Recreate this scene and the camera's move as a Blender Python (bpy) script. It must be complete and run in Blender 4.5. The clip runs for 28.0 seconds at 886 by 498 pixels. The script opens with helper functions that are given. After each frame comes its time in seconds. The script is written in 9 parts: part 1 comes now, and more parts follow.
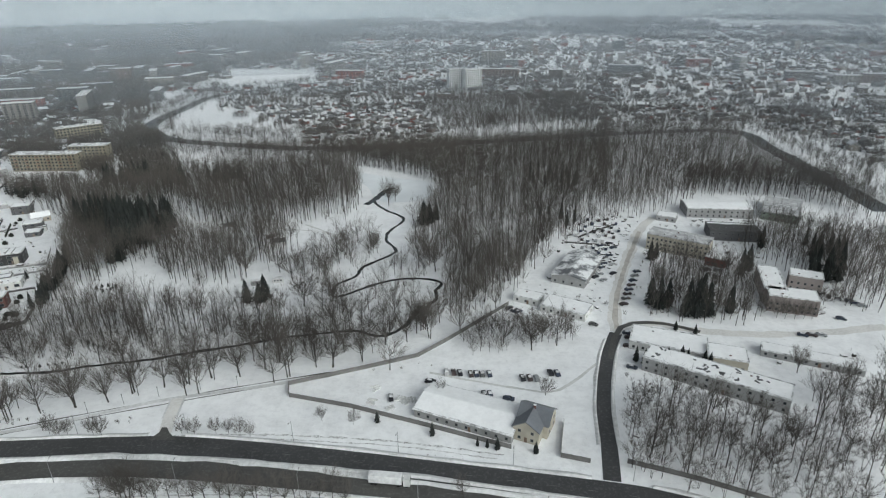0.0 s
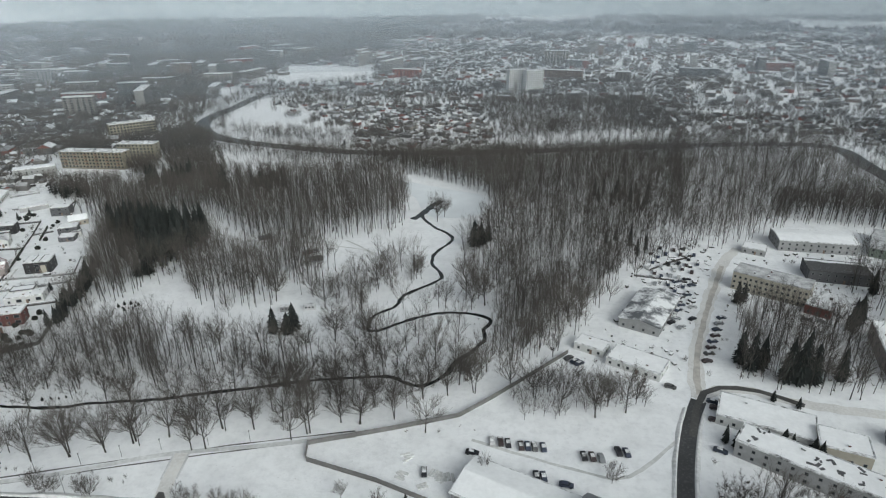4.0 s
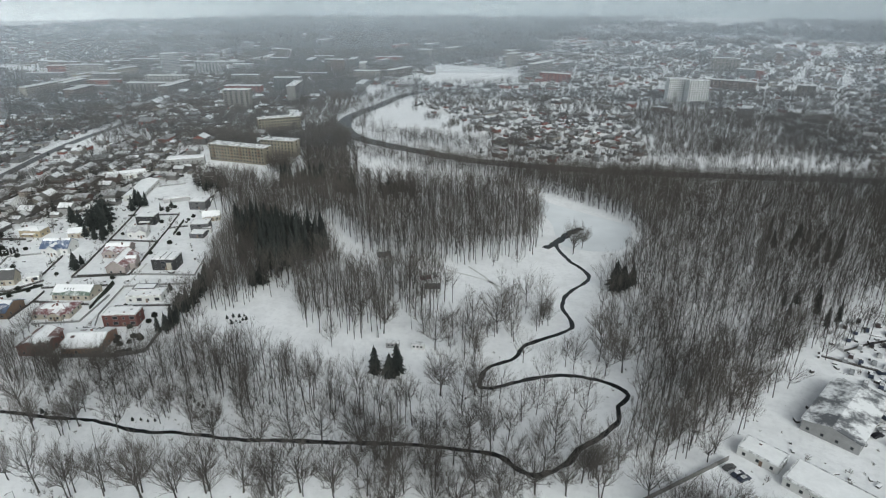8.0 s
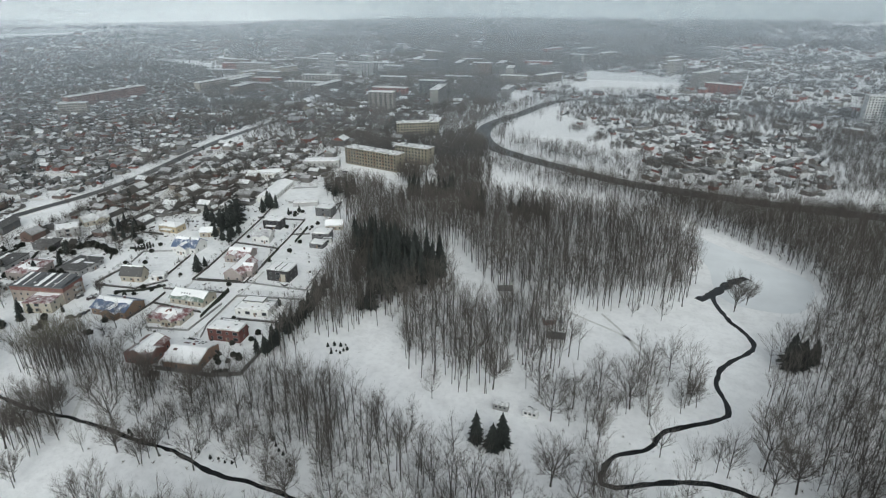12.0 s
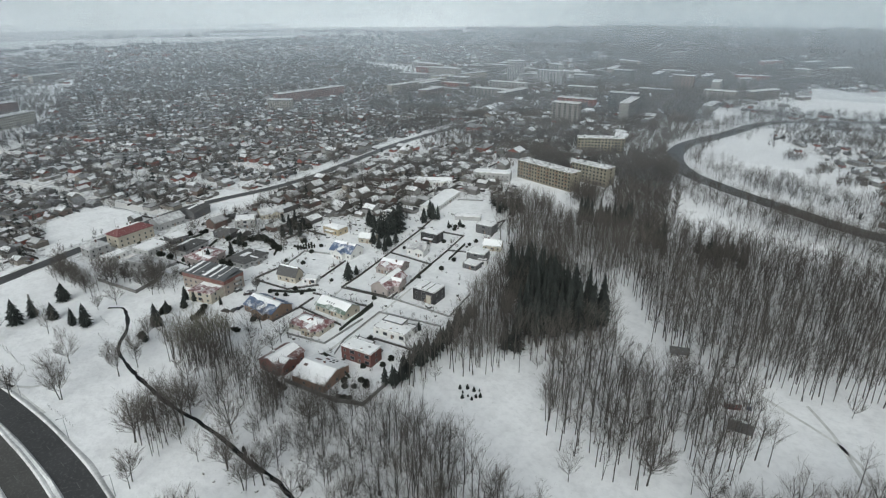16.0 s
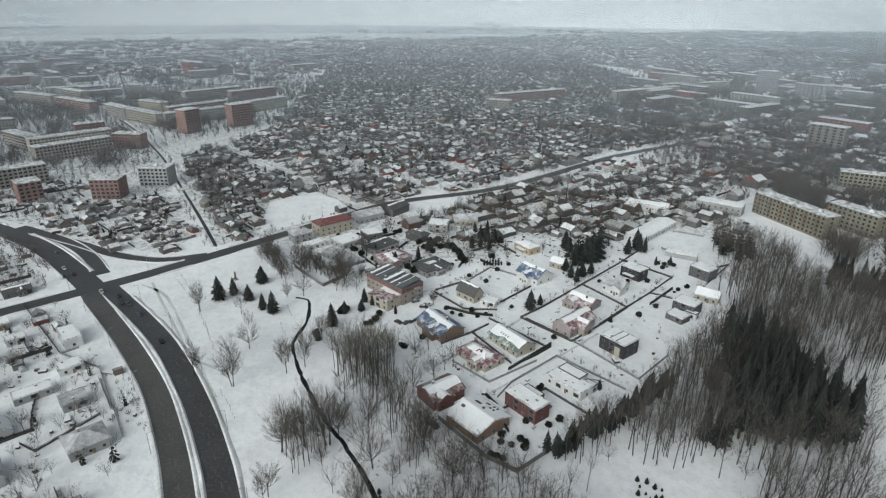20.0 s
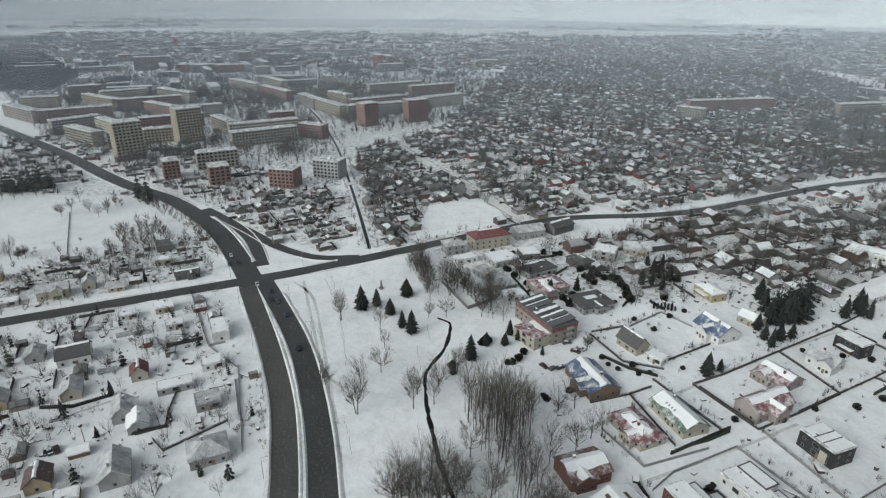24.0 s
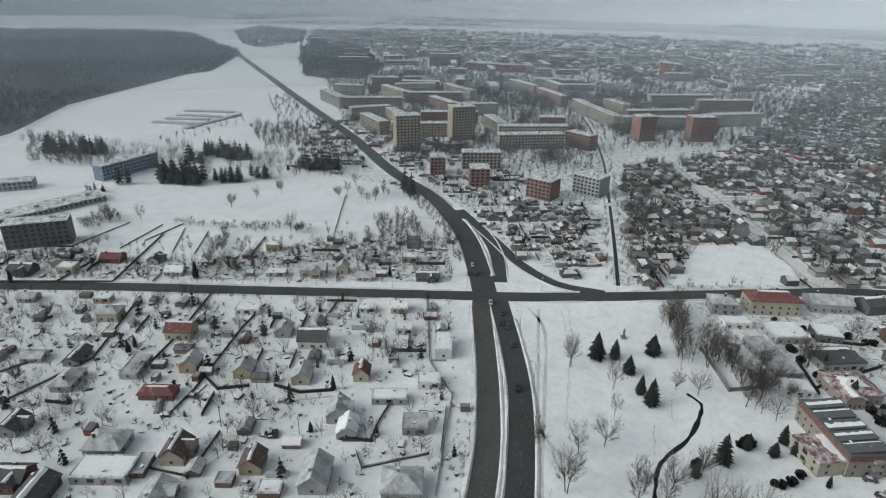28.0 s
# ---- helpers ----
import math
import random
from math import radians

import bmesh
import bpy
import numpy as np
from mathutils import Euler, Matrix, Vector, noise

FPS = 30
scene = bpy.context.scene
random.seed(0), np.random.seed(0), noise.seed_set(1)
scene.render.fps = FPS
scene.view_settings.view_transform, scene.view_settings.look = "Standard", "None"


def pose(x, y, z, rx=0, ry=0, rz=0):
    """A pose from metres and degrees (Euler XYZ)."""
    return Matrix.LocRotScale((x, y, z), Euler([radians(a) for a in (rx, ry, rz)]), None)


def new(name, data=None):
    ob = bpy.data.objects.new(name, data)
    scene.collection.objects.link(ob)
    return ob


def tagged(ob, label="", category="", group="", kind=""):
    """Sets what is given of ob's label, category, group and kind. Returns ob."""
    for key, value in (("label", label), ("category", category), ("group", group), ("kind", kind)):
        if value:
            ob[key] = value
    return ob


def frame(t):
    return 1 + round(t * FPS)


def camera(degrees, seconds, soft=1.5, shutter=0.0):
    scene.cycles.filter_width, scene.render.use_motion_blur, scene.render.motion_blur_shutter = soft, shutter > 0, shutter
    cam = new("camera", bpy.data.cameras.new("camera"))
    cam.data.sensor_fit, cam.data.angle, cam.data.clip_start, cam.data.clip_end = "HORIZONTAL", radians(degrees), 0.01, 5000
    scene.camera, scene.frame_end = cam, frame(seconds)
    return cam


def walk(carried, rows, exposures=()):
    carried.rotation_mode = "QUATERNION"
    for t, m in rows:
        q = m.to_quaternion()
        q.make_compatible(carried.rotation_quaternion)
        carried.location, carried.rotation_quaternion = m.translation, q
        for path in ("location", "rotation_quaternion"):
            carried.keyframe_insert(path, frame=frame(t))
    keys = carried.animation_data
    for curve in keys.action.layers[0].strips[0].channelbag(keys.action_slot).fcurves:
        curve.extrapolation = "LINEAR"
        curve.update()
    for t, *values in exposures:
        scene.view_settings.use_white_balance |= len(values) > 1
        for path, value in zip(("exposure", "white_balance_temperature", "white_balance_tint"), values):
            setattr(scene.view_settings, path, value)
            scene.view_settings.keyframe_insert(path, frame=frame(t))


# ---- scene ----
cam = camera(73.7, 28.0, soft=1.15)
# seconds, x, y, z, yaw, pitch, roll
ROWS = [
    (0, 0.00, 0.00, 138.96, -0.96, -22.97, 0.80),
    (0.5, 0.24, 4.60, 138.93, -0.83, -23.01, 0.77),
    (1, 0.46, 9.27, 138.90, -0.32, -23.04, 0.74),
    (1.5, 0.65, 14.08, 138.88, 0.49, -23.06, 0.70),
    (2, 0.77, 19.09, 138.87, 1.36, -23.08, 0.64),
    (2.5, 0.76, 24.27, 138.87, 2.15, -23.11, 0.60),
    (3, 0.63, 29.63, 138.89, 2.75, -23.13, 0.56),
    (3.5, 0.42, 35.08, 138.92, 3.41, -23.14, 0.52),
    (5.5, -1.02, 56.97, 139.51, 9.83, -23.18, 0.24),
    (6, -1.82, 62.29, 139.62, 11.29, -23.17, 0.17),
    (6.5, -2.75, 67.58, 139.72, 12.85, -23.16, 0.12),
    (7, -3.85, 72.83, 139.80, 14.52, -23.16, 0.08),
    (7.5, -5.09, 78.04, 139.88, 16.19, -23.16, 0.06),
    (8, -6.45, 83.24, 139.97, 18.40, -23.15, 0.05),
    (8.5, -7.86, 88.43, 140.06, 20.73, -23.14, 0.04),
    (9, -9.31, 93.53, 140.15, 22.68, -23.12, 0.04),
    (9.5, -10.81, 98.56, 140.23, 24.26, -23.09, 0.04),
    (10, -12.34, 103.45, 140.30, 25.69, -23.06, 0.04),
    (10.5, -13.89, 108.23, 140.34, 27.14, -23.04, 0.06),
    (11, -15.44, 112.91, 140.35, 28.55, -23.02, 0.09),
    (11.5, -17.00, 117.50, 140.32, 30.28, -22.99, 0.12),
    (12, -18.57, 122.01, 140.25, 32.36, -22.94, 0.15),
    (12.5, -20.16, 126.44, 140.14, 34.65, -22.88, 0.19),
    (14.5, -27.95, 142.95, 138.88, 43.59, -22.48, 0.36),
    (15, -30.33, 146.51, 138.78, 46.18, -22.41, 0.28),
    (15.5, -32.81, 149.95, 138.71, 48.33, -22.35, 0.20),
    (16, -35.48, 153.34, 138.69, 50.21, -22.29, 0.12),
    (16.5, -38.35, 156.66, 138.69, 51.84, -22.25, 0.04),
    (17, -41.40, 159.91, 138.74, 53.44, -22.23, -0.04),
    (17.5, -44.57, 163.05, 138.80, 56.47, -22.24, -0.12),
    (18, -47.82, 166.03, 138.90, 59.96, -22.27, -0.20),
    (18.5, -51.15, 168.83, 139.04, 63.32, -22.30, -0.29),
    (19, -54.61, 171.40, 139.21, 66.57, -22.33, -0.36),
    (19.5, -58.25, 173.72, 139.40, 69.21, -22.36, -0.41),
    (20, -62.08, 175.79, 139.60, 71.30, -22.40, -0.44),
    (20.5, -66.03, 177.72, 139.81, 72.83, -22.45, -0.43),
    (22.5, -82.16, 184.38, 140.92, 79.00, -22.81, -0.15),
    (23, -86.31, 185.21, 141.12, 81.75, -22.88, -0.24),
    (23.5, -90.55, 185.83, 141.30, 84.96, -22.92, -0.35),
    (24, -94.86, 186.17, 141.46, 88.28, -22.96, -0.46),
    (24.5, -99.15, 186.19, 141.60, 91.71, -22.99, -0.55),
    (25, -103.41, 185.93, 141.72, 95.15, -23.03, -0.63),
    (25.5, -107.65, 185.43, 141.83, 98.51, -23.05, -0.71),
    (26, -111.85, 184.75, 141.94, 101.77, -23.06, -0.80),
    (26.5, -115.96, 183.91, 142.05, 105.05, -23.07, -0.87),
    (27, -119.98, 182.94, 142.16, 108.16, -23.08, -0.92),
    (27.5, -123.95, 181.89, 142.26, 111.16, -23.09, -0.95),
    (28, -127.88, 180.79, 142.36, 114.12, -23.10, -0.96),
]
walk(cam, [(t, pose(x, y, z, 90 + pitch, roll, yaw)) for t, x, y, z, yaw, pitch, roll in ROWS], [(0.0, 0.58), (3.0, 0.57), (8.0, 0.62), (12.0, 0.61), (20.0, 0.54), (25.0, 0.46), (28.0, 0.43)])

# ---- light: a grey overcast winter day ----
SUN_ELEVATION, SUN_TURN = 28.0, 140.0
world = bpy.data.worlds.new("overcast")
scene.world = world
world.use_nodes = True
wn = world.node_tree
sky = wn.nodes.new("ShaderNodeTexSky")
sky.sky_type = "NISHITA"
sky.sun_disc = False
sky.sun_elevation, sky.sun_rotation = radians(SUN_ELEVATION), radians(SUN_TURN)
sky.air_density, sky.dust_density, sky.ozone_density = 1.0, 6.0, 1.0
dull = wn.nodes.new("ShaderNodeHueSaturation")
dull.inputs["Saturation"].default_value = 0.22
wn.links.new(sky.outputs[0], dull.inputs["Color"])
cloud = wn.nodes.new("ShaderNodeMix")
cloud.data_type, cloud.blend_type = "RGBA", "MULTIPLY"
cloud.inputs[0].default_value = 1.0
cloud.inputs[7].default_value = (0.92, 1.0, 1.015, 1)
wn.links.new(dull.outputs[0], cloud.inputs[6])
wn.links.new(cloud.outputs[2], wn.nodes["Background"].inputs["Color"])
wn.nodes["Background"].inputs["Strength"].default_value = 0.085
sun = new("sun", bpy.data.lights.new("sun", "SUN"))
sun.data.energy, sun.data.angle, sun.data.color = 0.5, radians(85), (0.95, 1.0, 0.99)
sun.matrix_world = pose(0, 0, 300, 90 - SUN_ELEVATION, 0, 180 - SUN_TURN)

# ---- materials ----
def material(name, rough=0.8, metal=0.0):
    m = bpy.data.materials.new(name)
    m.use_nodes = True
    b = m.node_tree.nodes["Principled BSDF"]
    b.inputs["Roughness"].default_value, b.inputs["Metallic"].default_value = rough, metal
    b.inputs["Specular IOR Level"].default_value = 0.3
    return m, m.node_tree, b


def place(nt, scale, detail=4.0, rough=0.6):
    """Noise in world metres."""
    geo = nt.nodes.new("ShaderNodeNewGeometry")
    n = nt.nodes.new("ShaderNodeTexNoise")
    n.inputs["Scale"].default_value, n.inputs["Detail"].default_value, n.inputs["Roughness"].default_value = scale, detail, rough
    nt.links.new(geo.outputs["Position"], n.inputs["Vector"])
    return n


def ramp(nt, source, stops):
    r = nt.nodes.new("ShaderNodeValToRGB")
    while len(r.color_ramp.elements) < len(stops):
        r.color_ramp.elements.new(0.5)
    for e, (p, c) in zip(r.color_ramp.elements, stops):
        e.position, e.color = p, (*c, 1)
    nt.links.new(source, r.inputs[0])
    return r.outputs[0]


def mixed(nt, fac, a, b, kind="MIX"):
    x = nt.nodes.new("ShaderNodeMix")
    x.data_type, x.blend_type = "RGBA", kind
    for slot, v in (("Factor", fac), ("A", a), ("B", b)):
        s = [i for i in x.inputs if i.name == slot and i.type == ("VALUE" if slot == "Factor" else "RGBA")][0]
        if isinstance(v, (int, float)):
            s.default_value = v
        elif isinstance(v, tuple):
            s.default_value = (*v, 1)
        else:
            nt.links.new(v, s)
    return [o for o in x.outputs if o.type == "RGBA"][0]


def bumped(nt, b, source, strength, dist):
    bump = nt.nodes.new("ShaderNodeBump")
    bump.inputs["Strength"].default_value, bump.inputs["Distance"].default_value = strength, dist
    nt.links.new(source, bump.inputs["Height"])
    nt.links.new(bump.outputs[0], b.inputs["Normal"])


def plain(name, c, vary=0.25, scale=1.5, rough=0.8, metal=0.0, bump=0.0, big=0.08):
    """A worn surface: colour c, lighter and darker at two scales."""
    m, nt, b = material(name, rough, metal)
    lo, hi = tuple(v * (1 - vary) for v in c), tuple(min(1, v * (1 + vary)) for v in c)
    fine, broad = place(nt, scale), place(nt, big, 3)
    col = ramp(nt, fine.outputs[0], [(0.35, lo), (0.65, hi)])
    col = mixed(nt, 0.5, col, ramp(nt, broad.outputs[0], [(0.4, lo), (0.6, hi)]))
    nt.links.new(col, b.inputs["Base Color"])
    if bump:
        bumped(nt, b, fine.outputs[0], bump, 0.1)
    return m


def random_tints(name, colours, island=False, vary=0.2, rough=0.85, scale=0.8):
    """One of several colours for each object, or for each loose piece of a joined mesh."""
    m, nt, b = material(name, rough)
    src = nt.nodes.new("ShaderNodeNewGeometry" if island else "ShaderNodeObjectInfo")
    r = nt.nodes.new("ShaderNodeValToRGB")
    r.color_ramp.interpolation = "CONSTANT"
    while len(r.color_ramp.elements) < len(colours):
        r.color_ramp.elements.new(0.5)
    for n, (e, c) in enumerate(zip(r.color_ramp.elements, colours)):
        e.position, e.color = n / len(colours), (*c, 1)
    nt.links.new(src.outputs["Random Per Island" if island else "Random"], r.inputs[0])
    n = place(nt, scale)
    col = mixed(nt, 1.0, r.outputs[0], ramp(nt, n.outputs[0], [(0.3, (1 - vary,) * 3), (0.7, (1.0,) * 3)]), "MULTIPLY")
    nt.links.new(col, b.inputs["Base Color"])
    return m


SNOW = (0.85, 0.855, 0.862)


def snowed(name, under, cover=0.5, scale=0.25, rough=0.75, rnd=None, soft=0.1):
    """A roof whose snow has partly slid or melted. cover: how much of it is white."""
    m, nt, b = material(name, rough)
    n = place(nt, scale, 7, 0.75)
    f = place(nt, 3.0, 3)
    edge = 0.5 + (0.5 - cover) * 0.45
    mask = ramp(nt, n.outputs[0], [(max(0.0, edge - soft), (0.05, 0.05, 0.05)), (min(1.0, edge + soft), (0.95, 0.95, 0.95))])
    base = ramp(nt, f.outputs[0], [(0.3, tuple(v * 0.75 for v in under)), (0.7, under)])
    if rnd:
        src = nt.nodes.new("ShaderNodeNewGeometry" if rnd == "island" else "ShaderNodeObjectInfo")
        out = src.outputs["Random Per Island" if rnd == "island" else "Random"]
        tint = ramp(nt, out, [(0.0, (0.05, 0.045, 0.045)), (0.35, (0.12, 0.115, 0.11)), (0.6, (0.2, 0.19, 0.18)), (0.8, (0.14, 0.07, 0.055)), (1.0, (0.28, 0.28, 0.28))])
        base = mixed(nt, 0.8, base, tint)
        add = nt.nodes.new("ShaderNodeMath")
        add.operation = "MULTIPLY_ADD"
        add.inputs[1].default_value, add.inputs[2].default_value = 0.3, -0.15
        nt.links.new(out, add.inputs[0])
        s = nt.nodes.new("ShaderNodeMath")
        nt.links.new(n.outputs[0], s.inputs[0])
        nt.links.new(add.outputs[0], s.inputs[1])
        mask = ramp(nt, s.outputs[0], [(edge - 0.05, (0, 0, 0)), (edge + 0.05, (1, 1, 1))])
    white = ramp(nt, f.outputs[0], [(0.3, tuple(v * 0.92 for v in SNOW)), (0.7, SNOW)])
    nt.links.new(mixed(nt, mask, base, white), b.inputs["Base Color"])
    bumped(nt, b, n.outputs[0], 0.4, 0.2)
    return m


def ground_snow():
    m, nt, b = material("snow", 0.7)
    broad, mid, fine = place(nt, 0.012, 5), place(nt, 0.11, 6, 0.65), place(nt, 1.1, 5, 0.7)
    col = ramp(nt, broad.outputs[0], [(0.35, (0.818, 0.823, 0.832)), (0.62, (0.888, 0.891, 0.9))])
    col = mixed(nt, 1.0, col, ramp(nt, mid.outputs[0], [(0.28, (0.86, 0.86, 0.86)), (0.55, (1, 1, 1))]), "MULTIPLY")
    small = place(nt, 0.42, 5, 0.6)
    col = mixed(nt, 1.0, col, ramp(nt, small.outputs[0], [(0.3, (0.9, 0.9, 0.905)), (0.52, (1, 1, 1))]), "MULTIPLY")
    specks = ramp(nt, fine.outputs[0], [(0.29, (0.45, 0.42, 0.38)), (0.37, (1, 1, 1))])
    col = mixed(nt, 0.6, col, specks, "MULTIPLY")
    nt.links.new(col, b.inputs["Base Color"])
    bumped(nt, b, mid.outputs[0], 0.5, 1.2)
    return m


def road_surface(name, dark, slush, bare):
    """Wet asphalt with slush left between the wheel tracks."""
    m, nt, b = material(name, 0.45)
    fine, mid = place(nt, 0.9, 5, 0.7), place(nt, 0.07, 4)
    col = ramp(nt, mid.outputs[0], [(0.3, dark), (0.7, tuple(v * 1.5 for v in dark))])
    mask = ramp(nt, fine.outputs[0], [(bare, (0, 0, 0)), (bare + 0.25, (0.8, 0.8, 0.8))])
    nt.links.new(mixed(nt, mask, col, slush), b.inputs["Base Color"])
    bumped(nt, b, fine.outputs[0], 0.2, 0.05)
    return m


M = {
    "snow": ground_snow(),
    "asphalt": road_surface("asphalt", (0.042, 0.042, 0.043), (0.17, 0.17, 0.17), 0.52),
    "worn_asphalt": road_surface("worn_asphalt", (0.06, 0.058, 0.055), (0.16, 0.155, 0.15), 0.5),
    "slush_road": road_surface("slush_road", (0.5, 0.485, 0.465), (0.76, 0.755, 0.745), 0.38),
    "street": road_surface("street", (0.045, 0.045, 0.046), (0.3, 0.3, 0.3), 0.52),
    "bank": plain("bank", (0.62, 0.62, 0.62), 0.25, 0.8, bump=0.6, big=0.05),
    "paint": plain("paint", (0.15, 0.15, 0.147), 0.3, 3),
    "water": plain("water", (0.012, 0.013, 0.014), 0.3, 0.2, rough=0.25),
    "river": plain("river", (0.03, 0.032, 0.034), 0.3, 0.05, rough=0.3),
    "bark": plain("bark", (0.062, 0.058, 0.053), 0.35, 0.6),
    "twig": plain("twig", (0.1, 0.09, 0.081), 0.3, 0.05, big=0.02),
    "needle": plain("needle", (0.022, 0.026, 0.024), 0.5, 0.7, big=0.1),
    "hedge": plain("hedge", (0.03, 0.034, 0.028), 0.4, 0.8),
    "scrub": plain("scrub", (0.13, 0.11, 0.09), 0.3, 0.5),
    "fence": plain("fence", (0.065, 0.06, 0.057), 0.35, 0.6),
    "concrete": plain("concrete", (0.24, 0.24, 0.237), 0.2, 0.6),
    "stone_wall": plain("stone_wall", (0.15, 0.145, 0.14), 0.25, 0.6),
    "brick": plain("brick", (0.12, 0.055, 0.05), 0.25, 0.9),
    "redbrick": plain("redbrick", (0.165, 0.083, 0.072), 0.2, 0.5),
    "beige": plain("beige", (0.4, 0.37, 0.31), 0.15, 0.4),
    "cream": plain("cream", (0.37, 0.34, 0.285), 0.12, 0.5),
    "white": plain("white", (0.56, 0.56, 0.55), 0.12, 0.5),
    "grey": plain("grey", (0.3, 0.3, 0.3), 0.18, 0.5),
    "darkgrey": plain("darkgrey", (0.1, 0.1, 0.105), 0.2, 0.8),
    "black": plain("black", (0.03, 0.03, 0.032), 0.2, 0.8, rough=0.5),
    "panel": plain("panel", (0.255, 0.232, 0.205), 0.2, 0.4),
    "panelbrick": plain("panelbrick", (0.2, 0.122, 0.107), 0.25, 0.4),
    "flat_brown": plain("flat_brown", (0.19, 0.172, 0.135), 0.22, 0.4),
    "ochre": plain("ochre", (0.29, 0.25, 0.195), 0.15, 0.6),
    "yellow": plain("yellow", (0.36, 0.3, 0.21), 0.15, 0.6),
    "orange": plain("orange", (0.225, 0.145, 0.112), 0.2, 0.6),
    "pink": plain("pink", (0.28, 0.245, 0.235), 0.15, 0.5),
    "green": plain("green", (0.21, 0.25, 0.215), 0.2, 0.6),
    "blue": plain("blue", (0.15, 0.19, 0.25), 0.2, 0.6),
    "wood": plain("wood", (0.17, 0.12, 0.09), 0.25, 1.2),
    "far_twig": plain("far_twig", (0.088, 0.082, 0.076), 0.3, 0.05, big=0.02),
    "sheet": plain("sheet", (0.15, 0.16, 0.175), 0.12, 0.8, rough=0.5),
    "slab_snow": plain("slab_snow", (0.82, 0.823, 0.83), 0.06, 0.7, bump=0.3, big=0.2),
    "boards": plain("boards", (0.62, 0.62, 0.61), 0.3, 1.5),
    "roof_white": snowed("roof_white", (0.16, 0.16, 0.16), 0.6, 0.5),
    "roof_grey": snowed("roof_grey", (0.15, 0.15, 0.155), 0.42, 0.28, soft=0.26),
    "roof_shed": snowed("roof_shed", (0.11, 0.115, 0.125), 0.5, 0.1, soft=0.06),
    "roof_patchy": snowed("roof_patchy", (0.1, 0.1, 0.1), 0.58, 0.3),
    "roof_dark": snowed("roof_dark", (0.06, 0.058, 0.058), 0.1, 0.9),
    "roof_bare": snowed("roof_bare", (0.085, 0.09, 0.098), 0.05, 0.4),
    "roof_red": snowed("roof_red", (0.16, 0.034, 0.034), 0.12, 0.9),
    "roof_rust": snowed("roof_rust", (0.13, 0.052, 0.046), 0.3, 0.3, soft=0.12),
    "roof_tile": snowed("roof_tile", (0.17, 0.05, 0.052), 0.36, 0.35, soft=0.12),
    "roof_brown": snowed("roof_brown", (0.095, 0.052, 0.045), 0.12, 0.9),
    "roof_blue": snowed("roof_blue", (0.06, 0.1, 0.19), 0.3, 0.35, soft=0.1),
    "roof_green": snowed("roof_green", (0.1, 0.15, 0.115), 0.3, 0.4, soft=0.12),
    "far_roof": random_tints("far_roof", [(0.1, 0.1, 0.1), (0.19, 0.19, 0.19), (0.12, 0.1, 0.094), (0.26, 0.262, 0.265), (0.075, 0.075, 0.078), (0.15, 0.138, 0.132)], True),
    "town_roof": random_tints("town_roof", [(0.1, 0.1, 0.1), (0.19, 0.187, 0.185), (0.12, 0.098, 0.09), (0.24, 0.24, 0.24), (0.07, 0.07, 0.072), (0.17, 0.165, 0.162)]),
    "town_wall": random_tints("town_wall", [(0.2, 0.197, 0.192), (0.1, 0.098, 0.095), (0.3, 0.27, 0.235), (0.13, 0.122, 0.115), (0.33, 0.325, 0.32), (0.16, 0.155, 0.15), (0.15, 0.1, 0.088)]),
    "far_wall": random_tints("far_wall", [(0.2, 0.197, 0.192), (0.1, 0.098, 0.095), (0.26, 0.24, 0.215), (0.14, 0.125, 0.115), (0.29, 0.287, 0.28), (0.16, 0.15, 0.14), (0.16, 0.125, 0.11), (0.22, 0.085, 0.07), (0.2, 0.19, 0.18)], True),
    "town_ground": snowed("town_ground", (0.14, 0.139, 0.137), 0.64, 0.22),
    "garden_ground": snowed("garden_ground", (0.24, 0.232, 0.222), 0.66, 0.25),
    "far_snow": random_tints("far_snow", [(0.8, 0.815, 0.83), (0.45, 0.455, 0.46), (0.74, 0.755, 0.77), (0.25, 0.25, 0.255), (0.7, 0.71, 0.72), (0.34, 0.342, 0.348), (0.2, 0.2, 0.202)], True, vary=0.4, scale=0.35),
    "town_snow": random_tints("town_snow", [(0.83, 0.84, 0.85), (0.62, 0.625, 0.63), (0.8, 0.81, 0.82), (0.4, 0.4, 0.405), (0.8, 0.81, 0.82)], vary=0.3, scale=0.5),
    "redwall": plain("redwall", (0.2, 0.07, 0.06), 0.2, 0.6),
    "window_frame": plain("window_frame", (0.2, 0.2, 0.2), 0.15, 2),
    "metal": plain("metal", (0.3, 0.3, 0.31), 0.2, 2, rough=0.4, metal=0.6),
    "tyre": plain("tyre", (0.02, 0.02, 0.02), 0.2, 4),
    "car": random_tints("car_paint", [(0.02, 0.02, 0.025), (0.3, 0.31, 0.32), (0.05, 0.06, 0.09), (0.1, 0.1, 0.1), (0.5, 0.5, 0.5), (0.06, 0.045, 0.045), (0.04, 0.05, 0.07)], rough=0.35),
}


def glass():
    m, nt, b = material("window_glass", 0.12)
    b.inputs["Base Color"].default_value = (0.03, 0.035, 0.04, 1)
    b.inputs["Specular IOR Level"].default_value = 0.6
    return m


M["glass"] = glass()


# ---- builders ----
rng = random.Random(7)


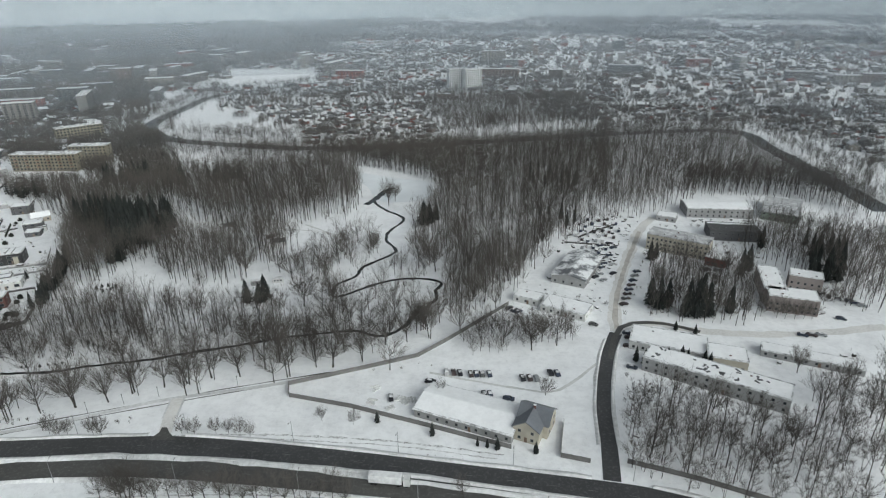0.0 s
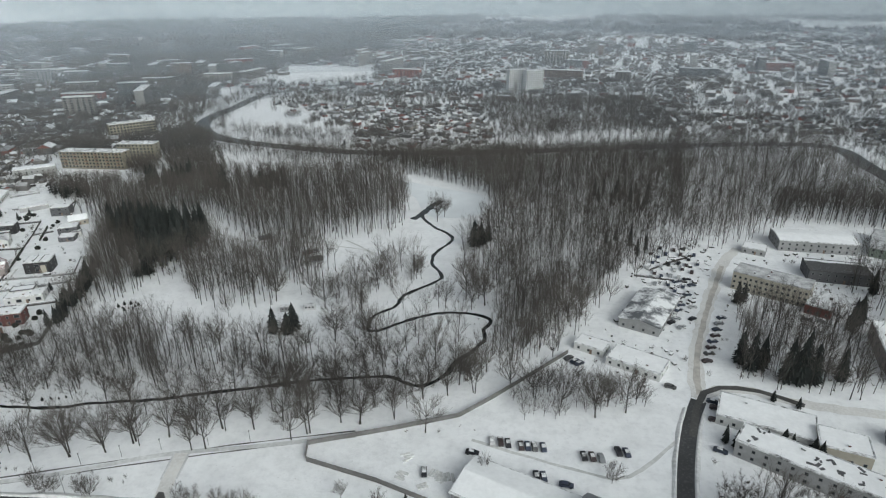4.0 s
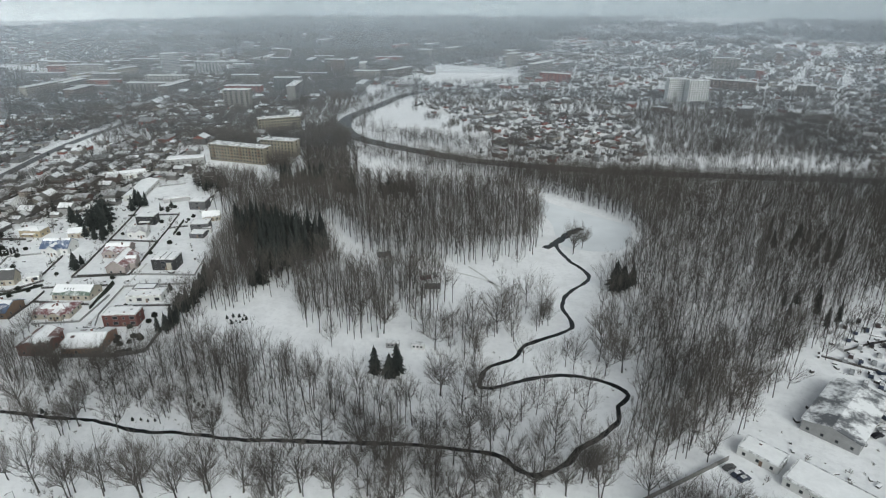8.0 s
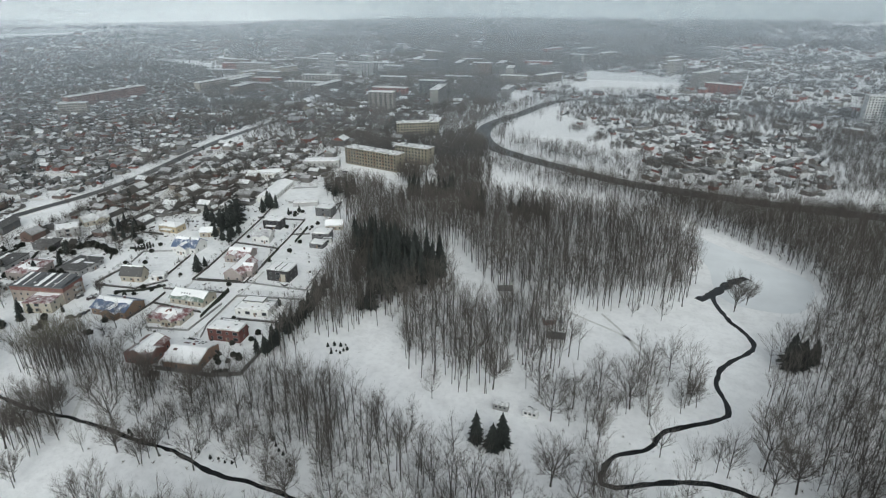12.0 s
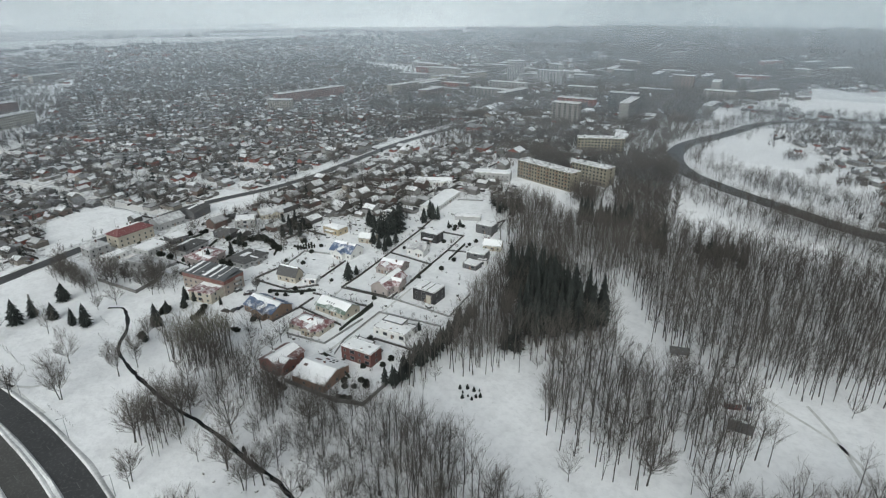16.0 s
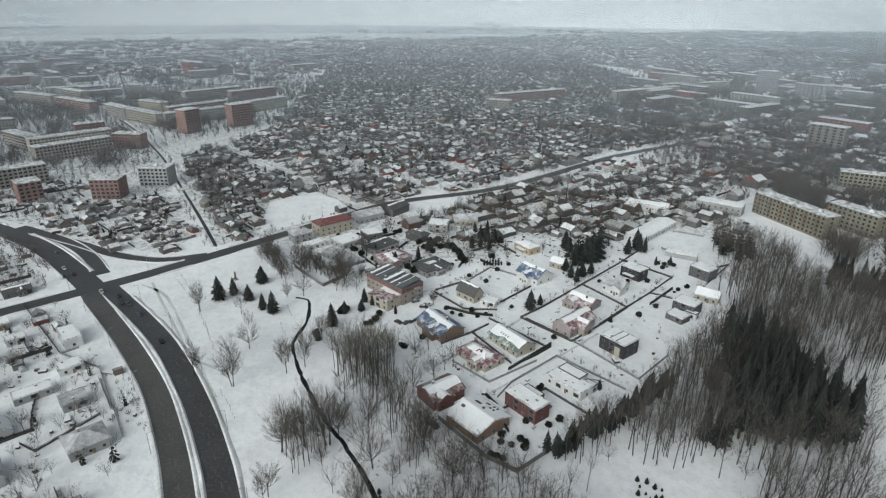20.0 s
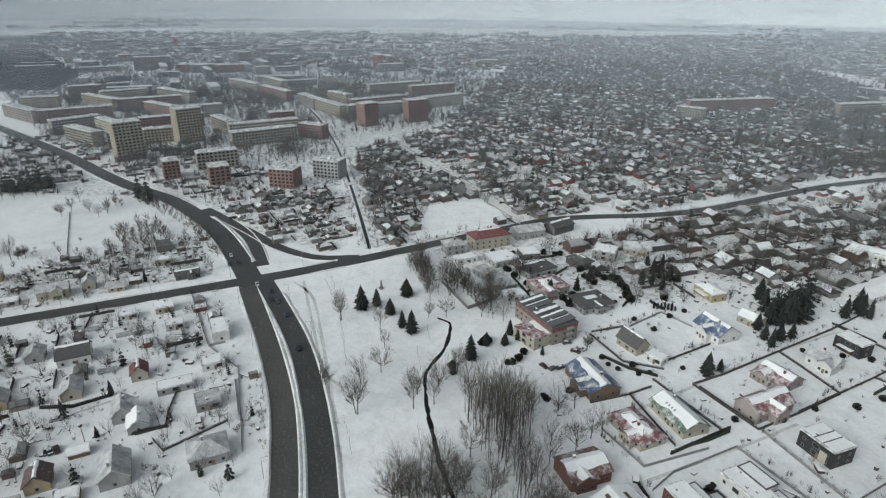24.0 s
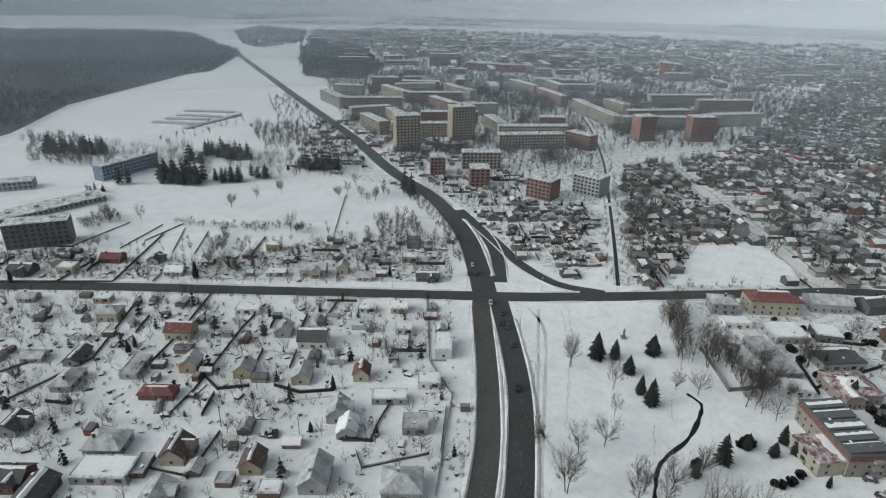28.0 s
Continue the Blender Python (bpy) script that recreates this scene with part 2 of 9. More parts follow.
class Mb:
    """Gathers vertices and faces of one mesh."""

    def __init__(self):
        self.v, self.f, self.m = [], [], []

    def face(self, pts, mat=0):
        n = len(self.v)
        self.v += [tuple(p) for p in pts]
        self.f.append(tuple(range(n, n + len(pts))))
        self.m.append(mat)

    def solid(self, verts, faces, mat=0):
        n = len(self.v)
        self.v += [tuple(p) for p in verts]
        for q in faces:
            self.f.append(tuple(n + i for i in q))
            self.m.append(mat)

    def box(self, x0, x1, y0, y1, z0, z1, mat=0, bottom=True):
        v = [(x, y, z) for z in (z0, z1) for x, y in ((x0, y0), (x1, y0), (x1, y1), (x0, y1))]
        f = [(4, 5, 6, 7), (0, 1, 5, 4), (1, 2, 6, 5), (2, 3, 7, 6), (3, 0, 4, 7)]
        self.solid(v, f + ([(3, 2, 1, 0)] if bottom else []), mat)

    def tube(self, a, b, ra, rb, n=5, mat=0, cap=False):
        a, b = Vector(a), Vector(b)
        d = (b - a).normalized()
        s = d.orthogonal().normalized()
        t = d.cross(s)
        ring = [(math.cos(6.2832 * k / n), math.sin(6.2832 * k / n)) for k in range(n)]
        v = [a + (s * c + t * q) * ra for c, q in ring] + [b + (s * c + t * q) * rb for c, q in ring]
        f = [(k, (k + 1) % n, n + (k + 1) % n, n + k) for k in range(n)]
        if cap:
            f.append(tuple(range(n, 2 * n)))
        self.solid(v, f, mat)

    def mesh(self, name, mats):
        me = bpy.data.meshes.new(name)
        me.from_pydata(self.v, [], self.f)
        for m in mats:
            me.materials.append(M[m])
        if len(mats) > 1:
            me.polygons.foreach_set("material_index", self.m)
        me.update()
        return me


def part(name, me, parent=None, m=None, label=""):
    ob = new(name, me)
    if parent:
        ob.parent = parent
    if m is not None:
        ob.matrix_local = m
    return tagged(ob, label) if label else ob


def thing(name, label, category, x, y, rot=0.0, z=0.0, group="", kind=""):
    ob = new(name)
    ob.matrix_world = pose(x, y, z, 0, 0, rot)
    return tagged(ob, label, category, group, kind)


def many(name, verts, faces, copies, mats, face_mats, label, category):
    """One joined mesh of kind stuff: copies are rows of x, y, z, turn, width, height, tilt."""
    v, f = np.array(verts, float), np.array(faces, int)
    c = np.array(copies, float)
    cs, sn = np.cos(c[:, 3]), np.sin(c[:, 3])
    px, py = v[:, 0][None] * c[:, 4:5], v[:, 1][None] * c[:, 4:5]
    out = np.empty((len(c), len(v), 3))
    out[..., 2] = v[:, 2][None] * c[:, 5:6] + c[:, 2:3]
    out[..., 0] = px * cs[:, None] - py * sn[:, None] + c[:, 0:1]
    out[..., 1] = px * sn[:, None] + py * cs[:, None] + c[:, 1:2]
    idx = (f[None] + (np.arange(len(c)) * len(v))[:, None, None]).reshape(-1, f.shape[1])
    return out.reshape(-1, 3), idx, np.tile(np.array(face_mats), len(c))


def joined(name, bits, mats, label, category, kind="stuff"):
    """Meshes a list of (verts, faces, materials) with equal face sizes as one object."""
    vs, fs, ms, base = [], [], [], 0
    for v, f, m in bits:
        vs.append(v)
        fs.append(f + base)
        ms.append(m)
        base += len(v)
    me = bpy.data.meshes.new(name)
    v = np.concatenate(vs)
    me.vertices.add(len(v))
    me.vertices.foreach_set("co", v.ravel())
    total = sum(len(f) * f.shape[1] for f in fs)
    me.loops.add(total)
    me.loops.foreach_set("vertex_index", np.concatenate([f.ravel() for f in fs]))
    sizes = np.concatenate([np.full(len(f), f.shape[1]) for f in fs])
    me.polygons.add(len(sizes))
    me.polygons.foreach_set("loop_start", np.concatenate([[0], np.cumsum(sizes)[:-1]]))
    me.polygons.foreach_set("material_index", np.concatenate(ms))
    for m in mats:
        me.materials.append(M[m])
    me.update(calc_edges=True)
    me.validate()
    me.shade_flat()
    return tagged(new(name, me), label, category, kind=kind)


def inside(x, y, poly):
    hit = False
    for (x1, y1), (x2, y2) in zip(poly, poly[1:] + poly[:1]):
        if (y1 > y) != (y2 > y) and x < (x2 - x1) * (y - y1) / (y2 - y1) + x1:
            hit = not hit
    return hit


def smooth(points, step=6.0):
    """A smooth line through the points, with a vertex every few metres."""
    p = [Vector(q) for q in points]
    p = [2 * p[0] - p[1]] + p + [2 * p[-1] - p[-2]]
    out = []
    for a, b, c, d in zip(p, p[1:], p[2:], p[3:]):
        n = max(1, int((c - b).length / step))
        for k in range(n):
            t = k / n
            out.append(0.5 * (2 * b + (c - a) * t + (2 * a - 5 * b + 4 * c - d) * t * t + (3 * b - a - 3 * c + d) * t * t * t))
    return out + [p[-2]]


def sides(line):
    out = []
    for k, q in enumerate(line):
        d = (line[min(k + 1, len(line) - 1)] - line[max(k - 1, 0)]).normalized()
        out.append(Vector((-d.y, d.x)))
    return out


# ground that stays free of trees and houses, in cells of two metres
CELL, WEST, SOUTH = 2.0, -1400.0, -900.0
TAKEN = np.zeros((900, 1200), bool)


def keep_free(line, half):
    """Keeps a strip along a line free."""
    for a, b in zip(line, line[1:]):
        x0, x1 = min(a[0], b[0]) - half, max(a[0], b[0]) + half
        y0, y1 = min(a[1], b[1]) - half, max(a[1], b[1]) + half
        i0, i1 = max(0, int((x0 - WEST) / CELL)), min(900, int((x1 - WEST) / CELL) + 2)
        j0, j1 = max(0, int((y0 - SOUTH) / CELL)), min(1200, int((y1 - SOUTH) / CELL) + 2)
        if i1 <= i0 or j1 <= j0:
            continue
        gx, gy = np.meshgrid(WEST + (np.arange(i0, i1) + 0.5) * CELL, SOUTH + (np.arange(j0, j1) + 0.5) * CELL, indexing="ij")
        dx, dy = b[0] - a[0], b[1] - a[1]
        t = np.clip(((gx - a[0]) * dx + (gy - a[1]) * dy) / (dx * dx + dy * dy + 1e-9), 0, 1)
        TAKEN[i0:i1, j0:j1] |= (gx - a[0] - t * dx) ** 2 + (gy - a[1] - t * dy) ** 2 < half * half


def clearing(poly):
    """Keeps an open field free."""
    gx, gy = np.meshgrid(WEST + (np.arange(900) + 0.5) * CELL, SOUTH + (np.arange(1200) + 0.5) * CELL, indexing="ij")
    hit = np.zeros_like(TAKEN)
    for (x1, y1), (x2, y2) in zip(poly, poly[1:] + poly[:1]):
        if y1 != y2:
            hit ^= ((y1 > gy) != (y2 > gy)) & (gx < (x2 - x1) * (gy - y1) / (y2 - y1) + x1)
    TAKEN[hit] = True


def free(x, y):
    i, j = int((x - WEST) / CELL), int((y - SOUTH) / CELL)
    return not (0 <= i < 900 and 0 <= j < 1200 and TAKEN[i, j])


MOUTHS = []  # places where side roads join: x, y, radius


def ribbon(name, points, width, mat, label, category="road", z=0.05, step=6.0, wobble=0.0, banks=0.0, keep=True, widths=None):
    """A strip along a smooth line, with snow ploughed up along its edges."""
    line = smooth(points, step)
    nrm = sides(line)
    r = random.Random(len(points) + int(points[0][0]))
    mb = Mb()
    ends = []
    for k, (q, n) in enumerate(zip(line, nrm)):
        w = width if not widths else width * (widths[0] + (widths[1] - widths[0]) * k / len(line))
        ends.append((q + n * (w / 2 + r.uniform(-wobble, wobble)), q - n * (w / 2 + r.uniform(-wobble, wobble))))
    v = [(*e, z) for pair in ends for e in pair]
    mb.solid(v, [(2 * k + 1, 2 * k + 3, 2 * k + 2, 2 * k) for k in range(len(ends) - 1)])
    ob = tagged(new(name, mb.mesh(name, [mat])), label, category, kind="structure")
    if keep:
        keep_free(line[::3] + [line[-1]], width / 2 + 1.5)
    if banks:
        for side in (0, 1):
            mb = Mb()
            rows = []
            for k, (pair, n) in enumerate(zip(ends, nrm)):
                o = n if side == 0 else -n
                h, w = banks * r.uniform(0.5, 1.2), banks * r.uniform(1.6, 2.6)
                p = pair[side]
                rows.append([(*(p - o * 0.15), z), (*(p + o * w * 0.3), h), (*(p + o * w * 0.7), h * 0.8), (*(p + o * w * 1.3), 0.0)])
            mb.solid([q for row in rows for q in row], [(4 * k + j, 4 * k + j + 1, 4 * k + j + 5, 4 * k + j + 4) for k in range(len(rows) - 1) for j in range(3) if all(math.hypot(rows[k][1][0] - x, rows[k][1][1] - y) > q for x, y, q in MOUTHS)])
            part("snow_bank", mb.mesh("snow_bank", ["bank"]), ob, label="grey ploughed snow along the kerb")
    return ob, line, nrm


# ---- trees ----
def bare_tree(seed, height=12.0, spread=0.3, clear=0.3, limbs=8, twigs=4, sub=3, thick=0.012, fat=1.0, stems=1, vase=0.0):
    """A leafless tree: steep limbs and fine twigs that fill an egg-shaped crown. Returns two Mb: wood, and twigs."""
    r = random.Random(seed)
    wood, fine = Mb(), Mb()
    rad, R, H = height * thick, height * spread, height * (1 - clear) / 2
    mid = height * clear + H

    def sliver(a, b, w):
        s = (b - a).cross(Vector((r.uniform(-1, 1), r.uniform(-1, 1), r.uniform(-0.3, 0.3)))).normalized() * w * fat
        fine.face([a - s, a + s, b])

    for stem in range(stems):
        lean = Vector((r.uniform(-0.06, 0.06), r.uniform(-0.06, 0.06), 0)) * height * (1 if stems == 1 else 2.4)
        foot = Vector((r.uniform(-0.4, 0.4), r.uniform(-0.4, 0.4), 0)) * (0 if stems == 1 else 1)
        low = foot + Vector((0, 0, -0.3))
        fork = foot + lean * 0.4 + Vector((0, 0, height * (clear + 0.12)))
        top = foot + lean + Vector((0, 0, height * 0.86))
        n = 3 if thick < 0.011 else 5
        wood.tube(low, fork, rad * 1.2, rad * 0.75, n)
        wood.tube(fork, top, rad * 0.75, rad * 0.12, n)
        for k in range(limbs):
            a, u = k * 2.4 + r.uniform(-0.5, 0.5), (k + r.random()) / limbs
            zz = -0.35 + 1.2 * u
            rho = math.sqrt(max(0.05, 1 - zz * zz)) * r.uniform(0.75, 1.05)
            end = foot + lean + Vector((math.cos(a) * R * rho, math.sin(a) * R * rho, mid + H * min(0.97, zz + 0.12)))
            z0 = max(height * clear, end.z - height * r.uniform(0.22, 0.36))
            z0 += (height * clear * r.uniform(0.9, 1.6) - z0) * vase
            f = (z0 - low.z) / (fork.z - low.z)
            start = low.lerp(fork, f) if f <= 1 else fork.lerp(top, min(1, (z0 - fork.z) / (top.z - fork.z)))
            bend = start.lerp(end, 0.5) + Vector((math.cos(a), math.sin(a), -0.5)) * R * 0.12
            w = rad * 0.42
            if n == 3:
                wood.tube(start, end, w, w * 0.2, 3)
            else:
                wood.tube(start, bend, w, w * 0.6, 3)
                wood.tube(bend, end, w * 0.6, w * 0.15, 3)
            d = (end - start).normalized()
            size = (end - start).length
            for _ in range(twigs):
                q = bend.lerp(end, r.random()) if r.random() < 0.7 else start.lerp(bend, r.uniform(0.4, 1))
                way = (d + Vector((r.uniform(-1, 1), r.uniform(-1, 1), r.uniform(-0.1, 0.8))) * 0.7).normalized()
                e = q + way * size * r.uniform(0.3, 0.6)
                sliver(q, e, 0.055)
                for _ in range(sub):
                    o = q.lerp(e, r.uniform(0.25, 0.95))
                    t = (way + Vector((r.uniform(-1, 1), r.uniform(-1, 1), r.uniform(-0.2, 0.9))) * 0.8).normalized()
                    sliver(o, o + t * size * r.uniform(0.22, 0.42), 0.036)
    return wood, fine


def spruce_shape(seed, height=12.0, width=0.22, tiers=9, arms=9, base=0.08):
    """A trunk, and tiers of drooping boughs with ragged ends."""
    r = random.Random(seed)
    wood, green = Mb(), Mb()
    wood.tube((0, 0, -0.2), (0, 0, height * 0.95), height * 0.02, 0.02, 5)
    for t in range(tiers):
        f = t / (tiers - 1)
        z = height * (base + (0.96 - base) * f)
        reach = height * width * (1.02 - f) ** 0.7 * (0.8 + 0.2 * min(1.0, 5 * f)) + 0.12
        for k in range(arms):
            a = (k + r.uniform(-0.3, 0.3)) * 6.2832 / arms + t * 0.7
            q, wide = reach * r.uniform(0.7, 1.15), 3.4 / arms * reach
            d, s = Vector((math.cos(a), math.sin(a), 0)), Vector((-math.sin(a), math.cos(a), 0))
            c = Vector((0, 0, z + height * 0.11))
            tip = d * q + Vector((0, 0, z - height * 0.025 * r.uniform(0.3, 1.8)))
            m1, m2 = d * q * 0.6 + s * wide * 0.6 + Vector((0, 0, z - 0.03 * q)), d * q * 0.6 - s * wide * 0.6 + Vector((0, 0, z - 0.03 * q))
            up = d * q * 0.55 + Vector((0, 0, z + height * 0.045))
            green.solid([c, m1, tip, m2, up], [(0, 1, 4), (1, 2, 4), (2, 3, 4), (3, 0, 4)])
    return wood, green


def tri_arrays(*mbs):
    """Vertices and triangles of several Mb, each with its own material number."""
    v, f, m = [], [], []
    for n, mb in enumerate(mbs):
        base = len(v)
        v += mb.v
        for q in mb.f:
            for k in range(1, len(q) - 1):
                f.append((base + q[0], base + q[k], base + q[k + 1]))
                m.append(n)
    return v, f, m


def scatter(poly, spacing, r, keep=1.0):
    xs, ys = [p[0] for p in poly], [p[1] for p in poly]
    out = []
    y = min(ys)
    while y < max(ys):
        x = min(xs) + r.uniform(0, spacing)
        while x < max(xs):
            px, py = x + r.uniform(-0.45, 0.45) * spacing, y + r.uniform(-0.45, 0.45) * spacing
            if r.random() < keep and inside(px, py, poly) and free(px, py):
                out.append((px, py))
            x += spacing
        y += spacing
    return out


SLIM = [tri_arrays(*bare_tree(s, 20, 0.13 + 0.015 * s, 0.4, 9, 5, 4, 0.0085, 0.8)) for s in range(4)] + [tri_arrays(*bare_tree(9, 18, 0.16, 0.36, 5, 4, 4, 0.0075, 0.65, 2))]
SLIM_FAR = [tri_arrays(*bare_tree(20 + s, 20, 0.17 + 0.02 * s, 0.3, 8, 5, 4, 0.0078, 0.85)) for s in range(4)]
ROUND = [tri_arrays(*bare_tree(40 + s, 12, 0.34, 0.16, 12, 6, 4, 0.012, 0.7, 1, 0.7)) for s in range(3)]
SPRUCES = [tri_arrays(*spruce_shape(80 + s, 16, 0.15 + 0.015 * s, 9, 8, 0.2 + 0.05 * s)) for s in range(3)]


def wood_of(name, poly, spacing, kinds, label, lo=0.75, hi=1.15, seed=1, wide=1.0, keep=1.0, mats=("bark", "twig"), category="woods"):
    r = random.Random(seed)
    spots = scatter(poly, spacing, r, keep)
    bits = []
    for n, (v, f, m) in enumerate(kinds):
        rows = [(x, y, 0, r.uniform(0, 6.28), s * wide * r.uniform(0.85, 1.2), s * r.uniform(0.9, 1.1), 0) for x, y in spots[n :: len(kinds)] for s in (r.uniform(lo, hi),)]
        if rows:
            bits.append(many(name, v, f, rows, mats, m, label, "woods"))
    if bits:
        joined(name, bits, mats, label, category)
    return len(spots)


def soft_crown(seed, height=9.0, wide=0.36, n=19, thick=0.03):
    """A leafless crown at a distance: slivers fanning up and out of a trunk into a rounded outline."""
    r = random.Random(seed)
    mb = Mb()
    mb.face([(-height * 0.022, 0, 0), (height * 0.022, 0, 0), (0, 0, height * 0.75)])
    for k in range(n):
        a, u = k * 2.4 + r.uniform(-0.4, 0.4), (k + r.random()) / n
        rho = math.sqrt(max(0.02, 1 - (1.9 * u - 0.95) ** 2)) * r.uniform(0.55, 1.1)
        e = Vector((math.cos(a) * wide * height * rho, math.sin(a) * wide * height * rho, height * (0.27 + 0.75 * u)))
        b = Vector((e.x * 0.25, e.y * 0.25, e.z * r.uniform(0.45, 0.7)))
        s = (e - b).cross(Vector((r.uniform(-1, 1), r.uniform(-1, 1), r.uniform(-1, 1)))).normalized() * height * thick
        mb.face([b - s, b + s, e + s * 0.5])
    return tri_arrays(Mb(), mb)


def thicket(seed, height=8.0, wide=0.5, n=15):
    """A far-off leafless crown: many thin slivers fanning out of a short trunk."""
    r = random.Random(seed)
    mb = Mb()
    mb.face([(-height * 0.03, 0, 0), (height * 0.03, 0, 0), (0, 0, height * 0.7)])
    for _ in range(n):
        a, up = r.uniform(0, 6.283), r.uniform(0.25, 1.0)
        out = wide * height * r.uniform(0.2, 0.55) * (1.3 - 0.7 * up)
        b = Vector((math.cos(a) * out * 0.3, math.sin(a) * out * 0.3, height * up * r.uniform(0.3, 0.6)))
        e = Vector((math.cos(a) * out, math.sin(a) * out, height * up))
        s = (e - b).cross(Vector((r.uniform(-1, 1), r.uniform(-1, 1), r.uniform(-1, 1)))).normalized() * height * 0.065
        mb.face([b - s, b + s, e])
    return tri_arrays(Mb(), mb)


THICKETS = [soft_crown(s, 9, 0.36, 16) for s in range(4)]
CROWNS = [soft_crown(s + 5, 9, 0.4, 30, 0.015) for s in range(4)]
FAR_FIR = thicket(31, 12, 0.55, 12)
FIRS = [tri_arrays(*spruce_shape(120 + s, 14, 0.2, 5, 5)) for s in range(3)]


# ---- ground, water, roads ----
def disc(name, cx, cy, radius, z, mat, label, category):
    mb = Mb()
    rings = [0, 60, 150, 300, 500, 800, 1300, 2100, 3300, radius]
    n = 64
    for a, b in zip(rings, rings[1:]):
        for k in range(n):
            t0, t1 = 6.28319 * k / n, 6.28319 * (k + 1) / n
            q = [(cx + s * math.cos(t), cy + s * math.sin(t), z) for s, t in ((a, t0), (b, t0), (b, t1), (a, t1))]
            mb.face(q if a else q[1:3] + [q[0]])
    me = mb.mesh(name, [mat])
    bm = bmesh.new()
    bm.from_mesh(me)
    bmesh.ops.remove_doubles(bm, verts=bm.verts, dist=0.01)
    bmesh.ops.recalc_face_normals(bm, faces=bm.faces)
    bm.to_mesh(me)
    bm.free()
    return tagged(new(name, me), label, category, kind="structure")


disc("ground", -100, 200, 4700, 0.0, "snow", "flat snow-covered ground, trampled and thinly covered in places", "ground")

MOUTHS += [(-385.1, 94.1, 24), (-96.3, 164.6, 6), (53.1, 140.7, 11), (-499.3, 33.1, 14), (-414.0, 144.9, 16), (79.5, 228.5, 9), (-100.4, 186.8, 5)]
M["path_dirt"] = snowed("path_dirt", (0.2, 0.19, 0.18), 0.55, 0.9)
# the dual carriageway, from the junction round to the east
near_lane = ribbon("road", [(-386, 90), (-374, 94), (-347, 106), (-316, 119), (-283, 131), (-256, 138), (-228, 143.5), (-190, 148), (-143, 150.5), (-116, 151.5), (-88, 150), (-50, 145), (-23, 141), (3, 136.5), (62, 122), (110, 100)], 9.0, "worn_asphalt", "wet dark asphalt carriageway with slush at its edges", banks=0.7)
far_lane = ribbon("road", [(-388, 98), (-378, 103), (-348, 118), (-318, 131.5), (-290, 141), (-265, 148), (-245, 152.5), (-219, 157), (-185, 160), (-148, 160.5), (-127, 161), (-96, 161), (-69, 158), (-33, 152), (3, 145), (46, 136.5), (70, 130), (112, 112)], 9.5, "asphalt", "wet dark asphalt carriageway with white lane dashes", banks=0.7, z=0.06)
cross = ribbon("road", [(-279.2, -156.7), (-310.7, -87.6), (-333.8, -32.8), (-356.8, 21.6), (-379.7, 75.8), (-395.9, 113.5), (-417.3, 156.0), (-439.1, 196.4), (-461.4, 237.8), (-482.6, 284.3)] + [(-496.5, 381.9), (-564.8, 539.0), (-612.0, 727.2)], 10.0, "asphalt", "dark asphalt street with snow along both kerbs", banks=0.6)
north_west = ribbon("road", [(-380.1, 95.0), (-413.6, 77.9), (-454.0, 54.8), (-488.1, 29.1), (-527.4, -7.1), (-577.9, -70.0), (-679.7, -175.7), (-828.6, -345.2), (-1163.8, -722.1), (-1556.9, -1163.0)], 13.0, "asphalt", "wide dark asphalt road running out of the town", banks=0.8, z=0.07)
ribbon("road", [(-405.1, 93.3), (-436.9, 80.5), (-464.0, 64.1), (-486.9, 44.5), (-504.6, 27.3)], 8.0, "asphalt", "dark asphalt filter lane", banks=0.4, z=0.085)
ribbon("road", [(-504.6, 27.3), (-457.9, 73.2), (-433.5, 95.7), (-416.7, 121.7), (-416.7, 147.4)], 7.0, "asphalt", "dark asphalt slip road curving into the street", banks=0.4, z=0.1)
side_road = ribbon("road", [(53.1, 140.2), (56.4, 155.7), (59.4, 173.3), (65.1, 193.8), (72.5, 213.9), (79.3, 227.5)], 5.5, "asphalt", "dark asphalt side road between snow banks", banks=0.5, z=0.08)
ribbon("road", [(79.7, 229.0), (83.6, 245.4), (93.1, 271.8), (108.5, 306.9), (129.0, 350.4), (146.9, 375.9)], 6.0, "slush_road", "side road under packed brown snow", z=0.09, wobble=0.7, step=3)
ribbon("road", [(79.3, 227.5), (89.1, 234.6), (99.7, 235.2), (115.2, 228.5), (138.6, 224.2), (168.7, 223.9), (201.7, 228.5)], 5.0, "slush_road", "lane under packed brown snow", z=0.11, wobble=0.6, step=3)
TOWN_A, TOWN_B, TOWN_N = Vector((-695, 166)), Vector((-480, 263)), Vector((-0.412, 0.911))
TOWN_LANES = tuple(([tuple(TOWN_A - (TOWN_B - TOWN_A) * far + TOWN_N * off), tuple((TOWN_A + TOWN_B) / 2 + TOWN_N * off), tuple(TOWN_B + TOWN_N * off)], 4.6) for off, far in ((64, 0.4), (128, 0.9), (196, 1.2), (262, 1.2)))
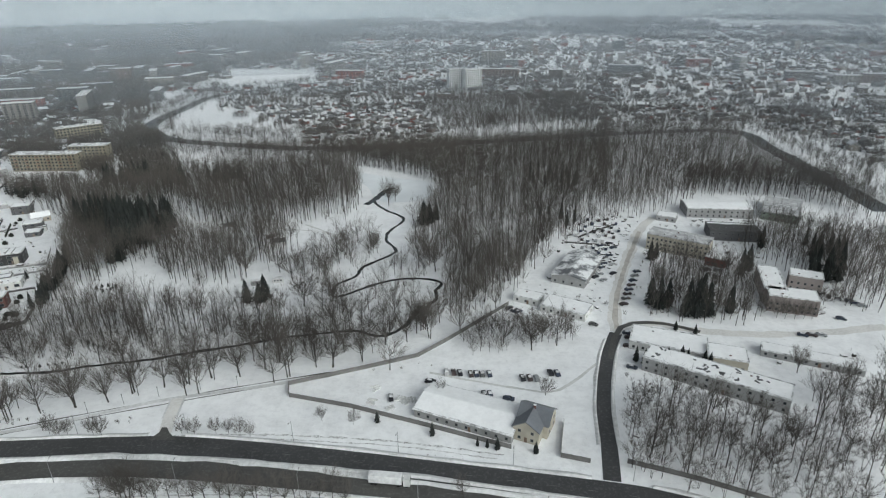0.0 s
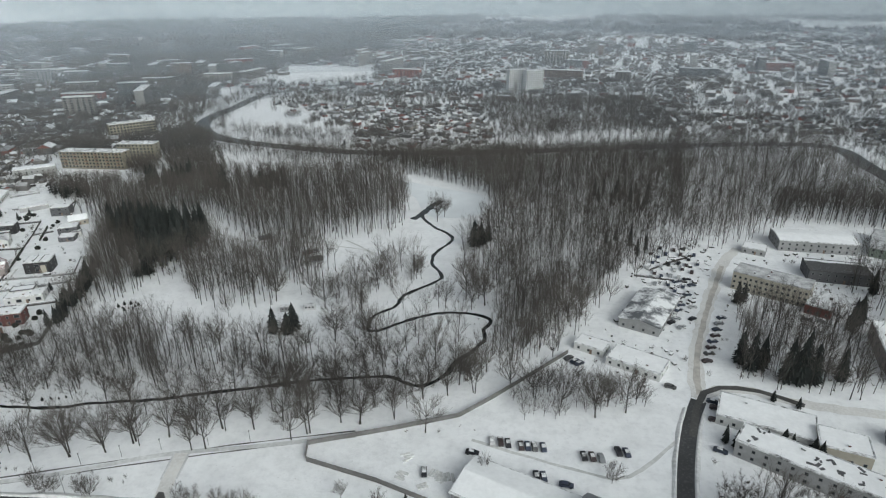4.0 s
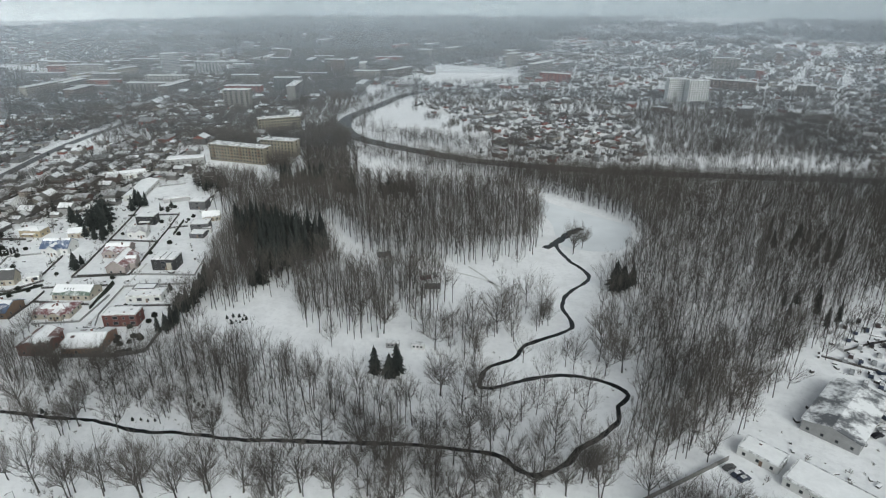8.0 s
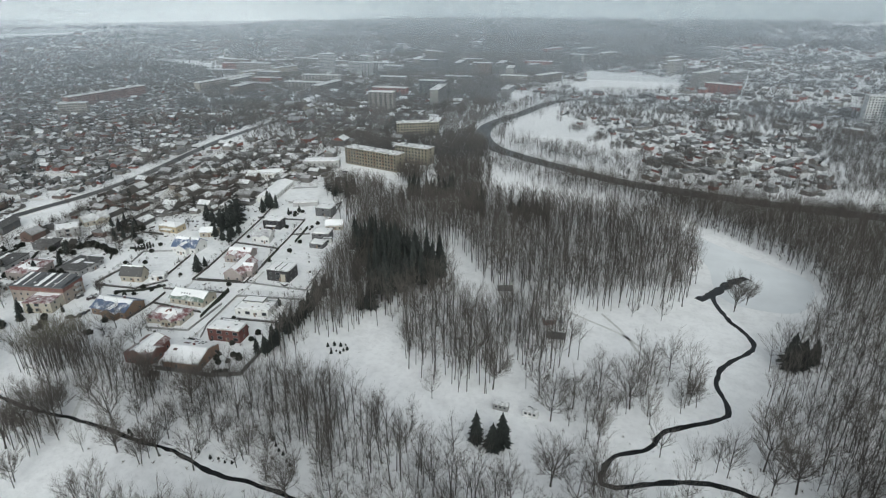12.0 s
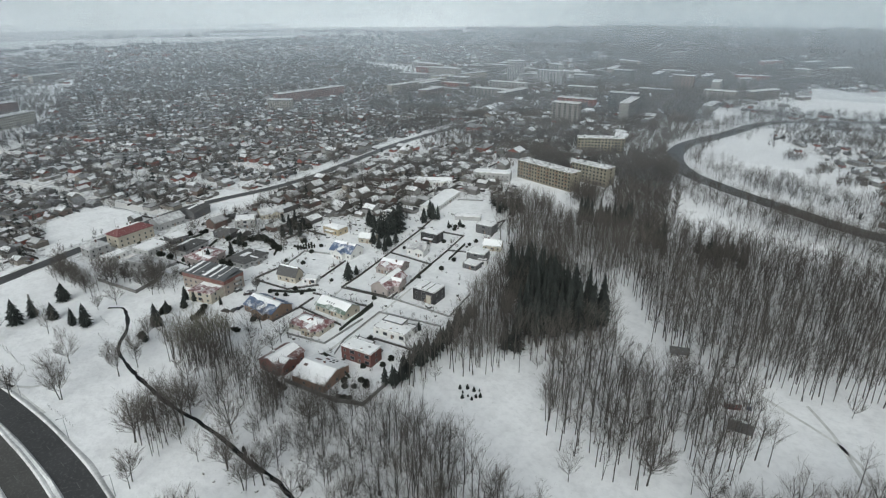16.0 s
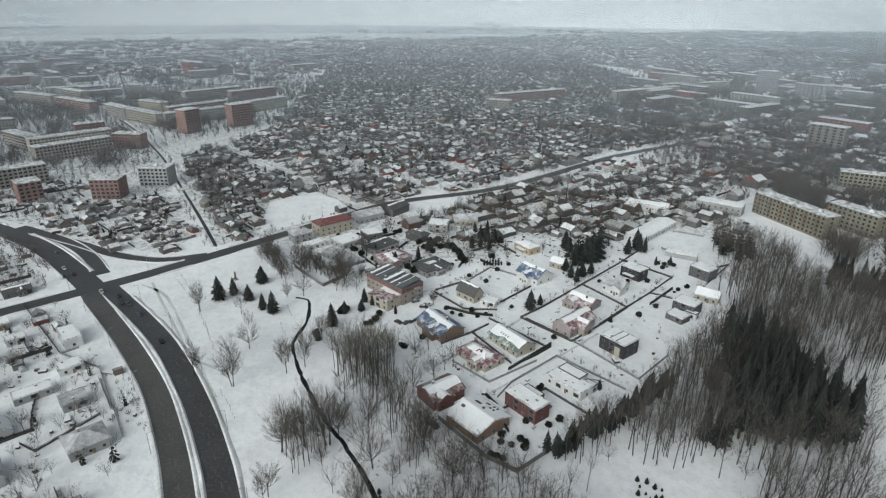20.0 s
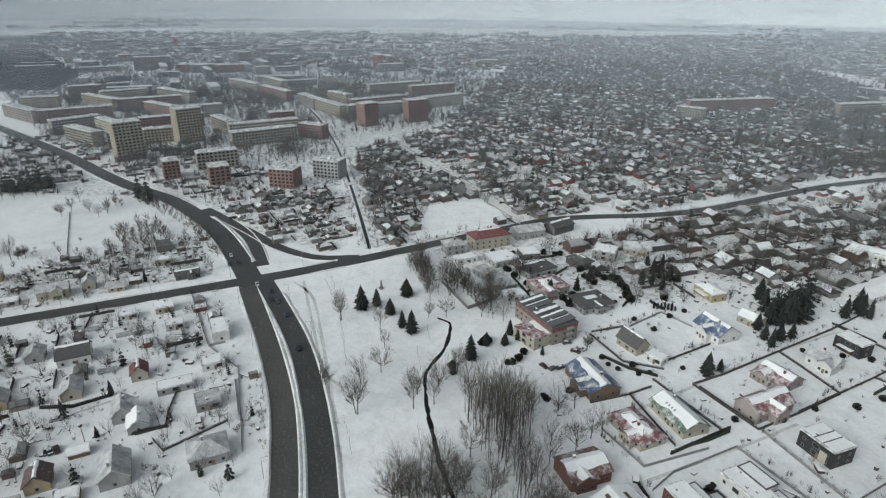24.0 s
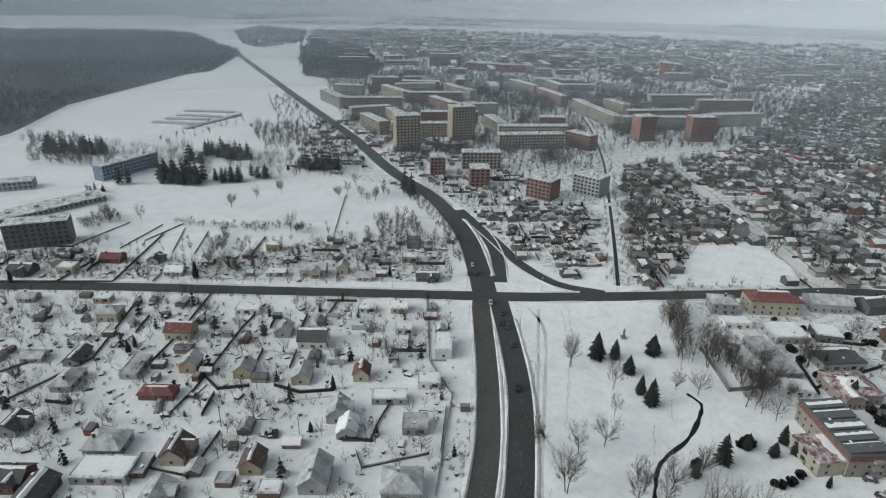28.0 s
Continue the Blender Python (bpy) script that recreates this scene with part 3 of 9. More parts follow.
LANES = [ribbon("road", line, w, "slush_road", "straight residential street under packed snow", banks=0.4, z=0.03 + 0.004 * n) for n, (line, w) in enumerate((([(-724.0, 151.1), (-688.3, 166.2), (-651.3, 181.4), (-617.0, 196.2), (-587.8, 210.3), (-563.7, 221.6), (-529.8, 234.5), (-481.3, 255.5)], 8.0), ([(-565.6, 121.7), (-590.0, 154.0), (-615.3, 196.2), (-641.1, 232.4), (-668.0, 273.7)], 5.0), ([(-559.8, 223.9), (-571.0, 246.2), (-590.2, 282.2)], 4.5), ([(-729.9, 97.9), (-757.1, 144.0), (-785.6, 192.7)] + [(-706.9, 300.1)], 8.0), ([(-413.1, 345.9), (-462.4, 410.9), (-519.4, 495.7)], 5.0), ([(-422.2, 211.2), (-397.3, 221.5), (-377.7, 231.3), (-358.9, 239.5), (-342.7, 246.6)], 5.0)) + TOWN_LANES)]
for line, half in zip(LANES[:3], (5.1, 3.6, 3.4)):
    for side in (-1, 1):
        ribbon("path_edge", [tuple(q + n * side * half) for q, n in list(zip(line[1], line[2]))[::4]], 0.9, "worn_asphalt", "dark fence foot and gutter along the street", "path edge", z=0.06, keep=False)
M["rut"] = plain("rut", (0.47, 0.44, 0.405), 0.22, 0.5)
ribbon("wheel_track", [(80.6, 231.0), (83.8, 245.0), (93.3, 271.4), (108.7, 306.5), (129.2, 350.0)], 2.4, "rut", "brown wheel ruts in packed snow", "wheel track", z=0.115, wobble=0.35, keep=False, step=3)
ribbon("road", [(71.3, 207.1), (76.9, 222.8), (82.7, 232.3), (89.6, 236.1), (103.8, 235.0), (116.9, 227.0)], 2.6, "worn_asphalt", "dark wet wheel tracks bending into the lane", z=0.14, wobble=0.3)
ribbon("road", [(-96.5, 166.4), (-97.1, 169.3), (-98.4, 175.5), (-99.9, 187.1)], 4.5, "slush_road", "short slushy drive from the road into the park", banks=0.2, z=0.1)
PARK_PATH = ribbon("path", [(-163.8, 167.1), (-135.0, 175.2), (-106.8, 185.6), (-78.7, 191.6), (-57.8, 196.4), (-29.6, 205.1)], 2.0, "bank", "trodden path under grey slush", "path", z=0.03)
for side in (-1.5, 1.5):
    ribbon("path_edge", [tuple(q + n * side) for q, n in list(zip(PARK_PATH[1], PARK_PATH[2]))[::6]], 0.55, "worn_asphalt", "dark bare edge of the trodden path", "path", z=0.02, wobble=0.15, keep=False)
ribbon("verge_track", [(-94.4, 165.7), (-59.0, 165.1), (-15.4, 160.3), (20.6, 152.6)], 0.7, "path_dirt", "dirty wheel-thrown slush along the verge", "verge", z=0.02, wobble=0.35, keep=False, step=2)
ribbon("verge_track", [(-58.4, 163.1), (-15.3, 158.1), (18.3, 150.9)], 0.5, "path_dirt", "dirty wheel-thrown slush along the verge", "verge", z=0.024, wobble=0.3, keep=False, step=2)
ribbon("verge_track", [(-109.0, 138.3), (-62.6, 138.3), (-27.6, 135.0)], 0.8, "path_dirt", "dirty trodden line along the verge", "verge", z=0.024, wobble=0.3, keep=False, step=2)

tagged(new("road_mouth", [me for mb in (Mb(),) for _ in (mb.face([(*q, 0.115) for q in [(-101.1, 163.9), (-91.2, 163.6), (-95.2, 167.5), (-97.1, 170.2), (-98.9, 170.3), (-98.8, 167.6)]]),) for me in (mb.mesh("road_mouth", ["worn_asphalt"]),)][0]), "wet dark mouth of the drive at the road", "road", kind="structure")

# the stream that winds through the park
ribbon("stream", [(-40.6, 447.1), (-46.1, 423.3), (-36.4, 401.5), (-25.5, 389.0), (-22.8, 377.2), (-30.9, 358.7), (-31.5, 342.8), (-25.4, 330.5), (-26.1, 322.2), (-35.9, 311.4), (-42.9, 301.8), (-44.5, 292.1), (-53.1, 282.7), (-54.4, 274.1), (-53.0, 268.7), (-48.5, 269.0), (-39.1, 277.2), (-26.9, 285.2), (-16.0, 287.6), (-5.0, 286.5), (2.0, 281.3), (-1.1, 273.2), (-0.6, 265.0), (-6.6, 253.7), (-12.5, 245.9), (-15.2, 238.1), (-23.8, 229.3), (-30.4, 230.4), (-36.9, 234.2), (-47.4, 233.5), (-68.2, 229.7)] + [(-83.1, 225.4), (-109.4, 218.1), (-124.5, 213.7), (-143.1, 210.6), (-161.2, 206.4)] + [(-179.5, 205.8), (-194.3, 202.5), (-208.9, 200.3), (-228.4, 195.9), (-248.7, 190.4), (-274.2, 187.0)] + [(-287.9, 186.1), (-299.2, 186.7), (-314.6, 193.8), (-329.8, 197.5), (-339.0, 197.5), (-343.5, 192.2)], 2.0, "water", "narrow dark open stream between snowy banks", "stream", z=0.03, step=2.5, wobble=0.4, widths=(1.15, 0.7))
POND = [(-83.2, 514.0), (-54.7, 495.5), (-25.5, 480.0), (-6.3, 469.2), (-2.6, 444.4), (-10.9, 422.9), (-37.0, 418.8), (-47.8, 434.4), (-55.1, 458.6), (-72.3, 489.7)]
RIVER = ribbon("river", [(-198.3, 1132.6), (-287.9, 1044.5), (-352.2, 962.7), (-354.3, 839.5), (-354.9, 760.5), (-333.9, 702.3), (-296.6, 656.2), (-245.2, 630.4), (-190.7, 612.4), (-146.5, 600.1), (-111.1, 598.2)] + [(-16.7, 602.6), (74.4, 618.0), (190.3, 640.5)] + [(324.5, 646.1), (325.9, 565.5), (318.2, 478.1), (308.5, 378.3)], 17.0, "river", "dark open river bending round the park", "river", z=0.04, step=12)


def slab_of(name, poly, mat, label, category, z=0.04):
    me = bpy.data.meshes.new(name)
    me.from_pydata([(*p, z) for p in poly], [], [tuple(range(len(poly)))])
    me.materials.append(M[mat])
    return tagged(new(name, me), label, category, kind="structure")


M["trodden"] = plain("trodden", (0.6, 0.6, 0.59), 0.25, 0.7, big=0.05)
M["ice"] = plain("ice", (0.72, 0.745, 0.765), 0.1, 0.05, rough=0.5, big=0.02)
slab_of("pond", [tuple(q) for q in smooth(POND + POND[:1], 5)[:-1]], "ice", "frozen pond under thin grey snow", "pond", 0.02)
clearing(POND)


def dashes(road, offset, length=3.0, gap=6.0, name="lane_dash"):
    """Painted lane dashes on a carriageway."""
    ob, line, nrm = road
    z = ob.data.vertices[0].co.z + 0.012
    way = 0.0
    me = None
    mb = Mb()
    mb.box(-length / 2, length / 2, -0.09, 0.09, 0, 0.006)
    me = mb.mesh(name, ["paint"])
    for a, b, n in zip(line, line[1:], nrm):
        way += (b - a).length
        if way > length + gap:
            way = 0.0
            q = a + n * offset
            part(name, me, ob, pose(q.x, q.y, z, 0, 0, math.degrees(math.atan2((b - a).y, (b - a).x))))


dashes(near_lane, 0.0)
dashes(far_lane, 0.0)

clearing([(-377.9, 1050.1), (-455.2, 1376.1), (-259.7, 1325.0), (-207.0, 1120.5)])
clearing([(-328.9, 738.2), (-313.4, 848.3), (-210.9, 699.4), (-292.4, 691.4)])
clearing([(-510.4, 189.2), (-532.8, 224.0), (-497.8, 240.6), (-475.1, 244.3), (-443.2, 179.2), (-473.9, 183.1)])
clearing([(-376.2, -287.7), (-516.3, -77.7), (-573.2, -120.5), (-591.5, -107.6), (-563.7, -138.7), (-566.3, -92.2), (-584.9, -56.6), (-438.7, -32.1), (-392.6, -135.8), (-390.9, -176.3), (-356.2, -196.6), (-346.6, -239.3)])
clearing([(-57.7, 190.9), (68.0, 223.2), (52.3, 153.2), (-10.1, 175.6)])
clearing([(-383.7, 134.2), (-411.0, 170.9), (-339.9, 187.2), (-283.3, 176.2), (-272.5, 153.3), (-377.6, 121.7)])
# open snow in the park: the slope, a small glade, the cabins, the playing field, the near bank of the stream
clearing([(-179.0, 384.2), (-160.2, 362.1), (-132.2, 344.2), (-131.3, 352.4), (-159.7, 377.0), (-184.1, 400.1)])
clearing([(-180.5, 268.5), (-180.5, 287.7), (-176.1, 305.7), (-161.9, 307.1), (-147.3, 289.4), (-128.2, 278.3), (-124.1, 264.7), (-136.3, 260.0), (-151.6, 257.7)])
clearing([(-116.1, 281.8), (-97.8, 293.3), (-85.3, 297.0), (-79.0, 287.5), (-72.3, 275.7), (-60.7, 277.8), (-66.2, 260.0), (-80.7, 260.7), (-109.3, 259.1), (-123.3, 269.2)])
clearing([(-95.7, 363.9), (-89.0, 372.6), (-56.5, 385.3), (-48.9, 366.5), (-58.5, 346.4), (-67.7, 337.5), (-80.0, 335.7), (-88.3, 347.6)])

ribbon("stream", [(-34.2, 454.5), (-40.3, 445.1), (-46.4, 425.1), (-51.6, 414.0)], 5.0, "water", "patch of open dark water at the pond outlet", "stream", z=0.035, step=2, wobble=0.8)
for line in ([(-384.1, 115.5), (-368.6, 127.5), (-341.4, 135.9), (-304.9, 144.8), (-267.4, 154.3)], [(-88.4, 374.7), (-76.6, 364.7), (-60.4, 345.9)], [(-117.2, 370.7), (-95.3, 365.9), (-71.1, 359.1), (-59.7, 349.2)], [(66.0, 205.6), (45.9, 187.2), (32.9, 187.7), (-4.1, 200.2)], [(-285.8, 164.9), (-296.0, 146.9), (-341.9, 132.4), (-385.3, 120.6)], [(-222.8, 47.0), (-241.8, 52.2), (-266.5, 48.5), (-284.0, 69.4)], [(-223.0, 194.3), (-250.9, 221.2), (-278.5, 276.6), (-300.8, 318.0), (-327.2, 376.8)], [(-236.5, 253.5), (-253.9, 298.0), (-263.9, 321.4)]):
    ribbon("path", line, 1.3, "trodden", "narrow trodden path through the snow", "path", z=0.012, wobble=0.25, keep=False)


# ---- houses ----
def pane_mesh(w, h):
    """A window: a pale frame round a dark pane set back in it."""
    key = (round(w, 1), round(h, 1))
    if key not in PANES:
        mb = Mb()
        a, b, f = w / 2, h, 0.12
        rings = [[(-a, 0.0, 0), (a, 0.0, 0), (a, 0.0, b), (-a, 0.0, b)]]
        for out, y in ((0.0, -0.1), (f, -0.1), (f, -0.03)):
            rings.append([(-a + out, y, out), (a - out, y, out), (a - out, y, b - out), (-a + out, y, b - out)])
        mb.v = [q for ring in rings for q in ring]
        for k in range(3):
            for j in range(4):
                mb.f.append((4 * k + j, 4 * k + (j + 1) % 4, 4 * k + 4 + (j + 1) % 4, 4 * k + 4 + j))
                mb.m.append(1)
        mb.f.append((12, 13, 14, 15))
        mb.m.append(0)
        PANES[key] = mb.mesh("window", ["glass", "window_frame"])
    return PANES[key]


PANES = {}


COVER = {"roof_rust": 0.5, "roof_shed": 0.0, "roof_white": 0.98, "roof_patchy": 0.9, "roof_grey": 0.0, "roof_dark": 0.2, "roof_bare": 0.0, "sheet": 0.0, "roof_red": 0.14, "roof_tile": 0.42, "roof_brown": 0.12, "roof_blue": 0.32, "roof_green": 0.75}


def snow_sheet(mb, q, r, cover, cols=7, lift=0.12):
    """Snow lying on one roof slope; its lower edge has slid unevenly. q: two eave corners, two ridge corners."""
    e0, e1, r1, r0 = [Vector(p) for p in q]
    up = (e1 - e0).cross(r0 - e0)
    if up.length < 0.01:
        up = (e1 - e0).cross(r1 - e0)
    up = up.normalized() * lift * (1 if up.z > 0 else -1)
    top, low = [], []
    gap = 0.35 / max(1.0, (e1 - e0).length)
    for k in range(cols + 1):
        u = gap + (1 - 2 * gap) * k / cols
        a, b = r0.lerp(r1, u), e0.lerp(e1, u)
        f = min(0.95, max(0.12, cover * r.uniform(0.72, 1.12) if cover < 0.9 else r.uniform(0.9, 0.95)))
        top.append(a.lerp(b, 0.03) + up)
        low.append(a.lerp(b, f))
    v = top + [p + up for p in low] + low
    n, base = cols + 1, len(mb.v)
    mb.solid(v, [f for k in range(cols) for f in ((k, k + 1, n + k + 1, n + k), (n + k, n + k + 1, 2 * n + k + 1, 2 * n + k))])
    return base


def ridge_cap(mb, a, b, cols=7, flip=False):
    """Joins the snow of two slopes over the ridge."""
    for k in range(cols):
        j = [cols - k, cols - k - 1] if flip else [k, k + 1]
        mb.f.append((a + k, a + k + 1, b + j[1], b + j[0]))
        mb.m.append(0)


def roof_shape(mb, snow, r, a, b, h, rise, kind, cover, t=0.28, o=0.5, shift=0.0):
    """A gabled or hipped roof over a plan of half sizes a, b, with the snow on its slopes."""
    if kind == "gable":
        k, done = rise / b, []
        for s in (-1, 1):
            low, top, e = (b + o) * s + shift, h + rise, h - o * k
            q = [(-a - o, low, e), (a + o, low, e), (a + o, shift, top), (-a - o, shift, top)]
            u = [(px, py, pz + t) for px, py, pz in q]
            mb.solid(q + u, [(4, 5, 6, 7), (0, 3, 2, 1), (0, 1, 5, 4), (1, 2, 6, 5), (3, 0, 4, 7)])
            if cover > 0.05:
                done.append(snow_sheet(snow, u, r, min(1.0, cover * r.uniform(0.8, 1.3))))
        if done:
            ridge_cap(snow, *done)
    else:
        ridge = max(0.3, a - b * 0.95)
        e = [(-a - o, -b - o, h - 0.1), (a + o, -b - o, h - 0.1), (a + o, b + o, h - 0.1), (-a - o, b + o, h - 0.1)]
        u = [(px, py, pz + 0.25) for px, py, pz in e]
        tops = [(-ridge, 0, h + rise), (ridge, 0, h + rise)]
        mb.solid(e + u + tops, [(3, 2, 1, 0), (0, 1, 5, 4), (1, 2, 6, 5), (2, 3, 7, 6), (3, 0, 4, 7), (4, 5, 9, 8), (6, 7, 8, 9), (5, 6, 9), (7, 4, 8)])
        if cover > 0.05:
            done = []
            for q in ((u[0], u[1], tops[1], tops[0]), (u[2], u[3], tops[0], tops[1]), (u[1], u[2], tops[1], tops[1]), (u[3], u[0], tops[0], tops[0])):
                done.append(snow_sheet(snow, q, r, min(1.0, cover * r.uniform(0.75, 1.3))))
            ridge_cap(snow, done[0], done[1], flip=True)
            snow.f += [(done[2], done[2] + 7, done[0] + 7), (done[3], done[3] + 7, done[0])]
            snow.m += [0, 0]


def house(x, y, L, rot, W, h, rise, kind, wall, roof, label, chimney=1, windows=True, category="house", group="houses", turned=False, wing=None, bay=3.6, porch=False):
    """A house with its roof, chimney, door and windows. L runs along the ridge. wing: offset, width and depth of a cross gable."""
    if len(label.split()) < 5:
        label += " in a snowy garden"
    if turned:
        L, W, rot = W, L, rot + 90
    ob = thing("house" if category == "house" else category.replace(" ", "_"), label, category, x, y, rot, group=group)
    r = random.Random(int(x * 7 + y * 3))
    a, b = L / 2, W / 2
    cover = COVER[roof]
    mb = Mb()
    v = [(px, py, z) for z in (-0.2, h) for px, py in ((-a, -b), (a, -b), (a, b), (-a, b))]
    mb.solid(v, [(0, 1, 5, 4), (1, 2, 6, 5), (2, 3, 7, 6), (3, 0, 4, 7)])
    if kind == "gable":
        for s in (-a, a):
            mb.face([(s, -b, h), (s, b, h), (s, 0, h + rise)])
    elif kind == "flat":
        mb.face([v[4], v[5], v[6], v[7]])
    part("wall", mb.mesh("wall", [wall]), ob)
    mb, snow = Mb(), Mb()
    if kind == "flat":
        mb.box(-a - 0.1, a + 0.1, -b - 0.1, b + 0.1, h + 0.004, h + 0.25)
        for x0, x1, y0, y1 in ((-a - 0.15, a + 0.15, -b - 0.15, -b + 0.15), (-a - 0.15, a + 0.15, b - 0.15, b + 0.15), (-a - 0.15, -a + 0.15, -b + 0.15, b - 0.15), (a - 0.15, a + 0.15, -b + 0.15, b - 0.15)):
            mb.box(x0, x1, y0, y1, h + 0.004, h + 0.5)
        if cover > 0.05:
            q = [(-a + 0.1, -b + 0.1, h + 0.26), (a - 0.1, -b + 0.1, h + 0.26), (a - 0.1, b - 0.1, h + 0.26), (-a + 0.1, b - 0.1, h + 0.26)]
            snow_sheet(snow, q, r, cover, 9, 0.16)
    else:
        roof_shape(mb, snow, r, a, b, h, rise, kind, cover)
    part("roof", mb.mesh("roof", [roof]), ob)
    if snow.v:
        part("roof_snow", snow.mesh("roof_snow", ["slab_snow"]), ob, label="snow lying on the roof")
    if wing:
        off, wide, deep = wing
        mb, snow = Mb(), Mb()
        wrise = rise * min(1.0, wide / W)
        half = (b + deep) / 2
        mb.solid([(px, py, z) for z in (-0.2, h) for px, py in ((-wide / 2, -half), (wide / 2, -half), (wide / 2, half), (-wide / 2, half))], [(0, 1, 5, 4), (1, 2, 6, 5), (3, 0, 4, 7)])
        mb.face([(-wide / 2, -half, h), (wide / 2, -half, h), (0, -half, h + wrise)])
        at = pose(off, -b - deep + half, 0)
        cross_wing = part("wing", mb.mesh("wing", [wall]), ob, at)
        mb = Mb()
        roof_shape(mb, snow, r, half, wide / 2, h, wrise, "gable", cover)
        turn = Matrix.Rotation(math.pi / 2, 4, "Z") @ Matrix.Translation((0, 0, 0.06))
        part("wing_roof", mb.mesh("wing_roof", [roof]), cross_wing, turn)
        if snow.v:
            part("wing_snow", snow.mesh("wing_snow", ["slab_snow"]), cross_wing, turn)
    for _ in range(chimney):
        cx, cy = r.uniform(-0.3, 0.3) * L, r.choice((-1, 1)) * W * (0.12 if kind != "flat" else 0.25)
        mb = Mb()
        z0 = h + 0.2
        z1 = h + (rise if kind != "flat" else 0) + 1.0
        mb.box(cx - 0.4, cx + 0.4, cy - 0.3, cy + 0.3, z0, z1)
        stack = part("chimney", mb.mesh("chimney", ["brick" if r.random() < 0.5 else "concrete"]), ob)
        mb = Mb()
        mb.box(cx - 0.5, cx + 0.5, cy - 0.4, cy + 0.4, z1, z1 + 0.15)
        part("cap", mb.mesh("cap", ["slab_snow"]), stack, label="snow-covered chimney cap")
    if windows:
        floors = max(1, int(h / 2.7))
        me, wide_pane = pane_mesh(1.1, 1.25), pane_mesh(2.4, 1.7)
        for f in range(floors):
            z = 0.95 + f * 2.8
            for k in range(max(1, int(L / bay))):
                u = -a + (k + 0.5) * L / max(1, int(L / bay))
                if not (wing and abs(u - wing[0]) < wing[1] / 2):
                    part("window", wide_pane if kind == "flat" and category == "house" and k % 2 else me, ob, pose(u, -b, z))
                if k % 2 == 0:
                    part("window", me, ob, pose(u, b, z, 0, 0, 180))
            for s, turn in ((-a, -90), (a, 90)):
                for k in range(max(1, int(W / 4.5))):
                    w = -b + (k + 0.5) * W / max(1, int(W / 4.5))
                    part("window", me, ob, pose(s, w, z, 0, 0, turn))
            if wing:
                for u in (-wing[1] / 4, wing[1] / 4):
                    part("window", me, ob, pose(wing[0] + u, -b - wing[2], z))
        mb = Mb()
        mb.box(-0.5, 0.5, -0.06, 0.02, 0, 2.1)
        part("door", mb.mesh("door", ["wood"]), ob, pose(L * 0.08 if not wing else wing[0], -b - (wing[2] if wing else 0), 0.0))
    if porch:
        mb = Mb()
        mb.box(-a * 0.55, a * 0.55, -b - 2.4, -b - 0.02, 2.7, 2.9)
        part("porch_roof", mb.mesh("porch_roof", ["slab_snow"]), ob)
        post = POSTS.setdefault("post", Mb())
        if not post.v:
            post.box(-0.1, 0.1, -0.1, 0.1, -0.1, 2.7)
            POSTS["mesh"] = post.mesh("post", ["wood"])
        for u in (-a * 0.5, a * 0.5):
            part("post", POSTS["mesh"], ob, pose(u, -b - 2.2, 0))
    u = Vector((math.cos(radians(rot)), math.sin(radians(rot)))) * a
    keep_free([Vector((x, y)) - u, Vector((x, y)) + u], W / 2 + 2.5)
    return ob


POSTS = {}


def annex(ob, name, x, y, L, W, z0, h, wall, glazed=True):
    """A further volume of a flat-roofed villa: its own walls, rim and snow."""
    a, b = L / 2, W / 2
    mb = Mb()
    mb.box(-a, a, -b, b, z0, h)
    body = part(name, mb.mesh(name, [wall]), ob, pose(x, y, 0))
    rim = Mb()
    outer, inner = (a + 0.15, b + 0.15), (a - 0.2, b - 0.2)
    v = [(sx * p, sy * q, z) for z in (h + 0.004, h + 0.4) for p, q in (outer, inner) for sx, sy in ((-1, -1), (1, -1), (1, 1), (-1, 1))]
    f = []
    for k in range(4):
        j = (k + 1) % 4
        f += [(k, j, 8 + j, 8 + k), (4 + j, 4 + k, 12 + k, 12 + j), (8 + k, 8 + j, 12 + j, 12 + k)]
    rim.solid(v, f)
    part("parapet", rim.mesh("parapet", ["darkgrey"]), body)
    mb = Mb()
    mb.box(-a + 0.22, a - 0.22, -b + 0.22, b - 0.22, h + 0.004, h + 0.22)
    part("roof_snow", mb.mesh("roof_snow", ["slab_snow"]), body)
    if glazed:
        part("window", pane_mesh(min(3.2, L * 0.5), 1.5), body, pose(0, -b, z0 + 0.8))
        part("window", pane_mesh(min(2.4, W * 0.5), 1.5), body, pose(a, 0, z0 + 0.8, 0, 0, 90))
    return body


def roof_bits(ob, bits, mat, name):
    """Skylights, vents or bare patches on a roof: rows of x, y, z, length, width, tilt about the ridge."""
    for x, y, z, L, W, tilt in bits:
        mb = Mb()
        mb.box(-L / 2, L / 2, -W / 2, W / 2, 0, 0.22)
        part(name, mb.mesh(name, [mat]), ob, pose(x, y, z, tilt, 0, 0))




# villas beside the park
house(-241.1, 236.6, 14.5, 108.1, 11, 4.4, 2.2, "gable", "redbrick", "roof_rust", "red brick villa with a half snowy tiled roof", wing=(-2.5, 7, 1.5))
orange_villa = house(-222.3, 244.4, 16.1, 112.1, 16, 3.7, 2.4, "gable", "orange", "roof_patchy", "orange-walled villa under a broad snowy roof", turned=True, porch=True)
red_villa = house(-223.4, 264.4, 15.5, 19.8, 7.5, 6.0, 0, "flat", "brick", "roof_white", "dark red flat-roofed two-storey villa")
white_villa = house(-231.0, 286.6, 17.1, 22.2, 8, 3.6, 0, "flat", "white", "roof_white", "white flat-roofed villa with snow on the roof")
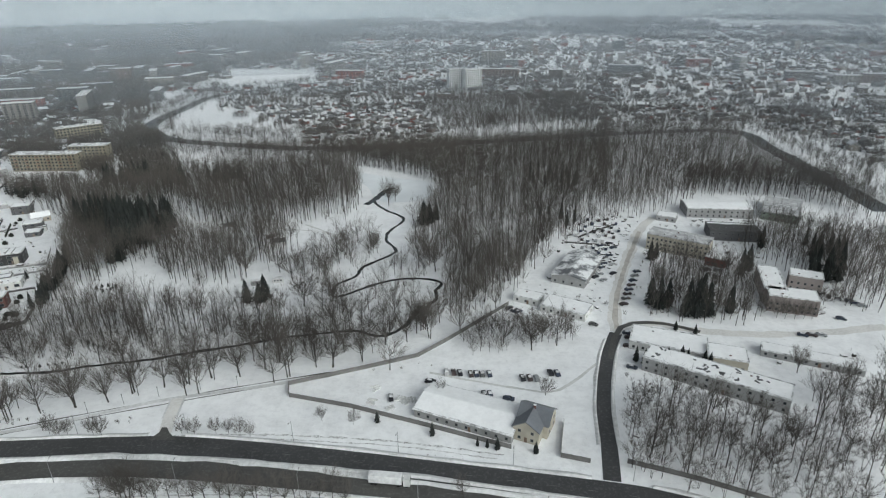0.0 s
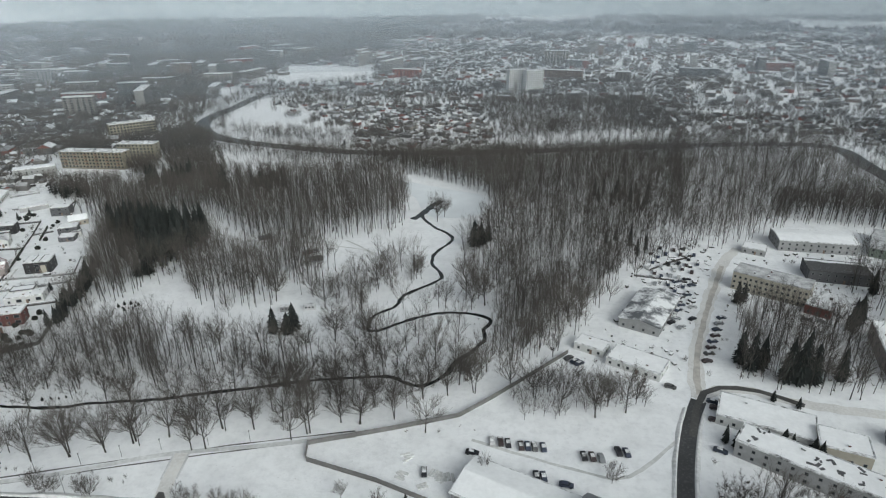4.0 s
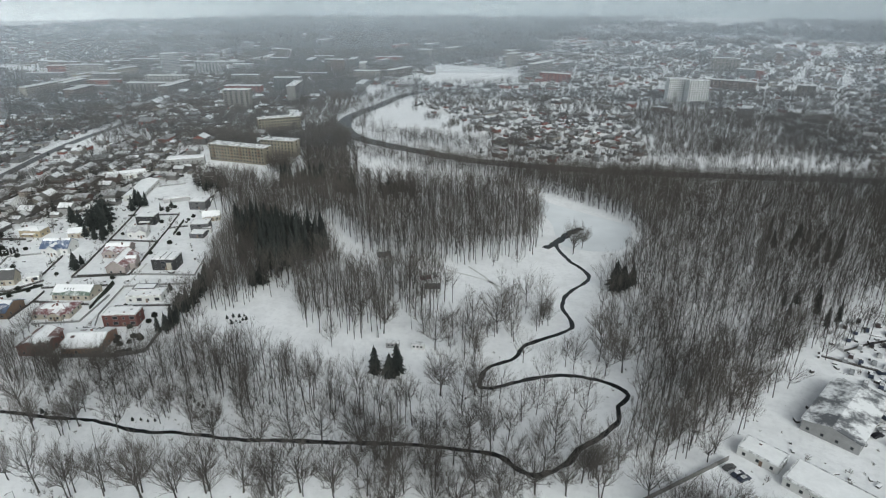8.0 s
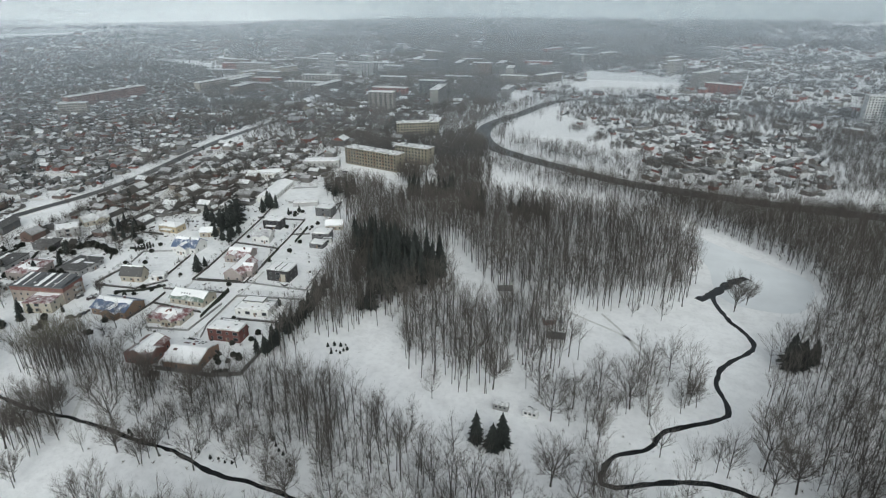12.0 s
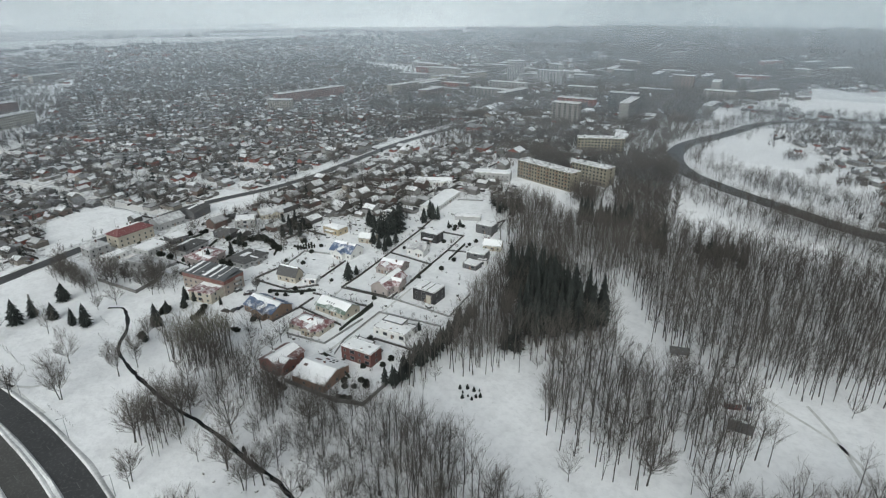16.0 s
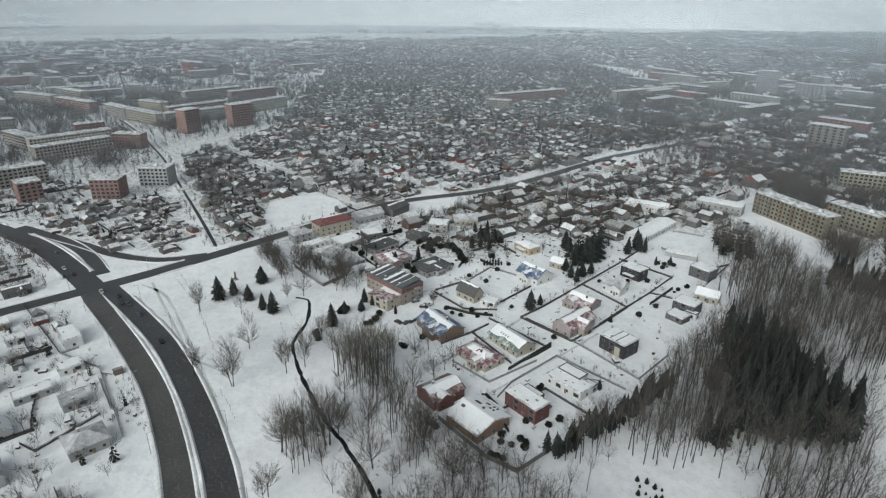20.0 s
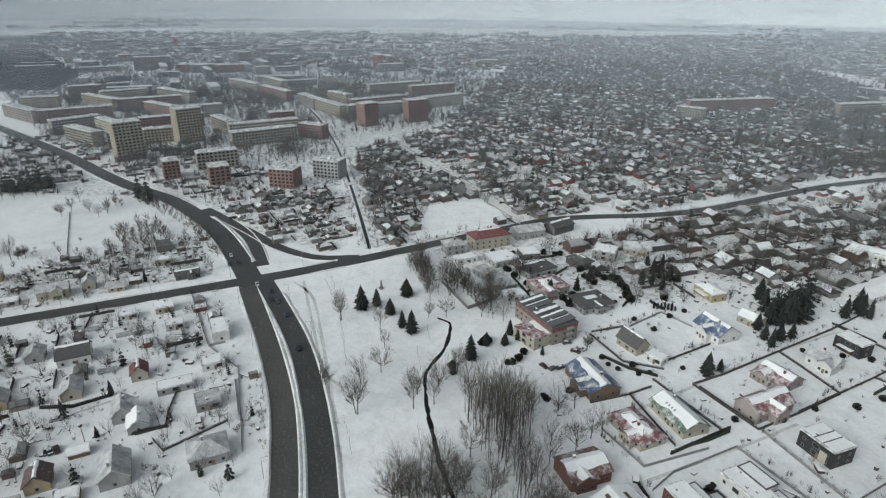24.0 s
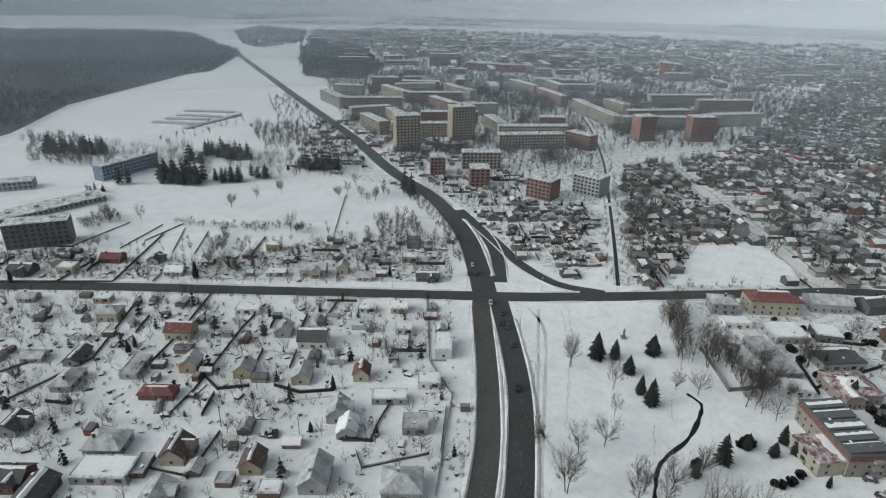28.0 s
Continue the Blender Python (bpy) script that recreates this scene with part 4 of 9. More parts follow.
hip_villa = house(-261.0, 260.9, 17.6, 21.4, 11, 2.9, 2.6, "hip", "cream", "roof_tile", "cream villa with a hipped tiled roof half under snow", wing=(3, 6, 2))
green_villa = house(-267.5, 278.6, 19.1, 16.4, 11, 3.2, 2.8, "gable", "cream", "roof_green", "cream villa with a green sheet roof half under snow")
house(-289.8, 252.6, 19.6, 16.4, 13, 3.6, 3.0, "gable", "wood", "roof_blue", "wooden villa with a blue-grey roof showing through snow", wing=(2.5, 8, 2.5))
house(-315.8, 277.4, 12.1, 25.3, 7, 4.0, 4.2, "gable", "cream", "roof_dark", "narrow cream house with a steep dark roof")
house(-305.6, 284.4, 7.9, 40.2, 6, 2.8, 0, "flat", "white", "roof_white", "low white annex beside a steep-roofed house", chimney=0)
house(-326.6, 319.7, 15.4, 19.8, 12, 4.0, 4.0, "gable", "white", "roof_blue", "white villa with a steep blue roof", wing=(0, 7, 3))
house(-364.5, 334.1, 13.8, 14.7, 9, 4.5, 1.6, "hip", "yellow", "roof_white", "yellow two-storey house under a snowy roof", porch=True)
house(-290.3, 328.7, 13.2, 26.2, 12, 2.9, 3.2, "gable", "pink", "roof_tile", "pinkish house with a tiled gable roof", wing=(-3, 8, 2))
house(-272.0, 312.7, 19.0, 112.5, 10, 4.3, 3.6, "gable", "pink", "roof_tile", "pale pink gabled villa with a red roof in snow", wing=(0, 7, 3))
house(-300.8, 354.4, 11.5, 28.2, 9, 4.0, 2.6, "gable", "white", "roof_grey", "white gabled house with a grey roof", wing=(3, 6, 2))
house(-311.7, 373.9, 12.1, 20.3, 8, 6.0, 0, "flat", "black", "roof_white", "black flat-roofed villa behind a fence", porch=True)
box_villa = house(-249.1, 321.5, 13.0, 18.6, 10, 6.4, 0, "flat", "black", "roof_white", "black and white box-shaped villa with a flat snowy roof")
house(-263.5, 364.7, 8.7, 16.9, 7, 3.0, 0, "flat", "darkgrey", "roof_white", "low flat-roofed wing of a dark villa", chimney=0)
dark_villa = house(-269.3, 374.7, 11.0, 25.0, 9, 5.6, 0, "flat", "darkgrey", "roof_white", "dark two-storey villa with a flat snowy roof")
house(-299.9, 411.0, 11.7, 17.6, 9, 6.0, 0, "flat", "darkgrey", "roof_white", "dark modern villa with a flat snowy roof")
house(-276.2, 393.7, 11.1, 34.0, 8, 3.4, 2.6, "gable", "cream", "roof_white", "cream gabled house at the edge of the wood")
annex(white_villa, "upper_storey", -2.0, 4.6, 10.5, 5.5, -0.1, 4.7, "white")
annex(white_villa, "annex", 6.2, 4.9, 4.6, 4.0, -0.1, 3.0, "grey")
annex(red_villa, "terrace_wing", -2.2, 5.0, 8.5, 4.2, -0.1, 5.0, "brick")
annex(red_villa, "carport", 4.6, 4.6, 4.4, 3.0, 2.4, 2.7, "wood", False)
annex(box_villa, "ground_floor", -4.6, 3.2, 7.0, 6.0, -0.1, 3.1, "white")
annex(box_villa, "stair_tower", 3.0, -4.4, 2.6, 1.6, -0.1, 4.6, "beige", False)
annex(dark_villa, "annex", 4.6, -4.6, 6.0, 3.4, -0.1, 3.0, "white")
roof_bits(white_villa, [(-5.5, 1.5, 4.0, 0.7, 0.7, 0), (2.5, -1.0, 4.0, 0.8, 0.6, 0), (6.0, 1.6, 4.0, 0.5, 0.5, 0)], "metal", "vent")
roof_bits(red_villa, [(4.0, 0.8, 6.4, 1.2, 0.8, 0), (-5.0, -1.5, 6.4, 0.6, 0.6, 0)], "metal", "vent")
roof_bits(box_villa, [(-1.6, 0.0, 6.8, 0.3, 9.0, 0), (1.6, 0.0, 6.8, 0.3, 9.0, 0)], "darkgrey", "roof_bar")
roof_bits(orange_villa, [(-3.2, -4.6, 5.1, 0.7, 1.1, 16.7), (-1.6, -4.6, 5.1, 0.7, 1.1, 16.7), (-3.2, -6.6, 4.5, 0.7, 1.1, 16.7), (-1.6, -6.6, 4.5, 0.7, 1.1, 16.7)], "glass", "skylight")
roof_bits(orange_villa, [(3.4, -3.4, 5.45, 2.6, 1.3, 16.7), (1.0, -6.2, 4.62, 1.8, 0.9, 16.7), (5.2, 2.4, 5.75, 1.6, 1.2, -16.7)], "roof_brown", "bare_patch")
roof_bits(hip_villa, [(0.4, 0.0, 5.2, 0.5, 5.6, 0)], "redwall", "fire_wall")
roof_bits(green_villa, [(-4.0 + 1.5 * k, -2.6, 4.95, 0.6, 1.0, 27.0) for k in range(4)], "metal", "skylight")
M["hotel_wall"] = plain("hotel_wall", (0.25, 0.215, 0.19), 0.2, 0.6)
hx, hy, hl, hrot = -334.3, 242.2, 29.0, 25.1
hotel = house(hx, hy, hl, hrot, 14, 8.4, 0, "flat", "hotel_wall", "roof_bare", "large building with an orange-brown top storey and dark roof panels", chimney=2, category="hotel")
band = Mb()
for x0, x1, y0, y1 in ((-hl / 2 - 0.1, hl / 2 + 0.1, -7.1, -6.98), (-hl / 2 - 0.1, hl / 2 + 0.1, 6.98, 7.1), (-hl / 2 - 0.1, -hl / 2 + 0.02, -6.98, 6.98), (hl / 2 - 0.02, hl / 2 + 0.1, -6.98, 6.98)):
    band.box(x0, x1, y0, y1, 6.4, 8.8)
part("cladding", band.mesh("cladding", ["redbrick"]), hotel, label="red-brown cladding round the top storey")
for k in range(5):
    mb = Mb()
    u0, u1 = -hl / 2 + 0.4 + k * (hl - 0.8) / 5, -hl / 2 + 0.2 + (k + 1) * (hl - 0.8) / 5
    q = [(u0, -6.7, 8.75), (u1 - 0.5, -6.7, 8.75), (u1 - 0.5, 6.7, 10.0), (u0, 6.7, 10.0)]
    mb.solid(q + [(c, d, e + 0.15) for c, d, e in q], [(4, 5, 6, 7), (0, 3, 2, 1), (0, 1, 5, 4), (1, 2, 6, 5), (2, 3, 7, 6), (3, 0, 4, 7)])
    part("roof_panel", mb.mesh("roof_panel", ["roof_bare"]), hotel)
    mb = Mb()
    w = (3.4, 1.4, 4.2, 2.6, 0.9)[k]
    snow_sheet(mb, [(u0, -6.7, 8.9), (u0, 6.7, 10.15), (u0 + w, 6.7, 10.15), (u0 + w, -6.7, 8.9)], random.Random(k), 0.6, 14, 0.1)
    part("roof_snow", mb.mesh("roof_snow", ["slab_snow"]), hotel)
for k in range(3):
    mb = Mb()
    mb.box(-1.6, 1.6, -0.7, 0.7, 0, 1.0)
    part("balcony", mb.mesh("balcony", ["concrete"]), hotel, pose(hl / 2 + 0.7, 2.5, 0.6 + k * 2.8, 0, 0, 90))
house(-323.3, 235.5, 13.7, 31.3, 13, 5.4, 0, "flat", "cream", "roof_tile", "cream two-storey wing with a red roof in snow")
house(-355.1, 269.1, 18.1, 111.0, 15, 3.4, 1.6, "hip", "grey", "roof_dark", "broad grey house with a low dark roof in snow patches", wing=(0, 6, 2))
house(-414.6, 293.3, 13.2, 63.3, 11, 6.0, 0, "flat", "grey", "roof_patchy", "modern grey house with a terrace on its roof")
house(-326.7, 418.4, 18.1, 41.0, 6, 3.0, 0, "flat", "grey", "roof_white", "long low garage wing beside a dark villa", chimney=0, windows=False)
house(-423.7, 315.2, 15.8, 80.7, 11, 3.4, 3.0, "gable", "cream", "roof_grey", "cream house with a snow-streaked gable roof", wing=(2, 6, 2))
house(-403.8, 275.7, 13.6, 31.9, 9, 4.0, 2.4, "hip", "darkgrey", "roof_dark", "dark house with a hipped roof")
house(-336.6, 341.7, 10.1, 33.6, 8, 3.4, 2.0, "gable", "cream", "roof_white", "small cream house under snow")
house(-417.3, 248.0, 10.8, 102.9, 11, 3.6, 0, "flat", "darkgrey", "roof_white", "dark flat-roofed villa under snow", chimney=0)
house(-458.6, 275.0, 17.7, 123.2, 10, 5.0, 2.8, "gable", "darkgrey", "roof_dark", "dark house with a wet roof behind a hedge")
# along the cross street
house(-435.2, 225.8, 24.5, 110.5, 12, 7.6, 3.4, "hip", "cream", "roof_red", "large cream house with a bright red hipped roof", chimney=3)
house(-424.2, 203.4, 12.1, 107.8, 10, 6.0, 3.0, "hip", "grey", "roof_grey", "grey two-storey house with a hipped roof")
house(-450.1, 252.5, 19.8, 109.2, 11, 5.0, 2.8, "gable", "grey", "roof_grey", "long grey house with a worn roof")
house(-410.2, 209.9, 12.8, 113.4, 7, 3.0, 0, "flat", "white", "roof_white", "low white shed", chimney=0, category="shed")
house(-409.5, 230.7, 15.7, 115.6, 14, 3.6, 0, "flat", "grey", "roof_white", "low flat workshop under snow", chimney=1, category="workshop")
house(-383.4, 223.7, 28.7, 29.9, 9, 3.5, 0, "flat", "grey", "roof_grey", "long low row of garages with a patchy snowy roof", chimney=0, category="garage row")
house(-394.1, 248.7, 19.0, 118.0, 13, 3.8, 0, "flat", "grey", "roof_dark", "flat building with a dark wet roof", chimney=3)
house(-371.8, 250.7, 16.9, 113.0, 15, 4.6, 2.2, "hip", "pink", "roof_tile", "pale house with a red roof half under snow", wing=(-4, 7, 3), chimney=2)
house(-363.8, 231.2, 11.5, 106.5, 8, 3.0, 0, "flat", "white", "roof_white", "white garage under snow", chimney=0, category="garage")
house(-367.6, 427.4, 44.7, 116.7, 13, 3.6, 1.5, "gable", "white", "roof_white", "long white hall with a low snowy roof", category="hall", chimney=0)
house(-412.3, 458.1, 28.3, 45.1, 13, 3.6, 1.5, "gable", "white", "roof_white", "pale hall with a low snowy roof", category="hall", chimney=0)
house(-390.6, 504.7, 31.4, 34.9, 12, 7.0, 0, "flat", "grey", "roof_white", "grey two-storey building under snow", category="workshop")
# quarter south-west of the junction
LL = 114.0


def garden_house(x, y, L, rot, W, h, rise, kind, wall, roof, label):
    L, W, h, rise = L * 0.88, W * 0.88, h * 0.82, rise * 0.9
    house(x, y, L, rot, W, h, rise, kind, wall, roof, label, chimney=1 if L > 7 else 0, windows=L > 6.5, wing=(L * 0.15, W * 0.62, 1.8) if kind == "gable" and L > 8 and int(x) % 2 else None)


garden_house(-290.7, -18.4, 13, LL, 10, 5.2, 3.2, "gable", "cream", "roof_red", "house with a bright red gable roof")
garden_house(-273.5, 4.8, 9, LL + 90, 8, 4.6, 3.0, "gable", "yellow", "roof_grey", "yellow house with a grey roof")
garden_house(-254.5, 7.7, 15, LL, 7, 3.2, 2.2, "hip", "redbrick", "roof_red", "long low house with a red roof")
garden_house(-233.7, 39.1, 11, LL + 90, 9, 4.4, 3.6, "gable", "cream", "roof_brown", "cream house with a dark red roof")
garden_house(-230.9, 49.8, 6, LL + 90, 5, 2.6, 1.4, "gable", "wood", "roof_grey", "small garage by a cream house")
garden_house(-280.0, 27.0, 9, LL + 90, 8, 4.2, 3.2, "gable", "yellow", "roof_grey", "yellow house with a grey snowy roof")
garden_house(-286.9, 50.5, 10, LL + 90, 8, 4.0, 3.0, "gable", "cream", "roof_grey", "cream house with a worn grey roof")
garden_house(-310.8, 38.9, 14, LL, 11, 5.0, 4.0, "gable", "white", "roof_dark", "white house with a large dark gable roof")
garden_house(-312.0, 21.9, 9, LL + 90, 8, 3.8, 2.8, "gable", "grey", "roof_grey", "grey house with a snowy roof")
garden_house(-320.9, -6.3, 13, LL, 8, 3.2, 0, "flat", "white", "roof_white", "low white house under snow")
garden_house(-298.1, 71.2, 8, LL + 90, 7, 4.4, 3.6, "gable", "cream", "roof_red", "small cream house with a bright red roof")
garden_house(-273.8, 75.9, 11, LL + 90, 8, 4.4, 3.4, "gable", "grey", "roof_grey", "grey house with a steep roof")
garden_house(-268.0, 83.9, 10, LL + 90, 8, 3.6, 2.8, "gable", "grey", "roof_white", "grey house under a snowy roof")
garden_house(-289.9, 88.6, 15, LL, 7, 3.4, 0, "flat", "grey", "roof_white", "long flat house under snow")
garden_house(-279.7, 104.5, 10, LL, 9, 4.0, 0, "flat", "grey", "roof_grey", "grey flat house with a wet roof")
garden_house(-240.5, 65.2, 9, LL + 90, 8, 4.2, 3.2, "gable", "yellow", "roof_brown", "yellow-ochre house with a brown roof")
garden_house(-244.1, 87.1, 14, LL + 90, 10, 4.6, 3.8, "gable", "grey", "roof_grey", "large grey house with a steep roof")
garden_house(-231.2, 61.9, 6, LL, 5, 2.5, 0, "flat", "wood", "roof_grey", "small garage under snow")
garden_house(-234.2, 77.1, 8, LL, 6, 2.5, 0, "flat", "wood", "roof_white", "small shed beside parked cars")
garden_house(-252.4, 113.7, 14, LL, 12, 4.8, 2.8, "hip", "grey", "roof_grey", "large grey house with a hipped roof")
garden_house(-254.2, 70.2, 7, LL, 5, 2.4, 1.0, "gable", "wood", "roof_white", "snowy garden shed")
garden_house(-330.6, 92.9, 16, LL + 90, 8, 5.6, 0, "flat", "white", "roof_white", "long white two-storey house beside the road")
garden_house(-305.5, 97.9, 10, LL, 8, 3.8, 0, "flat", "white", "roof_white", "white flat house under snow")
garden_house(-337.1, 70.3, 9, LL, 7, 3.4, 0, "flat", "white", "roof_white", "small white house near the crossing")
garden_house(-353.7, 58.8, 9, LL, 8, 4.0, 2.0, "gable", "cream", "roof_white", "cream house near the crossing")
garden_house(-346.4, 45.0, 10, LL, 6, 3.0, 0, "flat", "white", "roof_white", "white outbuilding under snow")
garden_house(-287.9, -59.9, 11, LL, 9, 5.6, 2.2, "hip", "cream", "roof_grey", "pale two-storey house with a hipped roof")
garden_house(-298.0, -77.6, 9, LL, 6, 3.4, 0, "flat", "yellow", "roof_white", "low yellowish house by the street")
garden_house(-282.8, -111.5, 10, LL, 7, 3.2, 2, "gable", "grey", "roof_grey", "grey house by the street")
garden_house(-250.5, -58.4, 10, LL, 7, 3.0, 1.5, "gable", "grey", "roof_grey", "low grey house")
garden_house(-258.1, -42.5, 13, LL + 90, 7, 3.0, 2.0, "gable", "grey", "roof_dark", "long low house with a dark roof")
garden_house(-245.3, -30.3, 14, LL + 90, 9, 3.6, 2.6, "hip", "grey", "roof_grey", "broad grey house with a hipped roof")
garden_house(-263.2, -14.5, 16, LL + 90, 8, 3.0, 0, "flat", "grey", "roof_grey", "long low sheds with snowy roofs")
garden_house(-226.7, 15.4, 14, LL, 11, 4.2, 3.0, "hip", "grey", "roof_grey", "broad grey house under thin snow")
garden_house(-218.0, 24.9, 20, LL, 11, 3.6, 0, "flat", "grey", "roof_white", "large flat building under snow")
garden_house(-219.1, -22.4, 10, LL + 90, 8, 3.8, 2.6, "gable", "grey", "roof_dark", "house with a dark roof")
garden_house(-202.2, 14.4, 14, LL + 90, 10, 4.0, 3.0, "gable", "darkgrey", "roof_dark", "dark house with a wet slate roof")
garden_house(-203.8, 1.4, 12, LL, 9, 4.0, 2.6, "gable", "brick", "roof_dark", "dark brick house")
garden_house(-217.0, 48.1, 12, LL + 90, 9, 3.6, 2.4, "gable", "grey", "roof_grey", "grey house with a sheet roof")
garden_house(-224.8, 33.4, 10, LL + 90, 5, 2.5, 0, "flat", "wood", "roof_grey", "narrow shed")
garden_house(-387.6, -44.6, 9, LL, 8, 5.6, 1.8, "hip", "yellow", "roof_white", "yellow two-storey house")
garden_house(-334.1, -115.8, 13, LL, 9, 3.6, 2.8, "gable", "redbrick", "roof_red", "house with a dull red roof")
garden_house(-369.4, -2.9, 16, LL, 9, 5.8, 2.6, "gable", "beige", "roof_grey", "large beige house with a grey roof")
garden_house(-379.0, 9.9, 8, LL + 90, 7, 4.6, 3.0, "gable", "cream", "roof_grey", "narrow gabled house")
garden_house(-376.0, 25.5, 9, LL, 6, 3.2, 2.4, "gable", "cream", "roof_grey", "cream house by the street")
garden_house(-359.8, -20.4, 12, LL, 7, 3.2, 0, "flat", "grey", "roof_white", "low grey house under snow")
garden_house(-409.4, 36.3, 10, LL, 8, 4.0, 0, "flat", "cream", "roof_white", "cream house under snow")
garden_house(-391.1, 56.4, 14, LL, 7, 3.4, 2.0, "gable", "darkgrey", "roof_dark", "dark long house near the crossing")
garden_house(-384.3, 31.3, 7, LL, 5, 2.6, 0, "flat", "wood", "roof_white", "shed under snow")
garden_house(-336.7, -70.8, 11, LL, 8, 3.4, 2.2, "gable", "grey", "roof_white", "grey house under snow")
garden_house(-343.5, -93.2, 10, LL + 90, 7, 3.4, 2.4, "gable", "grey", "roof_dark", "house with a dark roof by a fence")
garden_house(-301.8, -145.2, 14, LL, 10, 4.0, 3.0, "gable", "darkgrey", "roof_dark", "dark house with a black roof")
garden_house(-313.3, -125.0, 10, LL, 8, 5.0, 0, "flat", "cream", "roof_white", "cream flat house")
# yards and workshops east of the park
YARD = "works buildings"
house(10.8, 173.3, 36.7, -25.0, 17, 3.4, 1.6, "gable", "grey", "roof_white", "long grey workshop hall under smooth snow", chimney=0, category="hall", group=YARD)
house(33.6, 166.6, 10.9, -26.7, 10, 5.6, 3.2, "gable", "beige", "sheet", "pale brick office house with a clean grey sheet roof", category="office", group=YARD, wing=(-0.8, 9, 4.5))
long_house = house(106.0, 188.8, 52.3, -34.5, 11, 6.0, 0, "flat", "grey", "roof_patchy", "long white two-storey building under patchy snow", category="office", group=YARD, chimney=2)
house(98.1, 215.7, 30.8, -23.2, 15, 3.6, 0, "flat", "white", "roof_patchy", "low flat workshop beside the lane", category="workshop", group=YARD)
house(117.0, 202.5, 14.9, -20.4, 11, 5.0, 0, "flat", "beige", "roof_white", "beige flat-roofed workshop", category="workshop", group=YARD)
house(151.6, 202.2, 36.6, -26.5, 7, 2.8, 0, "flat", "grey", "roof_white", "long row of low garages", category="garage row", group=YARD, chimney=0)
house(142.0, 318.3, 34.3, -34.7, 13, 9.5, 0, "flat", "beige", "roof_grey", "beige three-storey office building with rows of windows", category="office", group=YARD, chimney=3, bay=2.3)
house(156.5, 299.6, 10.9, -36.1, 10, 4.5, 0, "flat", "redwall", "roof_white", "red boiler house beside the offices", category="workshop", group=YARD)
house(191.6, 381.7, 41.9, -7.7, 20, 6.5, 1.2, "gable", "grey", "roof_white", "large hall with a low snowy roof", category="hall", group=YARD, chimney=0)
house(235.5, 378.1, 22.2, -32.1, 36, 5.5, 1.2, "gable", "green", "roof_grey", "greenish works hall under snow", category="hall", group=YARD, chimney=0)
house(183.1, 338.8, 29.0, -12.0, 16, 6.0, 0, "flat", "darkgrey", "roof_dark", "dark works building with a wet flat roof", category="workshop", group=YARD)
house(168.0, 246.6, 21.3, -20.2, 11, 8.0, 0, "flat", "pink", "roof_white", "pinkish brick school wing of three storeys", category="school", group=YARD, bay=2.6, chimney=2)
sx, sy, sl, srot = 167.0, 264.0, 5.9, -19.4
house(sx, sy, 28, srot + 90, 10, 8.0, 0, "flat", "pink", "roof_white", "long pinkish school wing with skylights under snow", category="school", group=YARD, bay=3.0, chimney=3)
house(186.5, 267.3, 14.9, -27.3, 9, 8.0, 0, "flat", "pink", "roof_patchy", "rear school wing round a snowy court", category="school", group=YARD, bay=2.6, chimney=2)
house(44.9, 260.2, 13.0, -29.2, 8, 3.2, 0, "flat", "white", "roof_white", "small white workshop under snow", category="workshop", group=YARD)
house(61.5, 249.0, 21.9, -31.0, 12.5, 3.2, 0, "flat", "white", "roof_patchy", "low white building with air vents on its snowy roof", category="workshop", group=YARD)
house(76.2, 291.4, 35.0, 61.0, 18, 4.4, 1.8, "gable", "grey", "roof_shed", "grey hall with a patchy snowy roof in the car yard", category="hall", group=YARD, chimney=0)
house(154.8, 371.7, 12.6, -28.6, 10, 3.4, 0, "flat", "grey", "roof_white", "small shed behind the offices", category="shed", group=YARD, chimney=0)

# bare patches and old boards on the long roof beside the copse
junk = Mb()
junk.box(-0.9, 0.9, -0.35, 0.35, 0, 0.18)
junk_mesh = junk.mesh("board", ["darkgrey"])
for k in range(26):
    r = random.Random(900 + k)
    u = r.gauss(-2, 3) if k < 12 else r.gauss(11, 4) if k < 21 else r.gauss(-22, 1)
    part("board", junk_mesh, long_house, pose(u, r.uniform(-4.2, 4.2), 6.38, 0, 0, r.uniform(0, 180)) @ Matrix.Diagonal((r.uniform(0.5, 1.3), r.uniform(0.7, 1.6), 1, 1)))

# ---- woods ----
COPSE = [tri_arrays(*bare_tree(60 + k, 10, 0.27, 0.1, 7, 7, 6, 0.009, 0.5, 2)) for k in range(3)]


def zone(key, poly, gap, kinds=None, lo=0.75, hi=1.15, keep=1.0):
    """One stand of bare trees."""
    wood_of("bare_wood", poly, gap, kinds or SLIM, "leafless wood of slim grey trunks on snow", seed=ord(key), lo=lo, hi=hi, keep=keep)


SPRUCE_STAND = [(-188.9, 321.8), (-179.8, 329.3), (-163.8, 353.4), (-174.1, 366.4), (-190.8, 372.4), (-207.4, 372.9), (-207.2, 352.9)]
BEFORE = TAKEN.copy()
clearing(SPRUCE_STAND)
